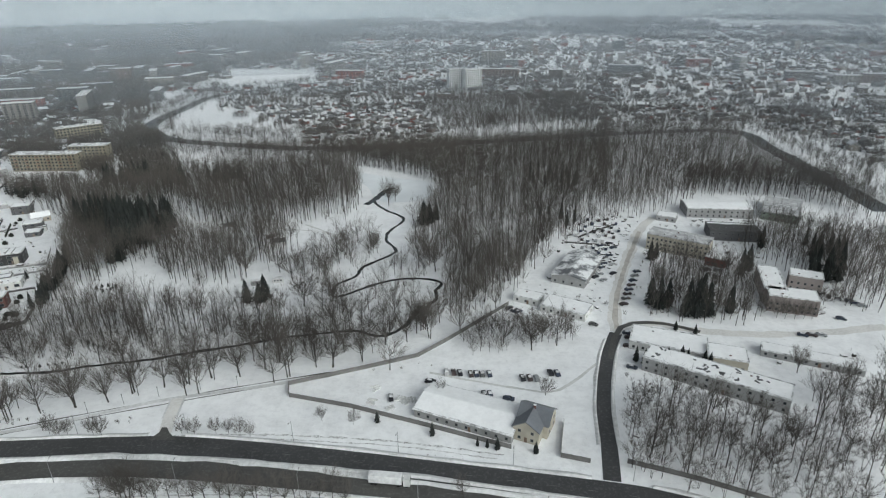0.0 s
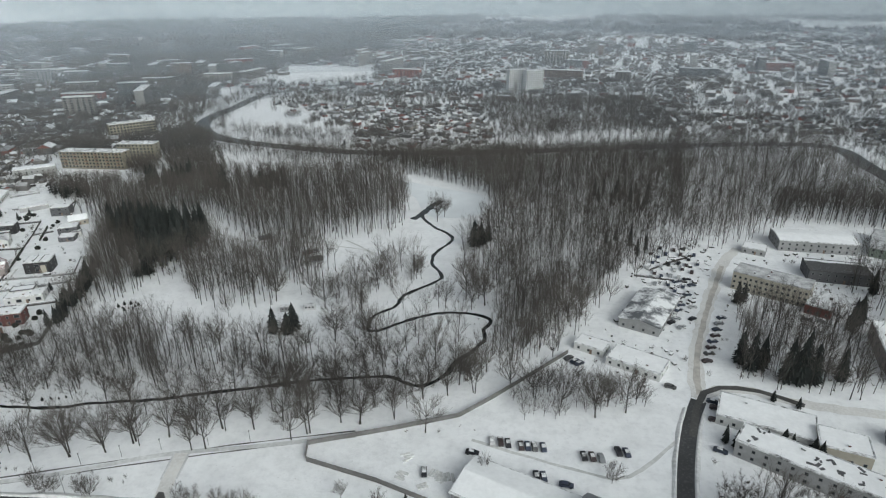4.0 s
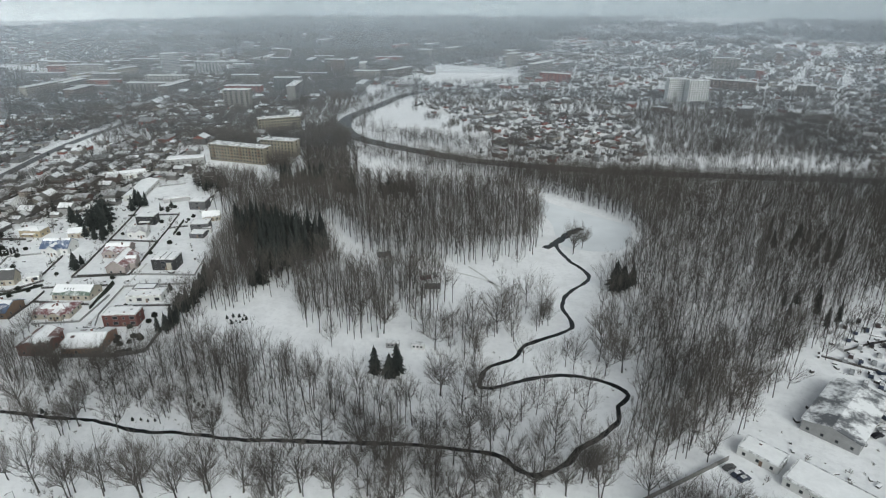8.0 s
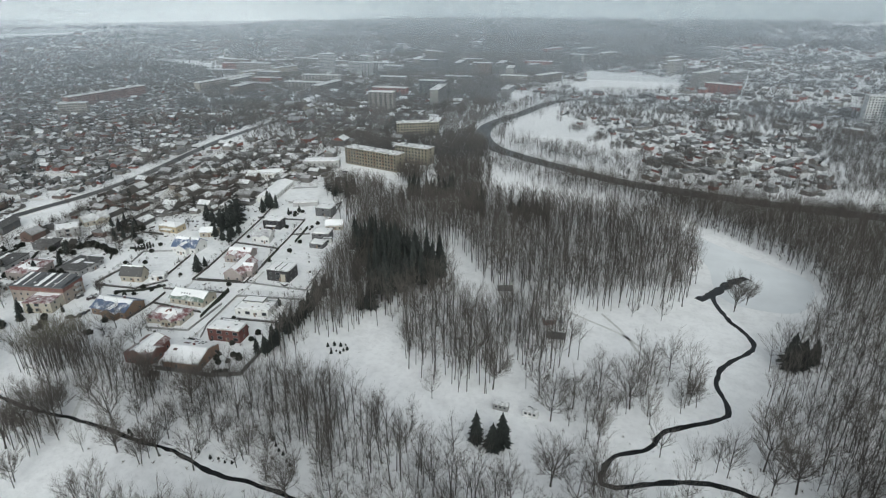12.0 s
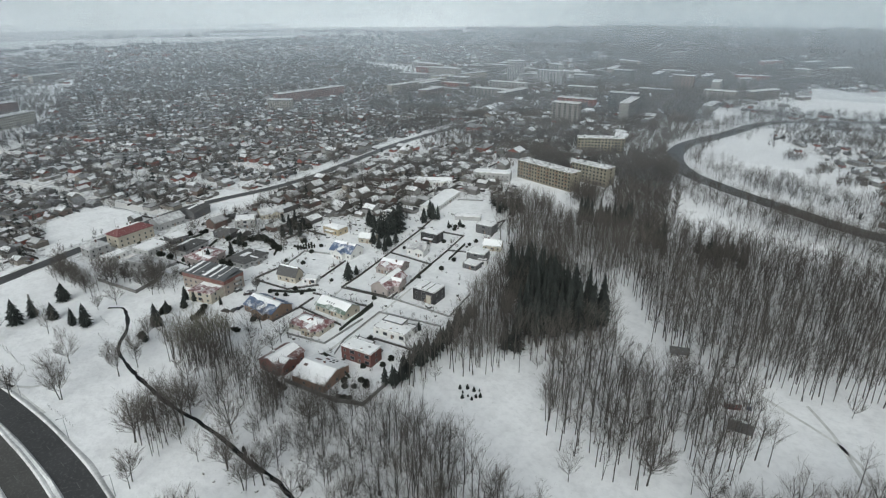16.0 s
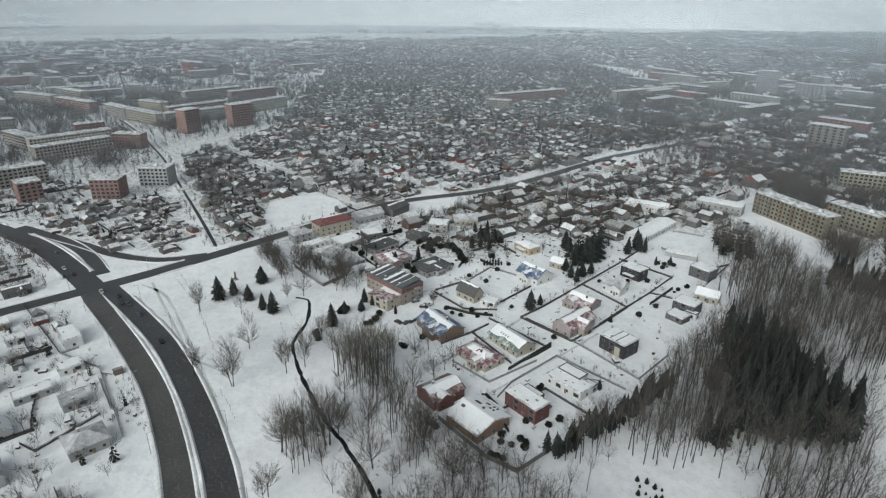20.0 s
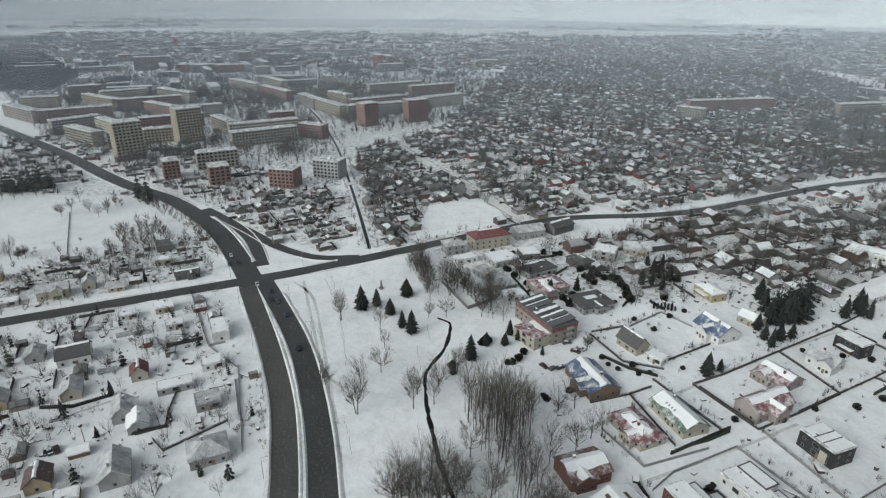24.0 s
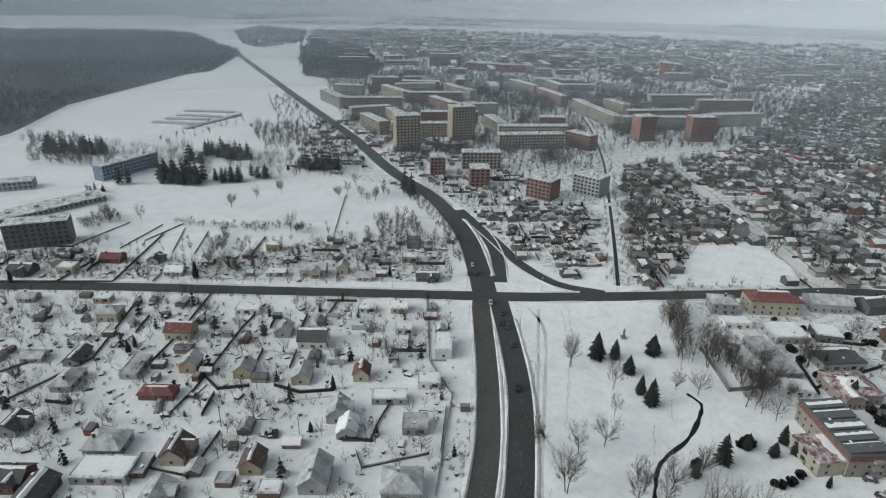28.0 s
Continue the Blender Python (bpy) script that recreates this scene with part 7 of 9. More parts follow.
for n, ground in enumerate(([(-1303.6, -661.5), (-1807.1, 87.3), (-1170.7, 413.1), (-838.9, 277.4), (-670.8, 107.8), (-564.5, 117.2), (-501.1, 36.7), (-602.1, -65.6), (-788.9, -262.2)], [(-504.0, 618.8), (-572.1, 921.2), (-421.5, 815.4), (-366.7, 643.7), (-416.0, 560.0)], [(-426.9, 190.1), (-471.7, 282.3), (-345.2, 258.6), (-352.2, 229.3), (-376.7, 209.7)], [(-772.1, 698.3), (-615.1, 885.4), (-471.0, 1034.5), (-382.5, 849.9), (-381.3, 721.1), (-325.6, 600.0), (-429.3, 592.7), (-531.3, 559.2)], [(-417.7, 241.5), (-388.9, 332.7), (-341.3, 449.9), (-233.0, 340.6), (-204.0, 261.0), (-270.3, 226.2)])):
    slab_of("yard_ground", ground, "snow" if n == 4 else "garden_ground" if n in (1, 2) else "town_ground", "trampled snow and slush round the buildings", "ground", 0.0015 + 0.0004 * n)
slab_of("field", [(-377.9, 1050.1), (-455.2, 1376.1), (-259.7, 1325.0), (-207.0, 1120.5)], "snow", "open snowy sports field beyond the river", "field", 0.02)
slab_of("field", [(-510.4, 189.2), (-532.8, 224.0), (-497.8, 240.6), (-475.1, 244.3), (-443.2, 179.2), (-473.9, 183.1)], "snow", "open snowy field among the houses", "field", 0.016)
suburb([(-841.1, 789.0), (-931.4, 1406.3), (-480.6, 954.6), (-394.9, 681.8), (-428.7, 572.5), (-492.9, 582.2), (-635.2, 649.2)], 107, 26, 22, 8, "workshops and houses round the flats", 26, size=1.3, trees=1.0, bushes=10)
far_trees([(-1075.5, 1097.4), (-542.0, 1161.9), (-345.0, 730.6), (-303.9, 547.2), (-528.3, 525.0)], 8.5, "leafless trees round the flats", 58, lo=0.7, hi=1.4, mats=("bark", "twig"))
far_trees([(-295.3, -264.0), (-449.5, 45.7), (-393.6, 69.8), (-263.5, -196.4)], 9.5, "leafless garden trees behind the street", 59, lo=0.35, hi=0.8, mats=("bark", "twig"))
far_trees([(-428.9, 149.8), (-672.0, 110.1)] + [(-785.1, 201.9), (-1687.0, 438.5), (-1627.3, 1075.5), (-1145.7, 977.0), (-752.0, 731.0), (-627.7, 733.4)] + [(-568.5, 393.3), (-490.0, 285.7), (-444.8, 196.3)], 17.0, "tall leafless trees standing over the gardens", 62, lo=0.7, hi=1.4, mats=("bark", "twig"))
wood_of("spruce_wood", [(-428.9, 149.8), (-672.0, 110.1)] + [(-785.1, 201.9), (-1687.0, 438.5), (-1627.3, 1075.5), (-1145.7, 977.0), (-752.0, 731.0), (-627.7, 733.4)] + [(-568.5, 393.3), (-490.0, 285.7), (-444.8, 196.3)], 34.0, FIRS, "dark conifers standing over the gardens", 0.5, 1.0, 63, wide=1.3, mats=("bark", "needle"))
suburb([(-2600.0, 500.0), (-2800.0, 1500.0), (-3250.0, 3300.0), (-1371.5, 3202.5), (-2032.9, 568.6), (-2422.0, 394.1)], 110, 58, 50, 20, "the farthest northern part of the town", 27, size=2.0, trees=0.8, bushes=4, fences=0)
suburb([(-3450.0, 3250.0), (-1900.0, 4300.0), (2468.8, 2388.5), (1593.6, 1521.9), (-2430.6, 2335.1)], 75, 62, 54, 20, "the farthest part of the town in mist", 28, size=2.0, trees=0.8, bushes=4, fences=0)
suburb([(-1486.7, 229.1), (-1527.0, 1055.1), (-1294.3, 1113.7), (-1860.9, 1531.4), (-2399.0, 1347.8), (-2295.5, 253.4)], 112, 25, 22, 8, "snowy houses at the edge of the town", 29, size=1.15, trees=0.8, fences=0.0)
suburb([(-496.6, 322.9), (-551.7, 369.5), (-602.6, 464.6), (-677.3, 659.0), (-608.1, 608.0), (-540.7, 434.2), (-484.5, 333.4)], 115, 13.5, 13, 4, "small snowy houses along the street", 30, size=0.8, trees=0.9, bushes=6)
wood_of("bare_trees", [(9.6, 303.5), (40.8, 318.1), (72.8, 368.6), (76.0, 348.4), (46.6, 296.1), (28.0, 257.9), (5.0, 242.2), (2.2, 267.5)], 8.0, ROUND, "broad leafless trees beside the yard", 0.8, 1.2, 805)
wood_of("roadside_bushes", [(-295.9, 117.7), (-296.6, 121.2), (-233.4, 140.8), (-233.4, 137.4)], 2.4, THICKETS, "bare bushes along the carriageway", 0.2, 0.42, 806)
suburb([(-2300.0, -1300.0), (-2750.0, -1300.0), (-2800.0, 300.0), (-2000.0, 420.0)], 110, 48, 42, 18, "outlying houses and gardens in mist", 36, fill=0.7, size=1.6, trees=0.5, fences=0, soil="garden_ground")
belts(112, 18, 1800, 4400, 60, "distant wooded country in mist", 83, 4.5)
belts(185, 45, 3300, 4550, 12, "distant belts of woodland across snowy fields", 82, 3.2)

block(-333.0, -176.1, 34.0, 134.3, 13, 5, "darkgrey", "dark grey five-storey block of flats beside the fields", windows=True)
block(-465.7, -261.7, 54.8, -179.8, 11, 4, "blue", "long school building with blue panels")
block(-389.7, -306.3, 43.4, 136.2, 14, 2, "concrete", "low flat-roofed building beside the fields")
block(-375.7, -230.6, 68.5, 166.9, 20, 1, "concrete", "long low workshops under snow")
for row in ((-712.5, -409.6, 65.3, 110.8), (-683.2, -398.8, 58.4, 107.0), (-661.8, -395.1, 53.4, 111.1), (-637.6, -387.0, 60.2, 105.7), (-666.0, -359.0, 92.0, 3.2)):
    house(*row, 7, 1.3, 0, "flat", "grey", "roof_grey", "low walled bed of an old nursery under snow", chimney=0, windows=False, category="low building", group="nursery beds")
far_trees([(-669.9, -309.2), (-698.3, -257.8), (-614.3, -174.4), (-579.4, -209.7)], 7.0, "leafless birches on a snowy field", 44, lo=0.7, hi=1.3, mats=("bark", "twig"))
far_trees([(-557.1, -344.5), (-713.3, -355.9), (-688.3, -325.2), (-543.8, -306.2)], 16.0, "leafless trees beside the greenhouses", 61, lo=0.5, hi=1.0)
far_trees([(-500.8, -459.7), (-537.2, -437.6), (-519.6, -351.5), (-472.1, -288.4), (-441.1, -347.5)], 9.0, "leafless birches and limes on a snowy field", 45, lo=0.9, hi=1.5, mats=("bark", "twig"))
far_trees([(-388.7, -201.5), (-397.3, -195.3), (-380.7, -166.6), (-364.3, -180.5)], 4.5, "leafless bushes beside the workshops", 46, lo=0.5, hi=1.0, mats=("bark", "twig"))
far_trees([(-421.1, -79.1), (-471.0, 32.3), (-428.8, 54.6), (-406.1, -10.7)], 11.0, "leafless garden trees behind the houses", 47, lo=0.4, hi=0.8)


def along(line, lo, hi, step, kinds, label, seed, small=0.6, tall=1.2, mats=("bark", "twig")):
    """Trees on both banks of a line."""
    r = random.Random(seed)
    rows_ = [[] for _ in kinds]
    nrm = sides(line)
    for q, n, nx in zip(line, nrm, line[1:]):
        for _ in range(max(1, int((nx - q).length / step))):
            for side in (-1, 1):
                w = q.lerp(nx, r.random()) + n * side * r.uniform(lo, hi)
                k = r.uniform(small, tall)
                rows_[r.randrange(len(kinds))].append((w.x, w.y, 0, r.uniform(0, 6.28), k, k * r.uniform(0.85, 1.15), 0))
    bits = [many("", v, f, rw, (), m, "", "") for (v, f, m), rw in zip(kinds, rows_) if rw]
    joined("bank_trees", bits, mats, label, "trees")


along(RIVER[1], 8.5, 26, 1.7, SLIM_FAR[:2], "leafless trees crowding the river bank", 91, 0.35, 0.75)
along(CANAL[1], 3, 7, 7, THICKETS, "leafless bushes along the canal", 92, 0.3, 0.7, ("bark", "far_twig"))
far_trees([(-637.5, 121.9), (-653.9, 134.8), (-560.0, 158.5), (-496.6, 161.5), (-484.6, 147.6)], 8.5, "tall leafless trees beside the canal", 51, lo=0.9, hi=1.6, mats=("bark", "twig"))
far_trees([(-728.5, 90.3), (-732.9, 98.5), (-634.8, 116.7), (-616.0, 116.0)], 4.5, "dark trees beside the canal", 52, lo=0.8, hi=1.3, mats=("bark", "twig"))
far_trees([(-1208.4, -594.3), (-1269.0, 7.6), (-665.9, 98.5), (-611.9, -47.1), (-711.3, -180.5)], 9.5, "leafless trees between the blocks of flats", 53, lo=0.6, hi=1.3)
far_trees([(-1269.0, 7.6), (-1227.0, 312.7), (-847.8, 278.2), (-755.4, 105.1)], 10.0, "leafless trees between the blocks of flats", 54, lo=0.6, hi=1.4)
far_trees([(-449.2, 180.2), (-480.6, 247.6), (-472.3, 249.4), (-438.8, 180.9)], 5.0, "bushes along the street", 55, lo=0.3, hi=0.8)
along(cross[1][:30], 7, 11, 5, THICKETS, "bushes beside the street", 93, 0.3, 0.6)
far_trees([(-573.2, 794.2), (-302.0, 645.1), (-214.1, 470.8), (-293.5, 528.6), (-337.9, 584.5), (-479.1, 653.5)], 7.5, "leafless trees round the flats", 48, lo=0.9, hi=1.7)
far_trees([(-351.7, 616.5), (-356.1, 738.3), (-261.8, 584.7), (-215.8, 496.6), (-240.0, 472.1)], 6.0, "leafless trees between flats and river", 49, lo=1.0, hi=1.8)
far_trees([(-504.0, 618.8), (-535.9, 872.2), (-421.5, 815.4), (-388.9, 673.7), (-435.4, 579.1)], 9.0, "leafless trees round the flats", 50, lo=0.7, hi=1.4)
wood_of("spruce_wood", [(215.8, 318.2), (233.4, 308.9), (208.3, 269.9), (193.1, 273.9)], 8.0, SPRUCES, "dark spruces behind the school", 0.8, 1.15, 70, mats=("bark", "needle"))
wood_of("spruce_wood", [(-348.4, 351.5), (-361.7, 385.5), (-335.7, 371.6), (-330.6, 345.1)], 4.2, FIRS, "dense dark pines among the gardens", 0.7, 1.1, 71, wide=1.4, mats=("bark", "needle"))
wood_of("pine_group", [(-342.0, 455.0), (-326.0, 468.0), (-305.0, 452.0), (-318.0, 439.0)], 7.0, PINES, "dark pines at the edge of the wood", 0.8, 1.15, 72, mats=("bark", "needle"))
wood_of("bare_wood", [(-329.7, 439.7), (-307.9, 432.0), (-290.5, 449.8), (-288.8, 462.7), (-299.7, 475.1), (-323.7, 476.8), (-346.1, 460.5)], 4.4, SLIM, "slim leafless trees among a few pines", 0.7, 0.95, 73)

wood_of("bare_trees", [(-213.2, 251.9), (-171.3, 248.4), (-117.6, 232.4), (-93.5, 214.0), (-121.2, 202.8), (-169.4, 194.6)], 13.0, ROUND, "broad leafless trees along the stream", 0.8, 1.15, 801)
wood_of("bare_trees", [(-307.7, 264.5), (-213.2, 251.9), (-169.4, 194.6), (-225.6, 186.5)], 12.0, ROUND, "broad leafless trees along the stream", 0.8, 1.15, 802)
wood_of("roadside_bushes", [(-175.7, 177.0), (-112.4, 175.5), (-109.1, 171.3), (-170.0, 170.5)], 2.6, THICKETS, "dark row of bare bushes along the road", 0.18, 0.34, 803)
far_trees([(-412.8, 240.5), (-441.5, 295.1), (-496.5, 381.9), (-519.4, 495.7), (-440.0, 536.1), (-381.4, 427.4), (-367.7, 366.5), (-393.6, 334.9), (-357.9, 307.6), (-373.2, 273.6), (-390.2, 264.3)], 11.0, "leafless garden trees between the villas", 804, lo=0.4, hi=0.75, mats=("bark", "twig"), kinds=ROUND)


# ---- single trees ----
def tree_kind(mbs, mats):
    return [(w.mesh("trunk", [mats[0]]), c.mesh("crown", [mats[1]])) for w, c in mbs]


BIG = tree_kind([bare_tree(140 + s, 13, 0.24 + 0.035 * (s % 4), 0.15 + 0.05 * (s % 3), 12 + s % 4, 8, 8, 0.014, 0.72, 1 + s % 3 // 2, (0.8, 0.35, 0.6, 0.9, 0.2)[s % 5]) for s in range(8)], ("bark", "twig"))
SMALL = tree_kind([bare_tree(160 + s, 6, 0.38, 0.16, 16, 9, 7, 0.013, 0.55, 1, 0.6) for s in range(3)], ("bark", "twig"))
FIR = tree_kind([spruce_shape(180 + s, 12, w, 12, 11) for s, w in enumerate((0.25, 0.29, 0.33))], ("bark", "needle"))


def tree(x, y, kind, height, label, group, seed=0):
    r = random.Random(int(x * 13 + y * 7) + seed)
    full = {"BIG": 13.0, "SMALL": 6.0, "FIR": 12.0}[kind]
    tr, cr = r.choice({"BIG": BIG, "SMALL": SMALL, "FIR": FIR}[kind])
    ob = thing("conifer" if kind == "FIR" else "bare_tree", label, "conifer" if kind == "FIR" else "tree", x, y, r.uniform(0, 360), group=group)
    s = height / full * (r.uniform(0.72, 1.12) if kind == "BIG" else 1.0)
    wide = 1.35 if group == "spruces on the green" else 0.8 if group == "yard conifers" else r.uniform(0.8, 1.2)
    ob.scale = (s * wide * r.uniform(0.9, 1.1), s * wide * r.uniform(0.9, 1.1), s)
    part("trunk", tr, ob)
    part("crown", cr, ob)


ROW = "leafless broad tree in a row along the stream"
for x, y in [(-181.4, 175.3), (-167.5, 174.5), (-156.9, 178.0), (-148.9, 181.2), (-137.5, 184.5), (-127.4, 187.8), (-118.1, 190.9), (-108.0, 194.3), (-99.5, 195.7), (-91.4, 199.8), (-81.7, 203.0), (-71.4, 205.0), (-61.4, 209.7), (-52.5, 213.6), (-40.5, 216.6), (-33.3, 219.0), (-23.1, 221.5), (-9.9, 230.9), (-6.2, 233.9), (0.5, 240.2), (10.8, 249.2), (15.1, 252.2), (23.1, 259.7), (28.0, 253.0), (44.3, 289.3), (37.3, 282.5)]:
    tree(x, y, "BIG", 16.5 + (x * 7 % 4), ROW, "trees along the stream")
for x, y in [(-48.9, 254.3), (-53.6, 262.9), (-49.4, 308.9), (-38.0, 323.6), (-11.1, 316.6), (-7.3, 320.8), (-55.1, 335.0), (-56.1, 309.7), (-74.0, 298.7), (-78.2, 287.7), (-104.6, 293.7), (-121.0, 304.5), (-112.7, 247.0), (-65.9, 258.8), (-59.7, 284.8), (-23.4, 292.6), (-10.6, 301.1), (-1.2, 295.8), (16.0, 289.7), (-75.7, 248.5), (-96.7, 312.5), (-87.6, 299.3), (-34.3, 410.8), (-30.5, 421.0)]:
    tree(x, y, "BIG", 14 + (x * 11 % 4), "broad leafless tree standing in the park snow", "park trees")
for x, y in [(-195.7, 195.6), (-183.7, 196.5), (-157.7, 183.1), (-181.8, 201.7), (-166.2, 203.8), (-157.0, 218.1), (-142.8, 213.1), (-131.5, 210.8), (-115.1, 213.3), (-104.2, 216.9), (-95.2, 219.9), (-81.3, 221.7), (-72.3, 224.6), (-59.8, 228.8), (-46.5, 230.4), (-129.5, 223.9), (-169.3, 217.4)]:
    tree(x, y, "BIG", 12 + (x * 5 % 5), "leafless tree beside the open stream", "trees along the stream")
for x, y in [(-156.8, 175.9), (-147.5, 179.7), (-136.4, 182.6), (-125.5, 185.6), (-116.0, 189.4), (-97.3, 188.7), (-92.9, 189.6), (-89.9, 198.7), (-80.2, 200.3), (-65.5, 195.9), (-60.2, 199.2), (-50.6, 205.9), (-43.6, 205.7), (-32.4, 209.3), (-20.2, 202.8)]:
    tree(x, y, "BIG", 15 + (x * 3 % 4), ROW, "trees along the stream")
for x, y in [(-66.8, 210.6), (-57.8, 218.9), (-50.4, 225.5), (-41.0, 220.5), (-30.6, 227.1), (-22.1, 231.6), (-14.1, 224.1), (-64.5, 233.2), (-48.9, 240.2), (-36.0, 242.3), (-20.1, 241.6), (-8.1, 233.5), (-4.2, 226.0), (-1.6, 238.3), (-12.3, 246.6), (9.8, 230.3), (-75.0, 219.6), (-77.5, 211.0), (-28.3, 215.6), (-40.3, 234.8), (-52.9, 212.2), (18.3, 225.1), (23.7, 228.8), (50.9, 218.3), (45.3, 221.7), (55.7, 223.7), (39.4, 215.2), (27.8, 220.1)]:
    tree(x, y, "BIG", 13.5 + (x * 3 % 5), "broad leafless tree standing in the park snow", "park trees")
for x, y in [(-137.4, 168.3), (-133.3, 167.0), (-130.6, 167.5), (-121.6, 167.2), (-118.3, 166.5), (-90.5, 166.7), (-85.7, 166.0), (-78.4, 166.3), (-74.0, 166.2), (-69.8, 165.5), (-66.0, 164.5), (-42.5, 172.0), (-31.0, 169.5), (0.3, 185.3), (39.9, 183.9)]:
    tree(x, y, "SMALL", 5 + (x * 3 % 2), "small round leafless tree beside the road", "young roadside trees")
for x, y in [(-290.0, 146.9), (-341.8, 146.5), (-317.8, 168.3), (-333.5, 165.3), (-299.3, 168.0), (-288.1, 180.8), (-283.9, 183.1), (-288.7, 191.1), (-362.0, 188.8), (-344.3, 187.9), (-344.2, 196.3), (-373.5, 203.0), (-366.7, 198.7), (-353.4, 215.6), (-359.0, 218.9), (-344.6, 213.4)]:
    tree(x, y, "BIG", 9.5 + (x * 3 % 5), "leafless tree on the snowy green by the junction", "trees on the green")
for x, y in [(-242.6, 191.4), (-228.9, 176.3), (-229.4, 183.8), (-250.0, 201.0), (-211.7, 203.5), (-214.1, 221.5), (-196.7, 225.5), (-298.3, 199.2), (-277.8, 189.4), (-210.0, 170.5), (-291.6, 160.5), (-272.7, 160.6), (-275.6, 181.7), (-235.8, 198.4), (-227.1, 191.3), (-232.2, 206.2), (-222.7, 222.7), (-285.8, 146.1), (-218.0, 188.0), (-196.2, 195.9), (-230.6, 195.5), (-207.2, 169.1), (-184.1, 220.4), (-203.2, 207.9), (-186.6, 208.8)]:
    tree(x, y, "BIG", 12 + (x * 3 % 5), "leafless tree on the snowy green by the stream", "trees on the green")
for x, y, h in ((-352.9, 155.0, 13), (-355.9, 162.2, 10), (-347.3, 169.3, 9), (-366.7, 176.7, 10)) + ((-335.2, 175.5, 9), (-329.6, 180.0, 12), (-308.0, 205.4, 12), (-318.8, 213.2, 7)) + ((-297.2, 197.4, 6), (-327.6, 224.8, 8), (-319.2, 221.5, 6), (-323.3, 228.1, 6)):
    tree(x, y, "FIR", h, "dark green spruce standing on the snowy green", "spruces on the green")
for x, y, h in ((-95.4, 263.7, 13), (-87.0, 266.5, 14), (-88.9, 263.5, 11), (-8.3, 369.5, 17), (-4.5, 372.8, 14), (-0.2, 379.0, 12), (-294.6, 301.4, 11), (-297.5, 308.2, 6), (-214.2, 316.2, 8), (-226.1, 297.3, 5), (-370.6, 311.1, 10), (-376.4, 307.8, 9), (-378.0, 302.8, 9), (-335.7, 349.9, 14), (-336.8, 360.0, 15)) + ((-342.7, 369.4, 13), (-330.2, 341.2, 9), (-320.6, 346.4, 9), (-342.5, 399.4, 12), (-340.7, 390.0, 11), (-321.1, 395.7, 6), (-318.6, 403.7, 6), (-367.3, 251.2, 9), (-371.2, 266.0, 9), (-212.2, 339.9, 16), (-185.1, 318.4, 18), (-189.0, 315.8, 15), (-360.4, 358.3, 12), (-353.1, 357.3, 10), (-315.1, 339.6, 10)) + ((-321.2, 339.6, 9), (-322.4, 353.0, 8), (-346.9, 400.5, 13), (-339.1, 401.1, 11), (-381.9, 275.3, 9), (-385.8, 278.3, 8), (-387.2, 244.0, 7), (-310.7, 236.6, 5), (-389.8, 313.2, 11), (-393.1, 319.3, 12), (-395.5, 311.6, 10), (-384.3, 320.7, 9), (-465.0, 275.4, 7), (-447.8, 246.9, 7)):
    tree(x, y, "FIR", h, "dark green conifer among the snowy gardens", "garden conifers")
for x, y, h in ((103.1, 253.0, 13), (105.6, 248.3, 15), (110.3, 249.8, 13), (116.5, 241.3, 16), (120.0, 240.1, 17), (125.6, 240.9, 15), (126.4, 249.1, 16), (137.3, 243.1, 13), (161.5, 282.1, 14), (168.5, 288.9, 13), (121.3, 306.3, 10), (125.0, 307.7, 9)) + ((191.6, 319.4, 12), (201.7, 273.5, 17), (207.5, 273.2, 18), (197.9, 277.0, 16), (213.0, 286.8, 17), (106.4, 228.9, 5), (113.8, 225.2, 5), (-2.9, 162.7, 6), (-22.5, 170.4, 5), (12.3, 157.2, 4), (15.5, 156.5, 4), (18.8, 155.3, 5)) + ((31.3, 153.1, 5), (-291.3, -139.4, 8), (-337.6, -57.2, 10), (-385.0, 36.2, 7), (-286.1, 65.5, 7), (-275.9, 52.4, 6), (-259.8, 10.1, 5), (-270.3, -27.6, 7), (-274.7, -28.8, 6), (-262.1, 72.1, 5)):
    tree(x, y, "FIR", h * 1.2 if x > 90 and h > 8 else h, "dark conifer beside a snowy building", "yard conifers")
for x, y in [(-103.7, 137.3), (-97.5, 137.5), (-89.2, 136.9), (-82.8, 137.1), (-74.7, 136.0), (-67.2, 136.6), (-60.1, 135.5), (-51.6, 135.7), (-40.2, 134.1), (-32.7, 134.7), (6.4, 134.4)]:
    tree(x, y, "BIG", 8 + (x * 3 % 2), "leafless tree on the verge of the road", "verge trees")
for x, y in [(-99.9, 139.0), (-95.5, 137.9), (-91.8, 138.3), (-86.9, 136.8), (-79.7, 137.0), (-72.2, 137.2), (-64.0, 136.1), (-56.5, 136.3), (-47.2, 135.2), (-44.6, 136.4), (-37.0, 135.3), (-28.8, 133.7), (-92.6, 136.1)]:
    tree(x, y, "BIG", 9 + (x * 3 % 2), "leafless tree on the verge of the road", "verge trees")
for x, y in [(81.0, 205.1), (83.8, 202.9), (93.3, 203.4), (99.5, 204.4), (101.0, 202.3), (107.3, 200.8), (108.9, 199.2)]:
    tree(x, y, "FIR", 7.5, "dark conifer between the workshops", "yard conifers")
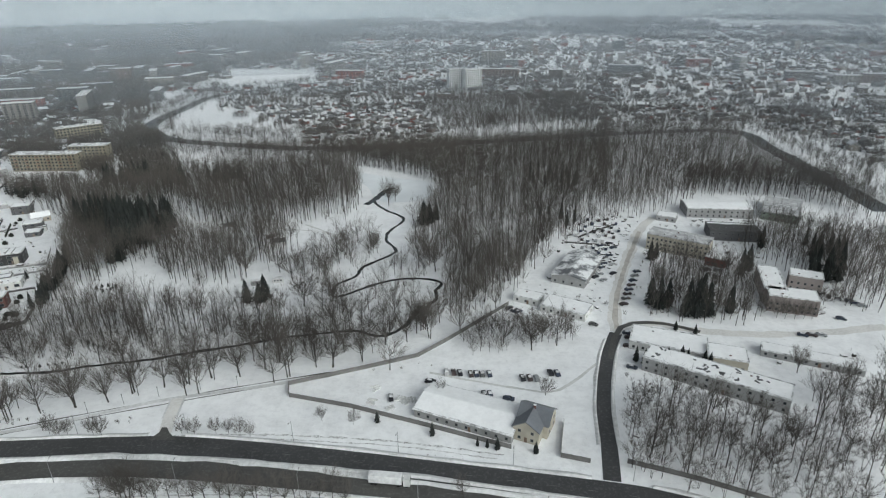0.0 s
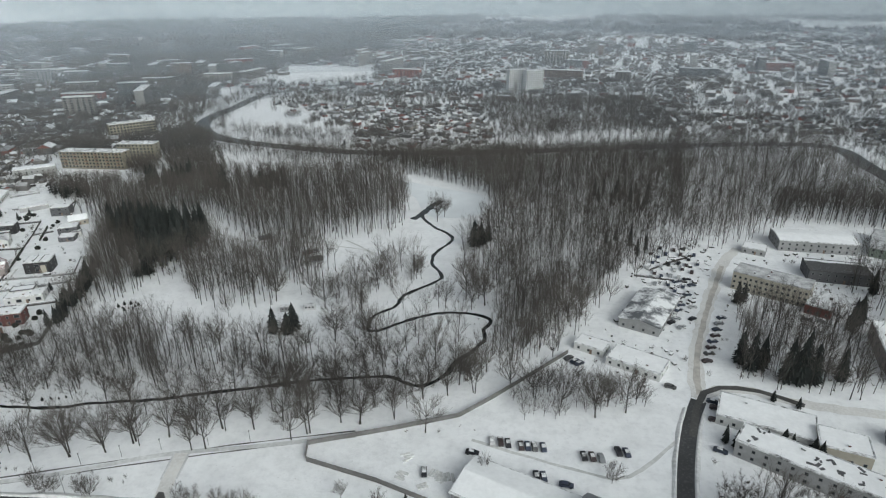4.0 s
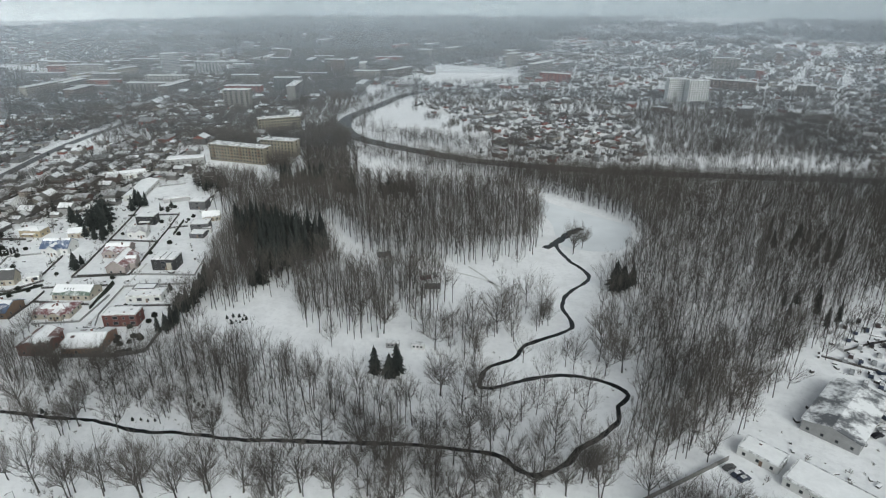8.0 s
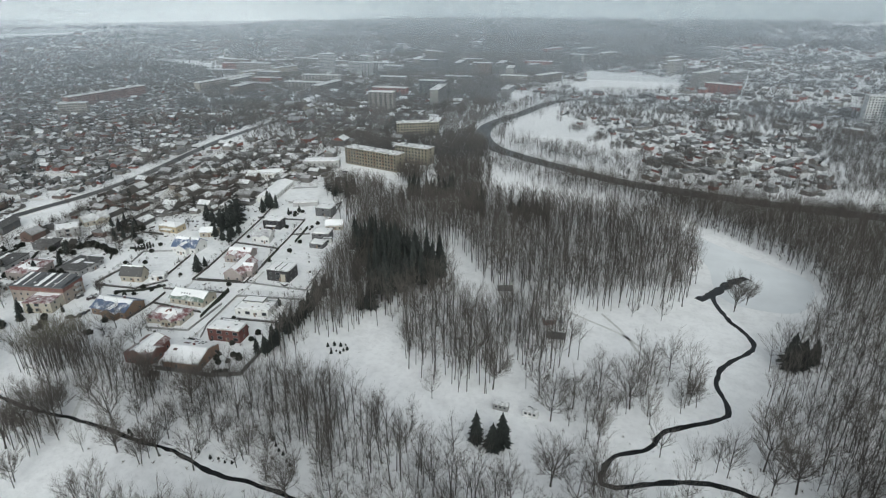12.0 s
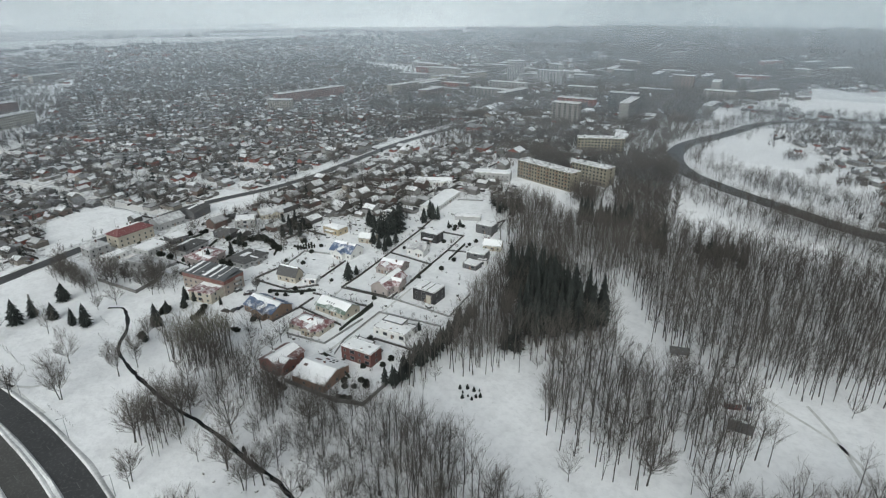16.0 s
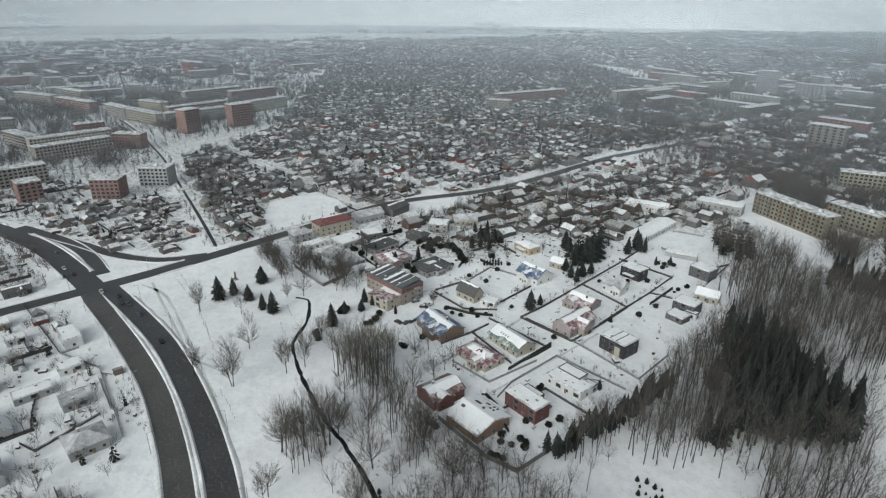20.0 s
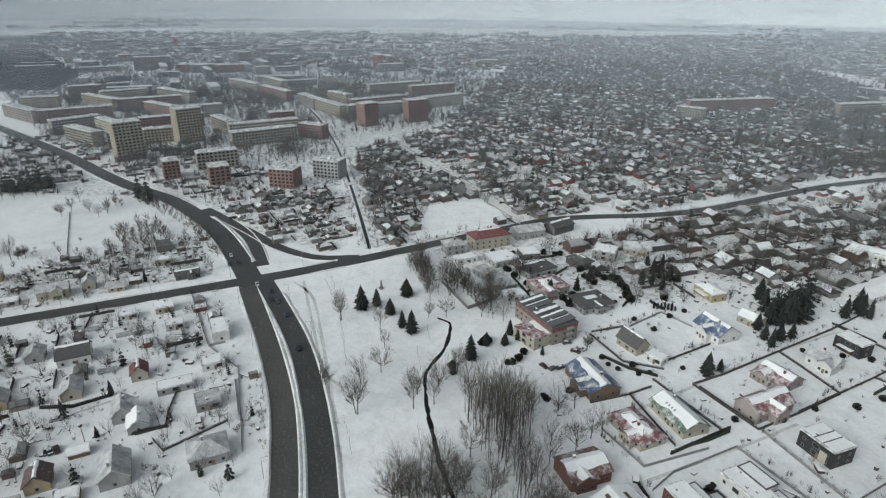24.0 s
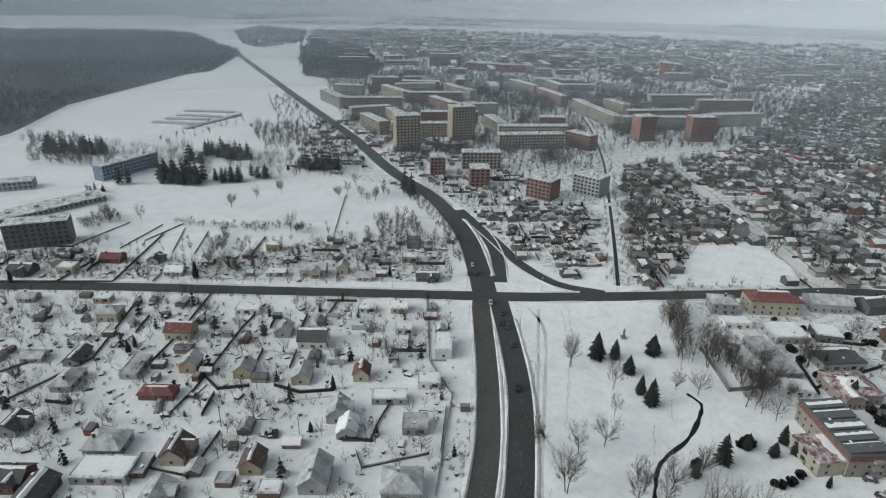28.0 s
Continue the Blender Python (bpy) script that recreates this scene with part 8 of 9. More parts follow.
for x, y in [(157.3, 238.3), (160.5, 237.2), (164.7, 236.6), (169.0, 236.5), (172.7, 236.4), (133.6, 244.4), (138.0, 242.8), (143.8, 241.6), (150.6, 239.9), (185.8, 249.2), (192.6, 251.7), (196.1, 248.9)]:
    tree(x, y, "SMALL", 7 + (x * 3 % 2), "leafless tree in front of the school", "yard trees")
for x, y in [(70.8, 169.7), (76.7, 163.5), (87.2, 175.5), (86.8, 154.7), (68.1, 150.0), (94.9, 151.8), (106.3, 159.6), (103.9, 143.9), (116.6, 153.8), (113.5, 138.8), (130.9, 161.7), (148.5, 180.1), (133.5, 150.5), (152.3, 167.0), (76.2, 142.3), (98.1, 171.9), (142.0, 194.8)]:
    tree(x, y, "BIG", 11 + (x * 3 % 4), "broad leafless tree in a scrubby copse", "copse trees")
for x, y in [(-314.0, 256.8), (-316.0, 258.6), (-422.3, 261.5), (-354.3, 291.8), (-413.7, 344.1), (-356.5, 340.5), (-282.8, 395.2), (-358.0, 229.4), (-366.9, 226.4), (-353.7, 219.2), (-349.5, 232.3), (-377.2, 220.1)]:
    tree(x, y, "BIG", 8 + (x * 3 % 3), "leafless tree beside the villas", "garden trees")
for x, y in [(-420.6, 258.9), (-384.9, 195.8), (-381.5, 199.4), (-377.7, 201.8), (-370.4, 206.4), (-375.6, 207.4), (-366.9, 208.5), (-355.5, 211.6), (-350.5, 213.6), (-357.5, 215.7), (-350.9, 218.5), (-355.8, 220.7), (-420.5, 183.7), (-406.8, 182.0), (-394.7, 181.7), (-385.0, 184.9), (-376.1, 187.9), (-389.5, 236.5), (-385.6, 238.3)]:
    tree(x, y, "BIG", 9 + (x * 3 % 4), "leafless tree behind the garages", "trees on the green")
for x, y in [(-416.0, -49.7), (-417.6, -46.5), (-340.3, -143.5), (-268.8, -44.1), (-298.3, -6.6), (-291.9, 12.3), (-272.5, 19.5), (-242.5, -18.0), (-263.2, -8.9), (-280.6, -32.3), (-276.7, -87.0), (-235.3, -17.4), (-304.4, 17.2), (-333.9, 12.0), (-325.2, 60.4), (-303.5, 56.6), (-282.2, 111.2), (-269.8, 111.7), (-236.1, -48.1), (-226.9, -23.9), (-312.7, 76.0), (-268.2, 36.2), (-268.7, -103.4), (-321.6, -47.7), (-308.4, -21.5)]:
    tree(x, y, "BIG", 6 + (x * 3 % 3), "bare fruit tree in a snowy garden", "garden trees")


for x, y in [(-414.4, -53.0), (-416.0, -47.5), (-410.0, -236.6), (-381.0, -183.2), (-375.2, -170.5), (-435.0, -121.0), (-456.3, -116.0), (-478.8, -111.4), (-526.4, -129.7), (-386.6, -155.0), (-547.8, -127.5), (-554.4, -123.0), (-554.7, -114.3), (-489.6, -65.6), (-498.4, -63.7), (-497.4, -50.3), (-487.8, -39.6), (-520.4, -69.6), (-352.9, -62.8), (-371.8, -70.1), (-357.1, -54.3), (-354.0, -43.4), (-344.4, -46.6), (-367.4, -51.1)]:
    tree(x, y, "BIG", 8 + (x * 3 % 6), "leafless tree at the edge of a snowy field", "field trees")


# ---- fences and hedges ----
PANEL = {}


def fence(points, height, mat, label, step=3.4, name="fence"):
    """Panels between posts along straight runs."""
    key = (height, mat, name)
    if key not in PANEL:
        mb = Mb()
        if name == "hedge":
            r = random.Random(5)
            for k in range(7):
                u = -step / 2 + step * (k + 0.5) / 7
                mb.tube((u, r.uniform(-0.1, 0.1), -0.1), (u + r.uniform(-0.2, 0.2), r.uniform(-0.15, 0.15), height * r.uniform(0.75, 1.2)), 0.4, 0.16, 5, cap=True)
        else:
            pales = 9
            w = step / pales
            top = [(step / 2, 0.3), (-step / 2, 0.3)]
            for k in range(pales):
                u = -step / 2 + k * w
                gap = 0.0 if mat == "stone_wall" else 0.3 if mat == "concrete" else 0.38
                h = height if k else height + 0.12
                top += [(u, h), (u + w * (1 - gap), h), (u + w * (1 - gap), 0.55 * height), (u + w, 0.55 * height)]
            line = top[2:] + [(step / 2, 0.06), (-step / 2, 0.06)]
            n = len(line)
            mb.solid([(u, y, z) for y in (-0.05, 0.05) for u, z in line], [tuple(range(n)), tuple(range(2 * n - 1, n - 1, -1))] + [(k, n + k, n + (k + 1) % n, (k + 1) % n) for k in range(n)])
        PANEL[key] = mb.mesh("panel", [mat])
    p = [Vector(q) for q in points]
    c = p[0]
    ob = thing(name, label, name, c.x, c.y, group="garden " + name + "s")
    for a, b in zip(p, p[1:]):
        d = b - a
        n = max(1, round(d.length / step))
        for k in range(n):
            q = a + d * ((k + 0.5) / n) - c
            m = pose(q.x, q.y, 0, 0, 0, math.degrees(math.atan2(d.y, d.x)))
            part("panel" if name != "hedge" else "shrub", PANEL[key], ob, m @ Matrix.Diagonal((d.length / n / step, 1, 1, 1)))
    keep_free(p, 1.0)


DARK, PALE, WALL = "dark board fence round a snowy garden", "pale concrete fence along a snowy plot", "weathered wall along a snowy plot"
for pts in (
    [(-288.3, 292.8), (-260.8, 305.3), (-269.7, 325.6)], [(-288.2, 293.3), (-294.3, 308.1), (-311.0, 340.7), (-329.1, 376.1), (-342.5, 399.4)], [(-269.7, 325.6), (-281.2, 348.7), (-291.1, 369.5), (-303.8, 393.9)],
    [(-334.8, 380.0), (-303.2, 393.4)], [(-291.1, 369.5), (-282.0, 376.6)], [(-311.0, 340.7), (-299.3, 343.9), (-281.4, 348.2)], [(-327.1, 261.6), (-304.8, 269.8), (-298.6, 285.3)],
    [(-328.9, 262.8), (-334.0, 280.7)], [(-302.2, 283.8), (-317.6, 313.5)], [(-282.1, 265.4), (-253.1, 272.0)], [(-277.2, 248.7), (-282.1, 265.4), (-286.9, 275.9)], [(-291.9, 278.0), (-260.7, 291.9)],
    [(78.0, 334.0), (104.0, 327.0)], [(88.0, 341.0), (100.0, 351.0), (119.0, 363.0)], [(-225.7, 253.6), (-232.7, 277.2)], [(-232.7, 277.2), (-213.7, 284.7)], [(-305.5, 418.6), (-307.9, 437.0), (-290.3, 405.4)],
):
    fence(pts, 1.25, "fence", DARK)
for pts in (
    [(-260.6, 306.1), (-226.7, 316.2), (-238.0, 339.6)], [(-252.2, 292.9), (-222.1, 307.1)], [(-252.2, 292.9), (-240.9, 266.4), (-233.5, 257.0)], [(-262.8, 248.9), (-243.7, 257.8), (-251.7, 283.2)],
    [(-333.5, 282.1), (-346.8, 302.1), (-321.7, 318.9)], [(-342.1, 415.8), (-312.0, 424.3)], [(-365.1, 442.6), (-350.1, 455.3)], [(-239.3, 245.2), (-246.8, 233.8)],
    [(-323.1, 97.6), (-320.0, 91.1), (-302.8, 108.9), (-283.9, 114.9), (-253.9, 124.3)], [(-368.8, -48.2), (-400.9, -62.4)], [(-420.0, -24.2), (-366.8, 15.0)], [(-343.1, -82.6), (-323.5, -73.6)],
):
    fence(pts, 1.15, "concrete", PALE)
for pts in (
    [(-338.3, -155.9), (-381.5, -159.2)], [(-347.6, -127.5), (-388.0, -136.6)], [(-362.4, -124.2), (-395.7, -126.1)], [(-356.7, -94.9), (-389.7, -118.8)], [(-361.1, -82.0), (-391.7, -100.8)], [(-366.2, 13.7), (-417.6, -18.3)], [(-497.9, -64.8), (-421.6, -25.2)], [(-551.4, 152.5), (-507.6, 173.6)], [(-511.7, 181.8), (-535.4, 222.0)], [(-470.4, 158.4), (-485.5, 185.6)],
):
    fence(pts, 0.85, "fence", "weathered fence between long garden plots", 5.0)
for pts in ([(-228.8, 231.4), (-204.5, 240.2), (-195.2, 247.2), (-202.0, 265.3)], [(-58.0, 187.4), (-59.1, 193.9), (-31.7, 203.2), (-8.9, 211.8), (3.3, 223.4), (34.5, 255.9)], [(-57.4, 186.3), (-33.2, 179.0), (-7.9, 168.7), (23.5, 155.4)], [(60.0, 147.7), (78.8, 139.9), (102.2, 128.1)], [(39.1, 151.0), (43.7, 168.2)], [(39.1, 151.0), (48.2, 148.1)], [(-381.5, 195.5), (-351.8, 207.3), (-360.5, 220.5)]):
    fence(pts, 2.0, "stone_wall", WALL)
for pts in (
    [(-225.7, -41.5), (-244.7, -38.8), (-260.9, -37.3), (-309.4, -65.6)], [(-247.7, 20.1), (-263.0, 17.0), (-307.7, 1.4), (-329.6, -3.6)], [(-270.0, -13.4), (-287.1, -18.9), (-327.3, -36.1)], [(-288.8, -144.6), (-314.4, -92.2), (-376.1, -123.0)],
    [(-301.5, -118.5), (-330.5, -125.9)], [(-296.8, -45.4), (-283.0, -38.5)], [(-350.5, 25.8), (-333.5, 30.5)], [(-375.6, 63.1), (-320.0, 91.1)], [(-227.7, 49.0), (-225.4, 36.7), (-225.0, 25.7)],
    [(-226.8, 49.9), (-248.6, 43.4)], [(-262.6, 84.7), (-266.8, 93.5), (-277.7, 91.0), (-293.4, 89.1)], [(-272.6, 117.7), (-295.5, 109.7)], [(-249.0, -57.4), (-238.1, -61.6)], [(-363.0, 51.6), (-349.5, 63.5)], [(-260.4, 91.7), (-254.5, 97.6), (-269.8, 114.8)],
):
    fence(pts, 1.25, "fence", DARK)
for pts in ([(-253.6, 277.5), (-255.8, 284.7), (-260.3, 294.5)], [(-308.3, 262.9), (-299.6, 270.8), (-293.9, 280.9)], [(-393.7, 278.2), (-385.1, 286.6), (-375.0, 294.2), (-364.2, 293.4), (-353.1, 285.0)], [(-280.3, 361.5), (-291.9, 384.5)], [(-269.8, 325.1), (-281.2, 348.7)], [(-286.0, 294.6), (-263.1, 304.6)], [(-350.3, 304.3), (-358.4, 300.5)], [(-332.9, 380.6), (-316.7, 388.6)], [(-368.4, 238.6), (-399.4, 267.2)], [(-409.1, 234.9), (-414.2, 243.4)], [(-388.4, 234.3), (-365.1, 240.2)], [(-224.2, 252.9), (-214.3, 253.0)]) + ([(-389.6, 222.1), (-373.2, 232.5)], [(-411.2, 245.7), (-416.1, 263.7)], [(-272.2, 11.7), (-266.8, 24.9), (-273.8, 34.6)], [(-278.2, 43.0), (-278.7, 54.9), (-285.5, 65.9)], [(-263.1, 83.2), (-267.2, 94.4)], [(-233.5, -27.5), (-236.2, -18.7)], [(-249.6, 269.1), (-262.0, 295.5)], [(-236.5, 253.5), (-223.2, 255.9)], [(-308.2, 35.9), (-311.7, 45.4)]):
    fence(pts, 1.35, "hedge", "dark clipped evergreen hedge in the snow", 2.0, "hedge")


for n, pts in enumerate((
    [(-290.5, 293.5), (-296.5, 308.8), (-313.0, 341.2), (-331.0, 376.8)], [(-271.5, 326.2), (-283.0, 349.3), (-293.0, 370.2), (-305.8, 394.6)], [(-262.0, 307.5), (-228.0, 317.7)], [(-254.5, 294.0), (-224.5, 308.0)], [(-292.5, 279.5), (-262.0, 293.0)],
    [(-329.0, 263.0), (-336.0, 281.5), (-348.5, 303.0)], [(-283.5, 264.0), (-255.0, 270.5)], [(-344.0, 414.0), (-313.0, 422.8)], [(-264.0, 247.5), (-246.0, 256.0)], [(-304.5, 284.5), (-319.5, 314.0)],
)):
    along([Vector(p) for p in pts], 0.9, 1.9, 2.3, COPSE + FIRS[:1], "bare and evergreen shrubs along a garden fence", 920 + n, 0.08, 0.26)


for n, poly in enumerate(([(-270.7, 233.2), (-268.9, 238.8), (-276.2, 241.0), (-278.1, 235.3)], [(-259.9, 233.6), (-257.5, 241.1), (-263.0, 242.9), (-265.5, 235.2)], [(-255.1, 230.5), (-254.2, 233.1), (-257.3, 234.0), (-258.1, 231.3)])):
    wood_of("shrubs", poly, 1.9, COPSE, "low dense bare bushes on the open snow", 0.16, 0.28, 940 + n, wide=1.4)


# ---- cars ----
def car_mesh():
    mb = Mb()
    prof = [(-2.2, 0.35), (2.2, 0.35), (2.25, 0.75), (1.2, 0.95), (0.6, 1.42), (-1.2, 1.45), (-2.0, 0.98), (-2.25, 0.8)]
    v = [(x, y * (0.86 if z > 1.2 else 1.0), z) for y in (-0.87, 0.87) for x, z in prof]
    n = len(prof)
    mb.solid(v, [tuple(range(n))[::-1], tuple(range(n, 2 * n))] + [(k, (k + 1) % n, n + (k + 1) % n, n + k) for k in range(n)])
    glass_ = Mb()
    for y in (-0.8, 0.8):
        s = 0.045 if y > 0 else -0.045
        glass_.face([(1.0, y + s, 1.0), (0.55, y + s * 0.2, 1.36), (-1.15, y + s * 0.2, 1.38), (-1.75, y + s, 1.0)][:: 1 if y < 0 else -1])
    front = Mb()
    front.face([(1.2, -0.75, 0.97), (1.2, 0.75, 0.97), (0.63, 0.68, 1.42), (0.63, -0.68, 1.42)])
    wheel = Mb()
    wheel.tube((0, -0.1, 0), (0, 0.1, 0), 0.32, 0.32, 10, cap=True)
    top = Mb()
    top.box(-1.15, 0.55, -0.66, 0.66, 1.44, 1.53)
    hood = Mb()
    hood.box(1.3, 2.1, -0.7, 0.7, 0.9, 0.97)
    return [x.mesh(nm, [mt]) for x, nm, mt in ((mb, "body", "car"), (glass_, "side_window", "glass"), (front, "windscreen", "glass"), (wheel, "wheel", "tyre"), (top, "roof_snow", "roof_white"), (hood, "bonnet_snow", "roof_white"))]


CAR = car_mesh()


def car(x, y, rot, snowy=True, label=""):
    ob = thing("car", label or ("parked car standing in the snow" if snowy else "car on the wet dark road"), "car", x, y, rot, 0.05, group="cars")
    for me in CAR[:3]:
        part(me.name, me, ob)
    for wx in (-1.4, 1.4):
        for wy in (-0.8, 0.8):
            part("wheel", CAR[3], ob, pose(wx, wy, 0.32))
    if snowy and int(x * 3 + y) % 3:
        part("roof_snow", CAR[4], ob)
    if snowy and int(x * 3 + y) % 4 == 0:
        part("bonnet_snow", CAR[5], ob)


for x, y in [(2.8, 199.6), (5.7, 199.5), (8.2, 199.0), (12.5, 198.0), (14.7, 198.0), (17.0, 197.9), (19.9, 197.8), (16.8, 184.7), (19.0, 184.6), (32.8, 194.6), (35.5, 194.5), (38.3, 194.1), (44.4, 197.6), (47.0, 197.2), (-18.5, 183.9)]:
    car(x, y, 96)
car(-3.6, 193.7, -8)
car(25.7, 181.7, -10)
for x, y in [(90.6, 253.5), (93.2, 259.3), (95.5, 264.1), (97.8, 269.0), (100.6, 274.0), (103.1, 279.3), (105.7, 284.7), (108.7, 290.2), (98.5, 299.8), (105.2, 323.7), (104.7, 330.8), (98.4, 327.5)]:
    car(x, y, 15)
for x, y in [(101.5, 342.0), (106.2, 343.7), (110.0, 339.7), (95.6, 347.2), (100.6, 349.9), (106.1, 351.6), (92.2, 333.2), (93.5, 324.3), (116.5, 351.0), (113.5, 357.2), (110.8, 363.7), (89.9, 337.9), (92.5, 352.3), (97.3, 360.2), (102.7, 364.1), (108.8, 370.2), (115.0, 372.1), (94.2, 364.5), (101.8, 372.8), (97.5, 334.8), (101.1, 332.8), (109.9, 349.4), (86.8, 324.6), (89.8, 317.6), (95.0, 317.4), (100.4, 322.2), (118.2, 363.3), (87.9, 344.7), (98.4, 369.7), (86.7, 333.5)]:
    car(x, y, 70, label="snowed-in car in a crowded car yard")
for x, y in [(70.9, 234.8), (84.0, 226.4), (83.8, 222.6), (81.2, 215.8), (77.9, 200.3), (160.0, 221.9), (163.9, 221.7), (168.0, 221.6), (185.6, 235.3), (201.6, 249.9), (203.4, 247.0), (152.7, 289.6), (147.3, 291.3)]:
    car(x, y, -25)
for x, y in [(34.3, 251.9), (36.6, 249.6), (38.2, 248.1)]:
    car(x, y, 40)
for x, y, rot in ((-446.4, 62.4, 25), (-419.0, 71.6, 22), (-408.9, 78.4, 22), (-406.9, 74.4, 22), (-363.5, 108.5, 24), (-361.1, 112.1, 24), (-347.3, 119.4, 24), (-372.5, 106.0, 24), (-380.3, 96.8, 20), (-317.2, 131.0, 24)):
    car(x, y, rot, False)
for x, y, rot in ((-271.3, 53.1, 110), (-255.7, 61.9, 40), (-254.8, 60.1, 40), (-233.3, 68.3, 100), (-231.1, 71.2, 100), (-259.1, 20.1, 100), (-361.6, 501.6, 30), (-319.7, 249.3, 100), (-299.9, 239.3, 120), (-300.6, 242.3, 120), (-87.5, 288.4, 80), (-102.2, 356.6, 120), (-103.4, 358.2, 20), (191.2, 260.1, 20), (193.4, 257.2, 60), (197.0, 254.3, 100), (200.2, 253.1, 30), (99.6, 312.8, 15), (93.4, 301.7, 15), (87.6, 288.0, 15), (-255.2, 58.8, 30), (-259.7, 19.8, 110), (-312.6, 251.6, 60), (-314.3, 254.2, 60), (-301.6, 235.6, 30)):
    car(x, y, rot)


for x, y in [(93.2, 304.5), (87.4, 292.5), (90.9, 296.3), (77.6, 277.2), (84.4, 284.3), (95.1, 288.4), (87.9, 280.6), (96.2, 309.8)]:
    car(x, y, 35, label="snowy car parked beside the works hall")


def truck(x, y, rot):
    ob = thing("truck", "white box truck on the wet dark road", "truck", x, y, rot, 0.06)
    bits = (("trailer", (-7, 3.4, -1.25, 1.25, 1.0, 3.8), "bank"), ("cab", (3.9, 6.0, -1.2, 1.2, 0.5, 3.2), "white"), ("chassis", (-6.8, 5.8, -0.5, 0.5, 0.6, 0.95), "black"), ("windscreen", (6.0, 6.05, -1.05, 1.05, 1.9, 2.9), "glass"))
    for name, box, mat in bits:
        mb = Mb()
        mb.box(*box)
        part(name, mb.mesh(name, [mat]), ob)
    wheel = Mb()
    wheel.tube((0, -0.15, 0), (0, 0.15, 0), 0.5, 0.5, 10, cap=True)
    me = wheel.mesh("wheel", ["tyre"])
    for u in (-6, -4.8, 2.4, 5.0):
        for w in (-1.05, 1.05):
            part("wheel", me, ob, pose(u, w, 0.5))


truck(-15.6, 141.2, -8)


# ---- lamp posts, poles and small park things ----
def pole_meshes():
    mast, arm, head = Mb(), Mb(), Mb()
    mast.tube((0, 0, 0), (0, 0, 8.5), 0.11, 0.07, 6)
    arm.tube((0, 0, 8.4), (1.6, 0, 8.9), 0.06, 0.05, 5)
    head.box(1.4, 2.2, -0.15, 0.15, 8.85, 9.0)
    return [m.mesh(n, ["metal"]) for m, n in ((mast, "mast"), (arm, "arm"), (head, "lamp_head"))]


POLE = pole_meshes()


def street_lamp(x, y, rot):
    ob = thing("street_lamp", "grey metal street lamp standing beside the road", "street lamp", x, y, rot, group="street lamps")
    part("mast", POLE[0], ob)
    arm = part("arm", POLE[1], ob)
    part("lamp_head", POLE[2], arm)


for road, side, turn in ((far_lane, 6.5, -90), (near_lane, -6.5, 90), (cross, 6.5, -90)):
    ob, line, nrm = road
    for k in range(4, len(line) - 2, 6):
        d = line[k + 1] - line[k]
        q = line[k] + nrm[k] * side
        street_lamp(q.x, q.y, math.degrees(math.atan2(d.y, d.x)) + turn)


def utility_pole(x, y, h=8.0):
    ob = thing("utility_pole", "wooden utility pole with a cross bar", "utility pole", x, y, 30, group="utility poles")
    mb = Mb()
    mb.tube((0, 0, -0.2), (0, 0, h), 0.14, 0.1, 6, cap=True)
    part("post", mb.mesh("post", ["wood"]), ob)
    mb = Mb()
    mb.box(-0.8, 0.8, -0.06, 0.06, h - 0.7, h - 0.55)
    part("cross_bar", mb.mesh("cross_bar", ["wood"]), ob)


for x, y in [(-257.4, -30.4), (-251.0, 41.6), (-259.2, 69.4), (-273.4, 38.7), (-245.7, 19.6)]:
    utility_pole(x, y)


def shelter(x, y, rot):
    ob = thing("park_shelter", "open wooden shelter with a dark roof among trees", "shelter", x, y, rot)
    post = Mb()
    post.box(-0.12, 0.12, -0.12, 0.12, -0.1, 2.6)
    me = post.mesh("post", ["wood"])
    for u in (-3, 3):
        for w in (-2.2, 2.2):
            part("post", me, ob, pose(u, w, 0))
    mb = Mb()
    for s in (-1, 1):
        q = [(-4, 3 * s, 2.5), (4, 3 * s, 2.5), (4, 0, 4.2), (-4, 0, 4.2)]
        mb.solid(q + [(a, b, c + 0.2) for a, b, c in q], [(4, 5, 6, 7), (0, 3, 2, 1), (0, 1, 5, 4), (1, 2, 6, 5), (3, 0, 4, 7)])
    part("roof", mb.mesh("roof", ["roof_dark"]), ob)


shelter(-97.8, 339.9, 20)
shelter(-138.0, 369.5, 35)


def cabin(x, y, rot, wall, label):
    ob = thing("cabin", label, "cabin", x, y, rot, group="site cabins")
    mb = Mb()
    mb.box(-2.8, 2.8, -1.2, 1.2, 0.0, 2.5)
    part("body", mb.mesh("body", [wall]), ob)
    mb = Mb()
    mb.box(-2.9, 2.9, -1.3, 1.3, 2.504, 2.7)
    part("roof_snow", mb.mesh("roof_snow", ["roof_white"]), ob)
    for u in (-1.6, 0, 1.6):
        part("window", pane_mesh(1.0, 0.9), ob, pose(u, -1.2, 1.1))


cabin(-85.6, 286.7, 10, "white", "white site cabin with small windows in the park")
cabin(-96.5, 284.5, 12, "concrete", "grey site cabin behind two spruces")


cabin(-106.1, 352.3, 40, "brick", "small red-brown kiosk among the park trees")


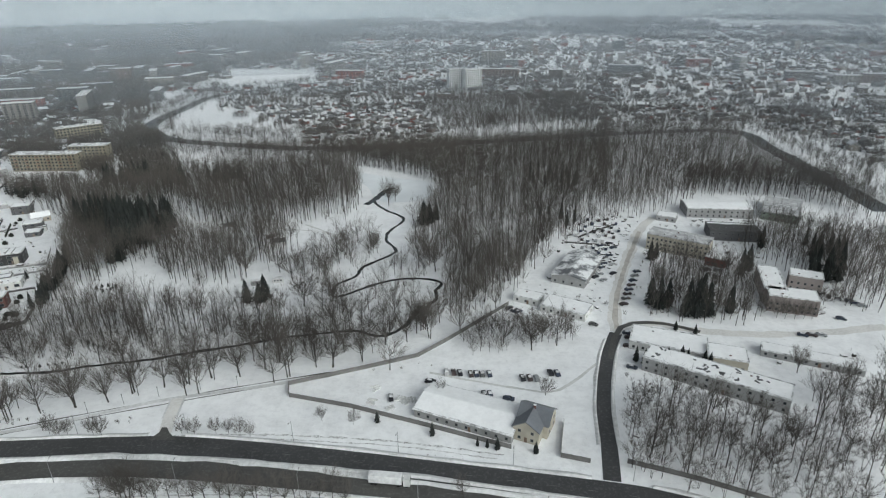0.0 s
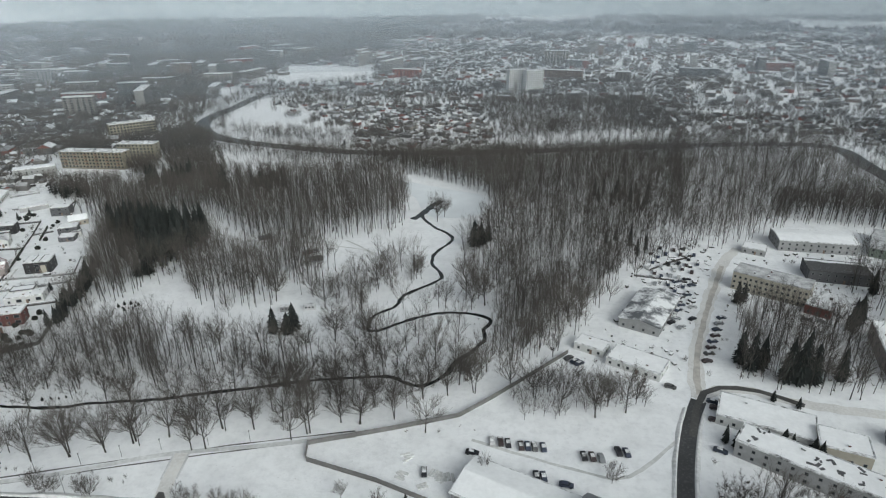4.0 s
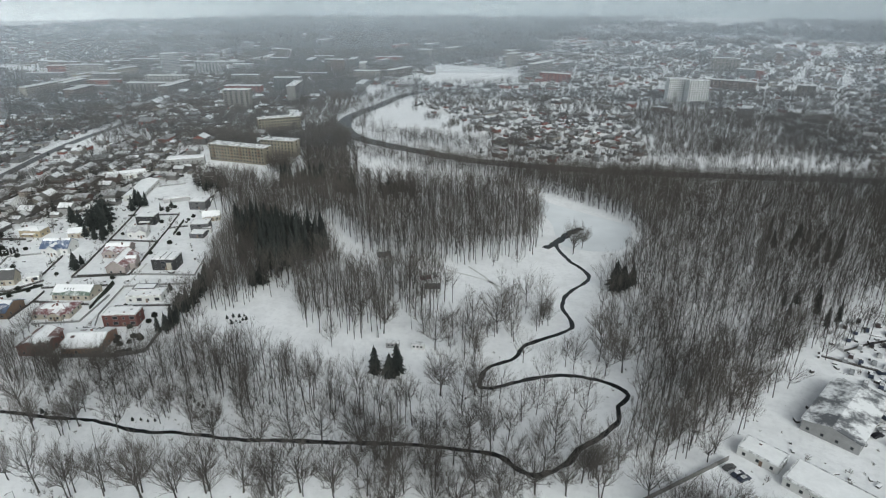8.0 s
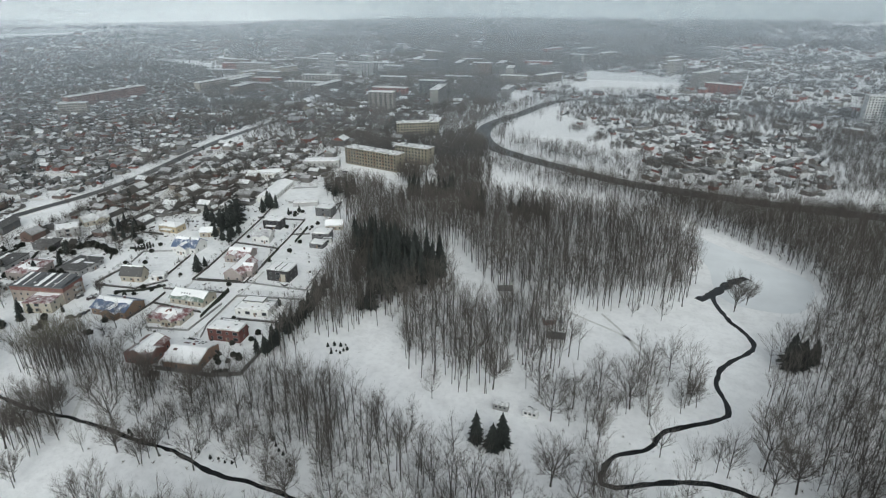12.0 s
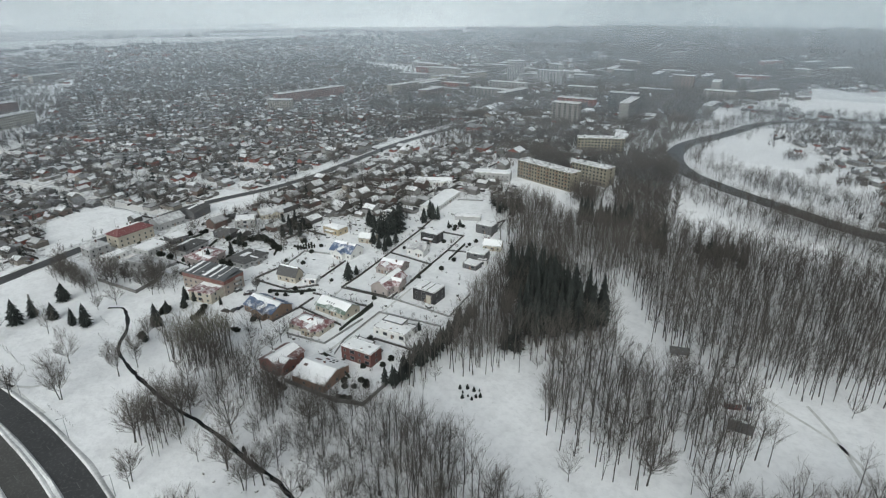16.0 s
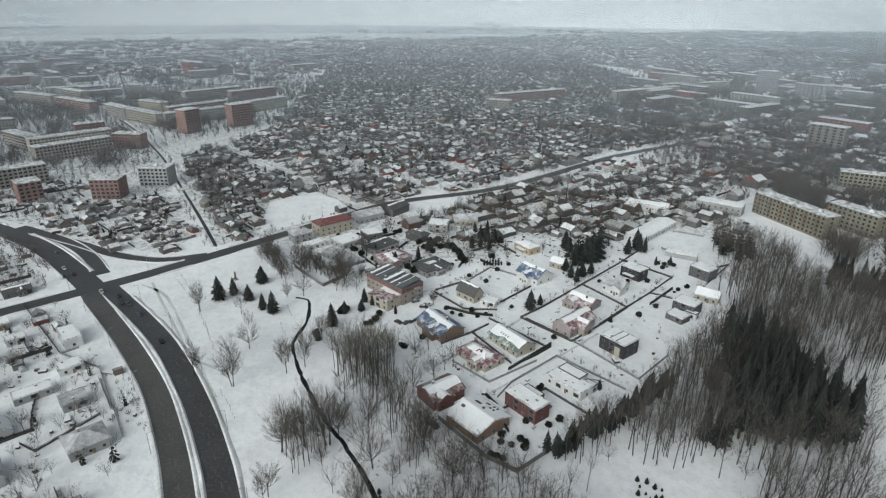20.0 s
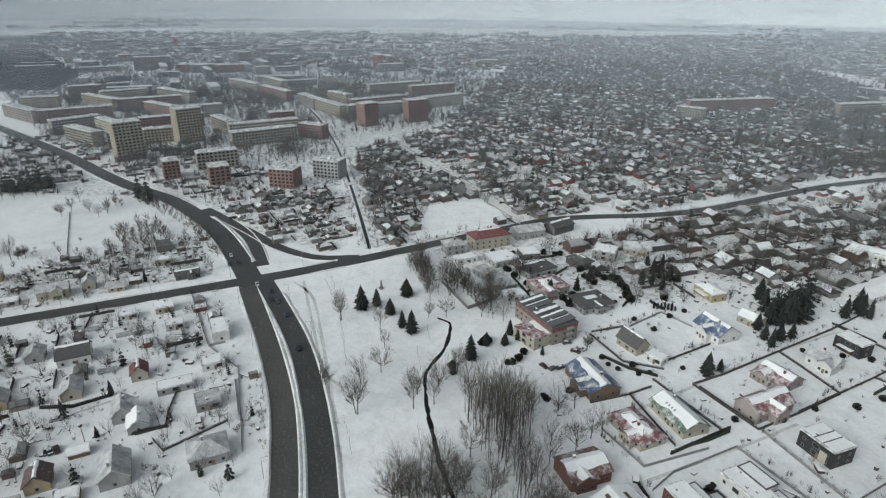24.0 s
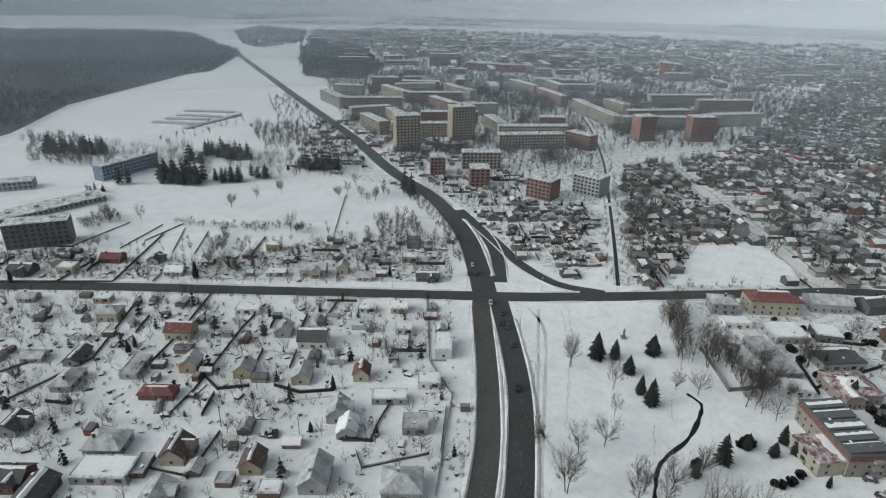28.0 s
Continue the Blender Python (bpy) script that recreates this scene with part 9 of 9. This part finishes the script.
def tunnel(x, y, rot, long=7.0):
    """A small garden polytunnel: bent hoops under pale film."""
    ob = thing("polytunnel", "small pale polytunnel standing in a snowy garden", "polytunnel", x, y, rot, group="garden polytunnels")
    arc = [(1.4 * math.cos(math.pi * k / 8), 1.7 * math.sin(math.pi * k / 8)) for k in range(9)]
    mb = Mb()
    mb.solid([(u, p, q) for u in (-long / 2, long / 2) for p, q in arc], [(k, k + 1, 10 + k, 9 + k) for k in range(8)] + [tuple(range(9)), tuple(range(17, 8, -1))])
    part("film", mb.mesh("film", ["film"]), ob)
    hoop = Mb()
    hoop.solid([(u, p * f, q * f) for p, q in arc for u, f in ((-0.05, 1.0), (0.05, 1.0), (0.05, 1.05), (-0.05, 1.05))], [(4 * k + j, 4 * k + (j + 1) % 4, 4 * k + 4 + (j + 1) % 4, 4 * k + 4 + j) for k in range(8) for j in range(4)])
    me = hoop.mesh("hoop", ["metal"])
    for k in range(4):
        part("hoop", me, ob, pose(-long / 2 + long * (k + 0.5) / 4, 0, 0))


M["film"] = plain("film", (0.42, 0.44, 0.45), 0.25, 0.9, rough=0.5)
for x, y, rot in ((-312.7, 78.7, 30), (-322.8, 67.3, 30), (-301.9, 56.3, 115), (-240.7, 74.5, 115), (-331.3, 57.2, 115), (-330.2, 50.3, 115), (-288.2, -46.2, 50), (-249.1, 13.3, 40), (-334.7, 32.9, 115), (-268.9, -56.8, 115)):
    tunnel(x, y, rot)


def monument(x, y):
    ob = thing("monument", "tall dark stone marker on a low plinth", "monument", x, y, 20)
    mb = Mb()
    mb.box(-1.6, 1.6, -1.2, 1.2, 0, 0.4)
    part("plinth", mb.mesh("plinth", ["concrete"]), ob)
    mb = Mb()
    mb.tube((0, 0, 0.4), (0.1, 0, 4.6), 0.7, 0.45, 6, cap=True)
    part("stone", mb.mesh("stone", ["stone_wall"]), ob)


monument(-375.6, 163.1)


def gravestone_bush(pts, label):
    for x, y in pts:
        r = random.Random(int(x * 5 + y))
        ob = thing("shrub", label, "shrub", x, y, r.uniform(0, 360), group="evergreen shrubs")
        s = r.uniform(0.1, 0.2)
        ob.scale = (s * 1.3, s * 1.3, s)
        part("foliage", FIR[2][1], ob)


gravestone_bush([(-180.1, 282.1), (-177.5, 281.2), (-178.3, 284.4), (-174.4, 281.2), (-175.5, 285.3), (-172.0, 283.1), (-171.1, 284.5), (-174.1, 286.9), (-172.0, 280.9), (-175.1, 278.8), (-155.2, 227.4), (-152.2, 225.9), (-149.4, 224.7), (-146.9, 224.2), (-143.6, 222.5), (-200.6, 203.0), (-198.4, 202.7), (-196.4, 204.0), (-173.6, 209.9), (-171.8, 209.9), (-166.1, 210.1), (-163.5, 211.3), (-160.4, 211.4), (-158.2, 212.4), (-141.2, 221.7)], "low dark evergreen shrub in the snow")


# round evergreen bushes and slim cypresses in the villa gardens
def bush_mesh(seed, slim):
    """A dense evergreen bush of many short outward sprays."""
    r = random.Random(seed)
    mb = Mb()
    for k in range(70):
        u, a = r.random(), r.uniform(0, 6.283)
        w = math.sqrt(max(0.05, 1 - (2 * u - 0.9) ** 2)) * (0.3 if slim else 0.62)
        e = Vector((math.cos(a) * w, math.sin(a) * w, u * (1.9 if slim else 1.0)))
        b = Vector((e.x * 0.2, e.y * 0.2, max(0.0, e.z - 0.35)))
        s = (e - b).cross(Vector((r.uniform(-1, 1), r.uniform(-1, 1), r.uniform(-1, 1)))).normalized() * 0.17
        mb.face([b - s, b + s, e + s * 0.6, e - s * 0.6])
    return mb.mesh("foliage", ["hedge"])


BUSH, CYPRESS = [bush_mesh(5 + k, False) for k in range(3)], [bush_mesh(15 + k, True) for k in range(2)]


def bush(x, y, size, slim=False, label="round dark evergreen bush in the snow"):
    r = random.Random(int(x * 5 + y * 3))
    ob = thing("cypress" if slim else "bush", label, "cypress" if slim else "bush", x, y, r.uniform(0, 360), group="garden cypresses" if slim else "garden bushes")
    s = size * r.uniform(0.8, 1.2)
    ob.scale = (s, s, s)
    part("foliage", r.choice(CYPRESS if slim else BUSH), ob)


for x, y in [(-351.6, 300.2), (-351.1, 301.8), (-350.6, 303.4), (-350.1, 304.9), (-349.6, 306.5), (-349.1, 308.1), (-348.6, 309.7)]:
    bush(x, y, 1.9, True, "slim dark cypress in a short row")
for x, y in [(-224.4, 228.9), (-226.5, 228.5), (-203.7, 242.6), (-203.8, 244.0), (-202.0, 245.3), (-205.0, 242.1), (-213.1, 249.8), (-209.8, 247.9), (-207.3, 250.8), (-206.9, 256.0), (-204.7, 254.5), (-209.0, 255.0), (-233.3, 275.1), (-234.8, 276.6), (-232.9, 274.1), (-214.1, 273.2), (-217.1, 261.0), (-212.6, 267.8), (-279.4, 232.6), (-281.7, 231.7), (-284.3, 242.4), (-302.2, 262.9), (-298.8, 266.0), (-295.2, 273.4), (-296.0, 278.2), (-307.4, 261.7), (-301.4, 272.9), (-299.1, 293.3), (-265.9, 299.0), (-275.7, 310.4), (-265.6, 316.4), (-271.5, 332.4), (-272.0, 348.8), (-276.9, 362.3), (-289.3, 386.0), (-290.7, 392.7)] + [(-322.0, 398.4), (-319.6, 400.5), (-321.3, 405.8), (-315.8, 396.4), (-316.5, 404.8), (-306.5, 366.3), (-303.2, 376.7), (-311.3, 351.5), (-316.4, 340.4), (-342.0, 304.3), (-347.3, 313.7), (-330.2, 292.4), (-339.8, 286.2), (-357.3, 282.4), (-360.3, 273.0), (-362.8, 265.2), (-392.4, 257.6), (-360.6, 246.1), (-343.4, 251.4)]:
    bush(x, y, 2.2)
for x, y in [(-381.7, 291.0), (-375.9, 291.2), (-372.0, 292.0), (-386.3, 288.9), (-383.9, 284.4), (-388.5, 282.2), (-394.8, 281.2), (-387.0, 274.3), (-395.1, 273.8), (-363.8, 262.1), (-358.5, 262.9), (-354.9, 263.9), (-354.9, 258.8), (-363.6, 290.0), (-358.9, 290.7), (-378.6, 277.1), (-388.1, 235.5), (-397.1, 242.6), (-402.6, 256.6), (-380.9, 230.0), (-359.5, 308.2), (-381.4, 323.4), (-385.7, 309.7), (-393.9, 316.9), (-390.9, 309.7), (-385.7, 316.2), (-381.0, 318.2)]:
    bush(x, y, 3.6, False, "large dark evergreen shrub between the houses")
for x, y in [(-322.0, 212.2), (-324.0, 213.7), (-321.2, 214.4), (-319.6, 211.1), (-301.8, 197.2), (-303.8, 197.8), (-304.5, 222.8), (-307.0, 225.8), (-311.8, 228.7), (-304.1, 220.8), (-378.7, 240.7), (-381.3, 242.4), (-376.4, 241.5), (-397.1, 231.9), (-395.7, 233.1), (-376.3, 255.3), (-361.4, 256.6), (-360.1, 257.8), (-390.9, 249.4), (-420.0, 257.7), (-419.5, 239.3), (-417.7, 264.0), (-418.3, 267.3), (-410.0, 207.4), (-422.7, 227.5)]:
    bush(x, y, 3.0, False, "dense dark evergreen bush on the snow")


# a builder's yard: stacked boards and slabs
def board_stack(x, y, rot, n, label):
    ob = thing("board_stack", label, "board stack", x, y, rot, group="stacked boards")
    mb = Mb()
    mb.box(-1.7, 1.7, -0.45, 0.45, 0, 0.35)
    me = STACK.setdefault("board", mb.mesh("board", ["boards"]))
    r = random.Random(int(x + y))
    for k in range(n):
        part("board", me, ob, pose(r.uniform(-0.6, 0.6), k * 1.25, 0.0, 0, 0, r.uniform(-12, 12)))


STACK = {}
board_stack(-12.0, 181.6, 60, 5, "pale boards stacked in rows on the snow")
board_stack(-9.3, 182.9, 100, 5, "pale boards stacked in rows on the snow")
board_stack(-24.1, 189.7, 30, 3, "loose pale boards lying in the snow")
board_stack(-24.9, 183.4, 150, 3, "loose pale boards lying in the snow")
board_stack(-18.1, 177.9, 20, 2, "loose pale boards lying in the snow")

# low lamps along the park path
def park_lamp(x, y):
    ob = thing("park_lamp", "slim dark park lamp beside the trodden path", "park lamp", x, y, 0, group="park lamps")
    mast, head = Mb(), Mb()
    mast.tube((0, 0, -0.1), (0, 0, 4.2), 0.07, 0.05, 6)
    head.tube((0, 0, 4.2), (0, 0, 4.55), 0.12, 0.24, 8, cap=True)
    part("mast", LAMP.setdefault("mast", mast.mesh("mast", ["black"])), ob)
    part("lamp_head", LAMP.setdefault("head", head.mesh("lamp_head", ["darkgrey"])), ob)


LAMP = {}
for k in range(7):
    q, n = PARK_PATH[1][1 + 2 * k], PARK_PATH[2][1 + 2 * k]
    park_lamp(*(q + n * 2.6))


# rows of staked saplings on the green
def sapling_rows(lines, label):
    r = random.Random(77)
    mb = Mb()
    for a, b in lines:
        a, b = Vector(a), Vector(b)
        for k in range(max(2, int((b - a).length / 1.9))):
            q = a.lerp(b, (k + 0.5) / max(2, int((b - a).length / 1.9))) + Vector((r.uniform(-0.4, 0.4), r.uniform(-0.4, 0.4)))
            h = r.uniform(1.0, 2.2)
            mb.tube((q.x, q.y, -0.1), (q.x + r.uniform(-0.15, 0.15), q.y + r.uniform(-0.15, 0.15), h), 0.07, 0.03, 3)
            for _ in range(3):
                d = Vector((r.uniform(-0.5, 0.5), r.uniform(-0.5, 0.5), r.uniform(0.3, 0.7)))
                z = h * r.uniform(0.4, 0.8)
                mb.face([(q.x - 0.05, q.y, z), (q.x + 0.05, q.y, z), (q.x + d.x, q.y + d.y, z + d.z)])
    tagged(new("saplings", mb.mesh("saplings", ["twig"])), label, "saplings", kind="stuff")


sapling_rows([((-387.7, 131.7), (-366.6, 138.6)), ((-391.0, 134.3), (-363.0, 142.4)), ((-344.9, 145.1), (-318.6, 150.7)), ((-331.1, 148.5), (-302.6, 153.5)), ((-272.3, 155.7), (-251.1, 161.7)), ((-336.4, 186.8), (-323.1, 188.2)), ((-347.0, 130.2), (-324.9, 139.6)), ((-304.4, 156.1), (-300.9, 156.9)), ((-318.9, 182.5), (-300.4, 184.5))], "rows of young saplings in the snow")

# bent-grass and scrub poking through the snow
def tufts(poly, spacing, label, seed, keep=0.6, size=1.0):
    wood_of("scrub", poly, spacing, [thicket(300 + k, 1.4, 1.4, 10) for k in range(2)], label, 0.5 * size, 1.2 * size, seed, keep=keep, mats=("bark", "scrub"))


# snowed-over odds and ends in yards and gardens: beds, stacks, bins, low frames
def clutter_shape(L, W, h):
    side, top = Mb(), Mb()
    a, b = L / 2, W / 2
    side.solid([(x, y, z) for z in (-0.05, h) for x, y in ((-a, -b), (a, -b), (a, b), (-a, b))], [(0, 1, 5, 4), (1, 2, 6, 5), (2, 3, 7, 6), (3, 0, 4, 7)])
    top.solid([(x * f, y * f, z) for f, z in ((1.06, h), (0.8, h + 0.16)) for x, y in ((-a, -b), (a, -b), (a, b), (-a, b))], [(0, 1, 5, 4), (1, 2, 6, 5), (2, 3, 7, 6), (3, 0, 4, 7), (4, 5, 6, 7)])
    return tri_arrays(side, top)


CLUTTER = [clutter_shape(*q) for q in ((1.7, 0.9, 0.5), (1.2, 1.0, 1.1), (4.2, 1.1, 0.3), (2.4, 1.6, 0.8), (0.8, 0.8, 0.9))]
SHRUBS = [soft_crown(610 + k, 2.6, 0.5, 26) for k in range(3)]


def clutter(poly, spacing, seed, keep=0.6, shrubs=0.6):
    wood_of("garden_clutter", poly, spacing, CLUTTER, "low stacks, beds and bins under snow in the gardens", 0.6, 1.3, seed, keep=keep, mats=("fence", "slab_snow"), category="clutter")
    wood_of("garden_shrubs", poly, spacing, SHRUBS, "low leafless shrubs and berry bushes in the gardens", 0.5, 1.4, seed + 50, keep=shrubs, mats=("bark", "twig"), category="shrubs")


clutter([(-241.3, -198.7), (-367.4, 81.1), (-257.6, 132.2), (-176.9, 14.7)], 6.0, 701, 0.5, 0.8)
clutter([(-267.2, -204.2), (-393.6, 69.8), (-452.3, 40.6), (-407.4, -28.3), (-343.1, -82.6), (-331.5, -161.3), (-275.0, -221.0)], 5.0, 702, 0.6, 0.9)
clutter([(-412.8, 240.5), (-441.5, 295.1), (-496.5, 381.9), (-519.4, 495.7), (-440.0, 536.1), (-381.4, 427.4), (-343.0, 405.0), (-349.0, 303.0), (-353.9, 257.6), (-373.2, 233.6)], 6.0, 703, 0.6, 0.7)
clutter([(-349.0, 250.0), (-345.0, 400.0), (-300.0, 420.0), (-235.0, 335.0), (-206.0, 256.0), (-240.0, 228.0), (-280.0, 235.0)], 9.0, 704, 0.3, 0.3)
clutter([(62.0, 232.0), (40.0, 250.0), (66.0, 300.0), (80.0, 352.0), (122.0, 385.0), (150.0, 380.0), (110.0, 318.0), (84.0, 250.0)], 5.0, 705, 0.6, 0.2)
clutter([(150.0, 375.0), (215.0, 400.0), (212.0, 350.0), (180.0, 300.0), (128.0, 335.0)], 8.0, 706, 0.5, 0.5)
clutter([(60.0, 146.0), (82.0, 226.0), (130.0, 215.0), (178.0, 205.0), (150.0, 190.0), (110.0, 200.0)], 6.0, 707, 0.3, 0.3)
tufts([(-241.3, -198.7), (-367.4, 81.1), (-257.6, 132.2), (-176.9, 14.7)], 6.5, "dry stalks and low bushes in the gardens", 501)
tufts([(-270.3, 226.2), (-239.9, 254.9), (-201.5, 259.7), (-193.3, 243.4), (-222.5, 213.8)], 4.0, "dry stalks and brambles in the snow", 502)
tufts([(-225.6, 205.9), (-174.8, 238.3), (-144.7, 212.5), (-198.7, 185.6)], 4.0, "dry reeds and bushes beside the stream", 503)
tufts([(-30.0, 209.3), (51.2, 202.1), (25.2, 177.7), (-27.0, 179.5)], 9.0, "dry stalks on the snowy yard", 504, 0.3)
tufts([(-177.6, 241.5), (45.1, 338.2), (28.0, 257.9), (-142.3, 201.5)], 4.5, "low undergrowth on the snowy wood floor", 505)
tufts([(-417.7, 241.5), (-341.3, 449.9), (-233.0, 340.6), (-204.0, 261.0), (-270.3, 226.2)], 6.0, "bare shrubs in the villa gardens", 506, 0.1, 1.3)
tufts([(-425.6, 194.2), (-453.7, 278.9), (-338.3, 257.3), (-337.4, 228.2), (-374.5, 205.2)], 5.0, "bare shrubs and rubbish between the buildings", 507, 0.5, 1.6)
tufts([(-92.3, 160.6), (-57.4, 158.9), (22.0, 151.0), (21.9, 149.5), (-56.8, 156.7), (-91.7, 158.9)], 1.6, "dirty grass and slush along the verge", 510, 0.6, 0.5)
tufts([(112.0, 341.5), (208.4, 356.3), (164.7, 239.3), (86.2, 242.5)], 5.0, "bare shrubs round the works", 508, 0.5, 1.6)
tufts([(37.5, 280.9), (88.6, 292.6), (71.7, 227.8), (32.0, 234.4)], 5.0, "scrap and dry stalks in the car yard", 509, 0.5)

# ---- distance: translucent shells standing in for haze round the town, and the far country ----
# a see-through sheet whose pale tint imitates haze
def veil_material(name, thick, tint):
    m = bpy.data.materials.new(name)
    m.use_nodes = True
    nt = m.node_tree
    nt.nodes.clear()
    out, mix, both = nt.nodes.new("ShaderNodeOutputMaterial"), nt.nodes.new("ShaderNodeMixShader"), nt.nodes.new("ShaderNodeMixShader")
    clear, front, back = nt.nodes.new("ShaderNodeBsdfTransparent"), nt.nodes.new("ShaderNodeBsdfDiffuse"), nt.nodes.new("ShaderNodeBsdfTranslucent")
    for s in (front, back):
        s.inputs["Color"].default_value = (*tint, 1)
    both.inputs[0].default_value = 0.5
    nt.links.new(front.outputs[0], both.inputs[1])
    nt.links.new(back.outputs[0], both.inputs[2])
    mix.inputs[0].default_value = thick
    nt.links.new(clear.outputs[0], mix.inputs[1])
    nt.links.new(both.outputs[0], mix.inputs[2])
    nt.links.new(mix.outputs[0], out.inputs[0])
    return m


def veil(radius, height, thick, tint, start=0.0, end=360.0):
    """A curved translucent shell imitating haze; start and end are compass angles from the east, in degrees."""
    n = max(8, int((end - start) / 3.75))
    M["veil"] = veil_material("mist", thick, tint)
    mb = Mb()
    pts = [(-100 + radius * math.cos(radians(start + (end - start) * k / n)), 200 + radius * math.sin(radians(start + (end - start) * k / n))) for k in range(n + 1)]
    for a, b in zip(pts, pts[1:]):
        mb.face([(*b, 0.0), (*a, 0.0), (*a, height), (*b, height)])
    tagged(new("mist_veil", mb.mesh("mist_veil", ["veil"])), "translucent shell standing in for winter haze over the town", "mist", kind="structure")


# distance haze added as nested shells, the outermost tinted paler
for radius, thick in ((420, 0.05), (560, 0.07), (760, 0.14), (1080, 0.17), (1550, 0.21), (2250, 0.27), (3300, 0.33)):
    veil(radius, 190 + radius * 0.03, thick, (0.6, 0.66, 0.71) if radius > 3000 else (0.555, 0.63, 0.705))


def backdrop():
    """The far country all round: pale fields and grey woods in long streaks, with haze painted in, paler with height.
    """
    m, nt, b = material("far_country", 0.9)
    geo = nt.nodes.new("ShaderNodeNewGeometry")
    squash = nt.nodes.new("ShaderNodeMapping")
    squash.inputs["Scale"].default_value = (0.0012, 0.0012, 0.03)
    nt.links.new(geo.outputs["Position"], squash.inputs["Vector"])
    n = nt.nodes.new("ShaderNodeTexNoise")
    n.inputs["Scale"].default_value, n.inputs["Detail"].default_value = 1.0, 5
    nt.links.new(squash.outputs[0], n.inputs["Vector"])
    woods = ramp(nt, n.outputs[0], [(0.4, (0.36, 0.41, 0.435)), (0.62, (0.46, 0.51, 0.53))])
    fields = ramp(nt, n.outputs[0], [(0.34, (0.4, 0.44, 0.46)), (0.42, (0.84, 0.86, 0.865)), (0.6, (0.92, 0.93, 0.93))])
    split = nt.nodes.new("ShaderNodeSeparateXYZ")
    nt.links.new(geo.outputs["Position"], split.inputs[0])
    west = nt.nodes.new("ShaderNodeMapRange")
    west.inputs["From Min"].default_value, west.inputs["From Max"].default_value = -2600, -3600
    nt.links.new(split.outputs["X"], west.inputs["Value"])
    # brighter haze painted into the colour towards the east
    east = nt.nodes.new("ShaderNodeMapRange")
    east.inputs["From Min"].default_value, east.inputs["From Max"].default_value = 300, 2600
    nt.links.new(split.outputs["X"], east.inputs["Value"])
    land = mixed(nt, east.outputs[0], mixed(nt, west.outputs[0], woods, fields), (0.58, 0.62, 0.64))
    # painted haze of the upper part, palest in the west
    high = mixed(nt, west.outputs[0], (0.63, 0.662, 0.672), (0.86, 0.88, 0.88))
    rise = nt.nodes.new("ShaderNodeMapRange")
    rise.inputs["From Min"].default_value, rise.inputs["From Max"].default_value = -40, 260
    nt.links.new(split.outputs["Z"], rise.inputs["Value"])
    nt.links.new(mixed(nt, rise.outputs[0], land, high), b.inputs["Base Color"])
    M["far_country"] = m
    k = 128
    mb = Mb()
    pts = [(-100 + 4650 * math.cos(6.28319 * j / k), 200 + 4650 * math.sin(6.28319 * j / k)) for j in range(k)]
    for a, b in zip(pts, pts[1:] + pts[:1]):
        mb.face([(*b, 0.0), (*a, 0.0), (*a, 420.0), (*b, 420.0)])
    tagged(new("backdrop", mb.mesh("backdrop", ["far_country"])), "distant snowy fields and woods with haze painted into their colour", "backdrop", kind="structure")


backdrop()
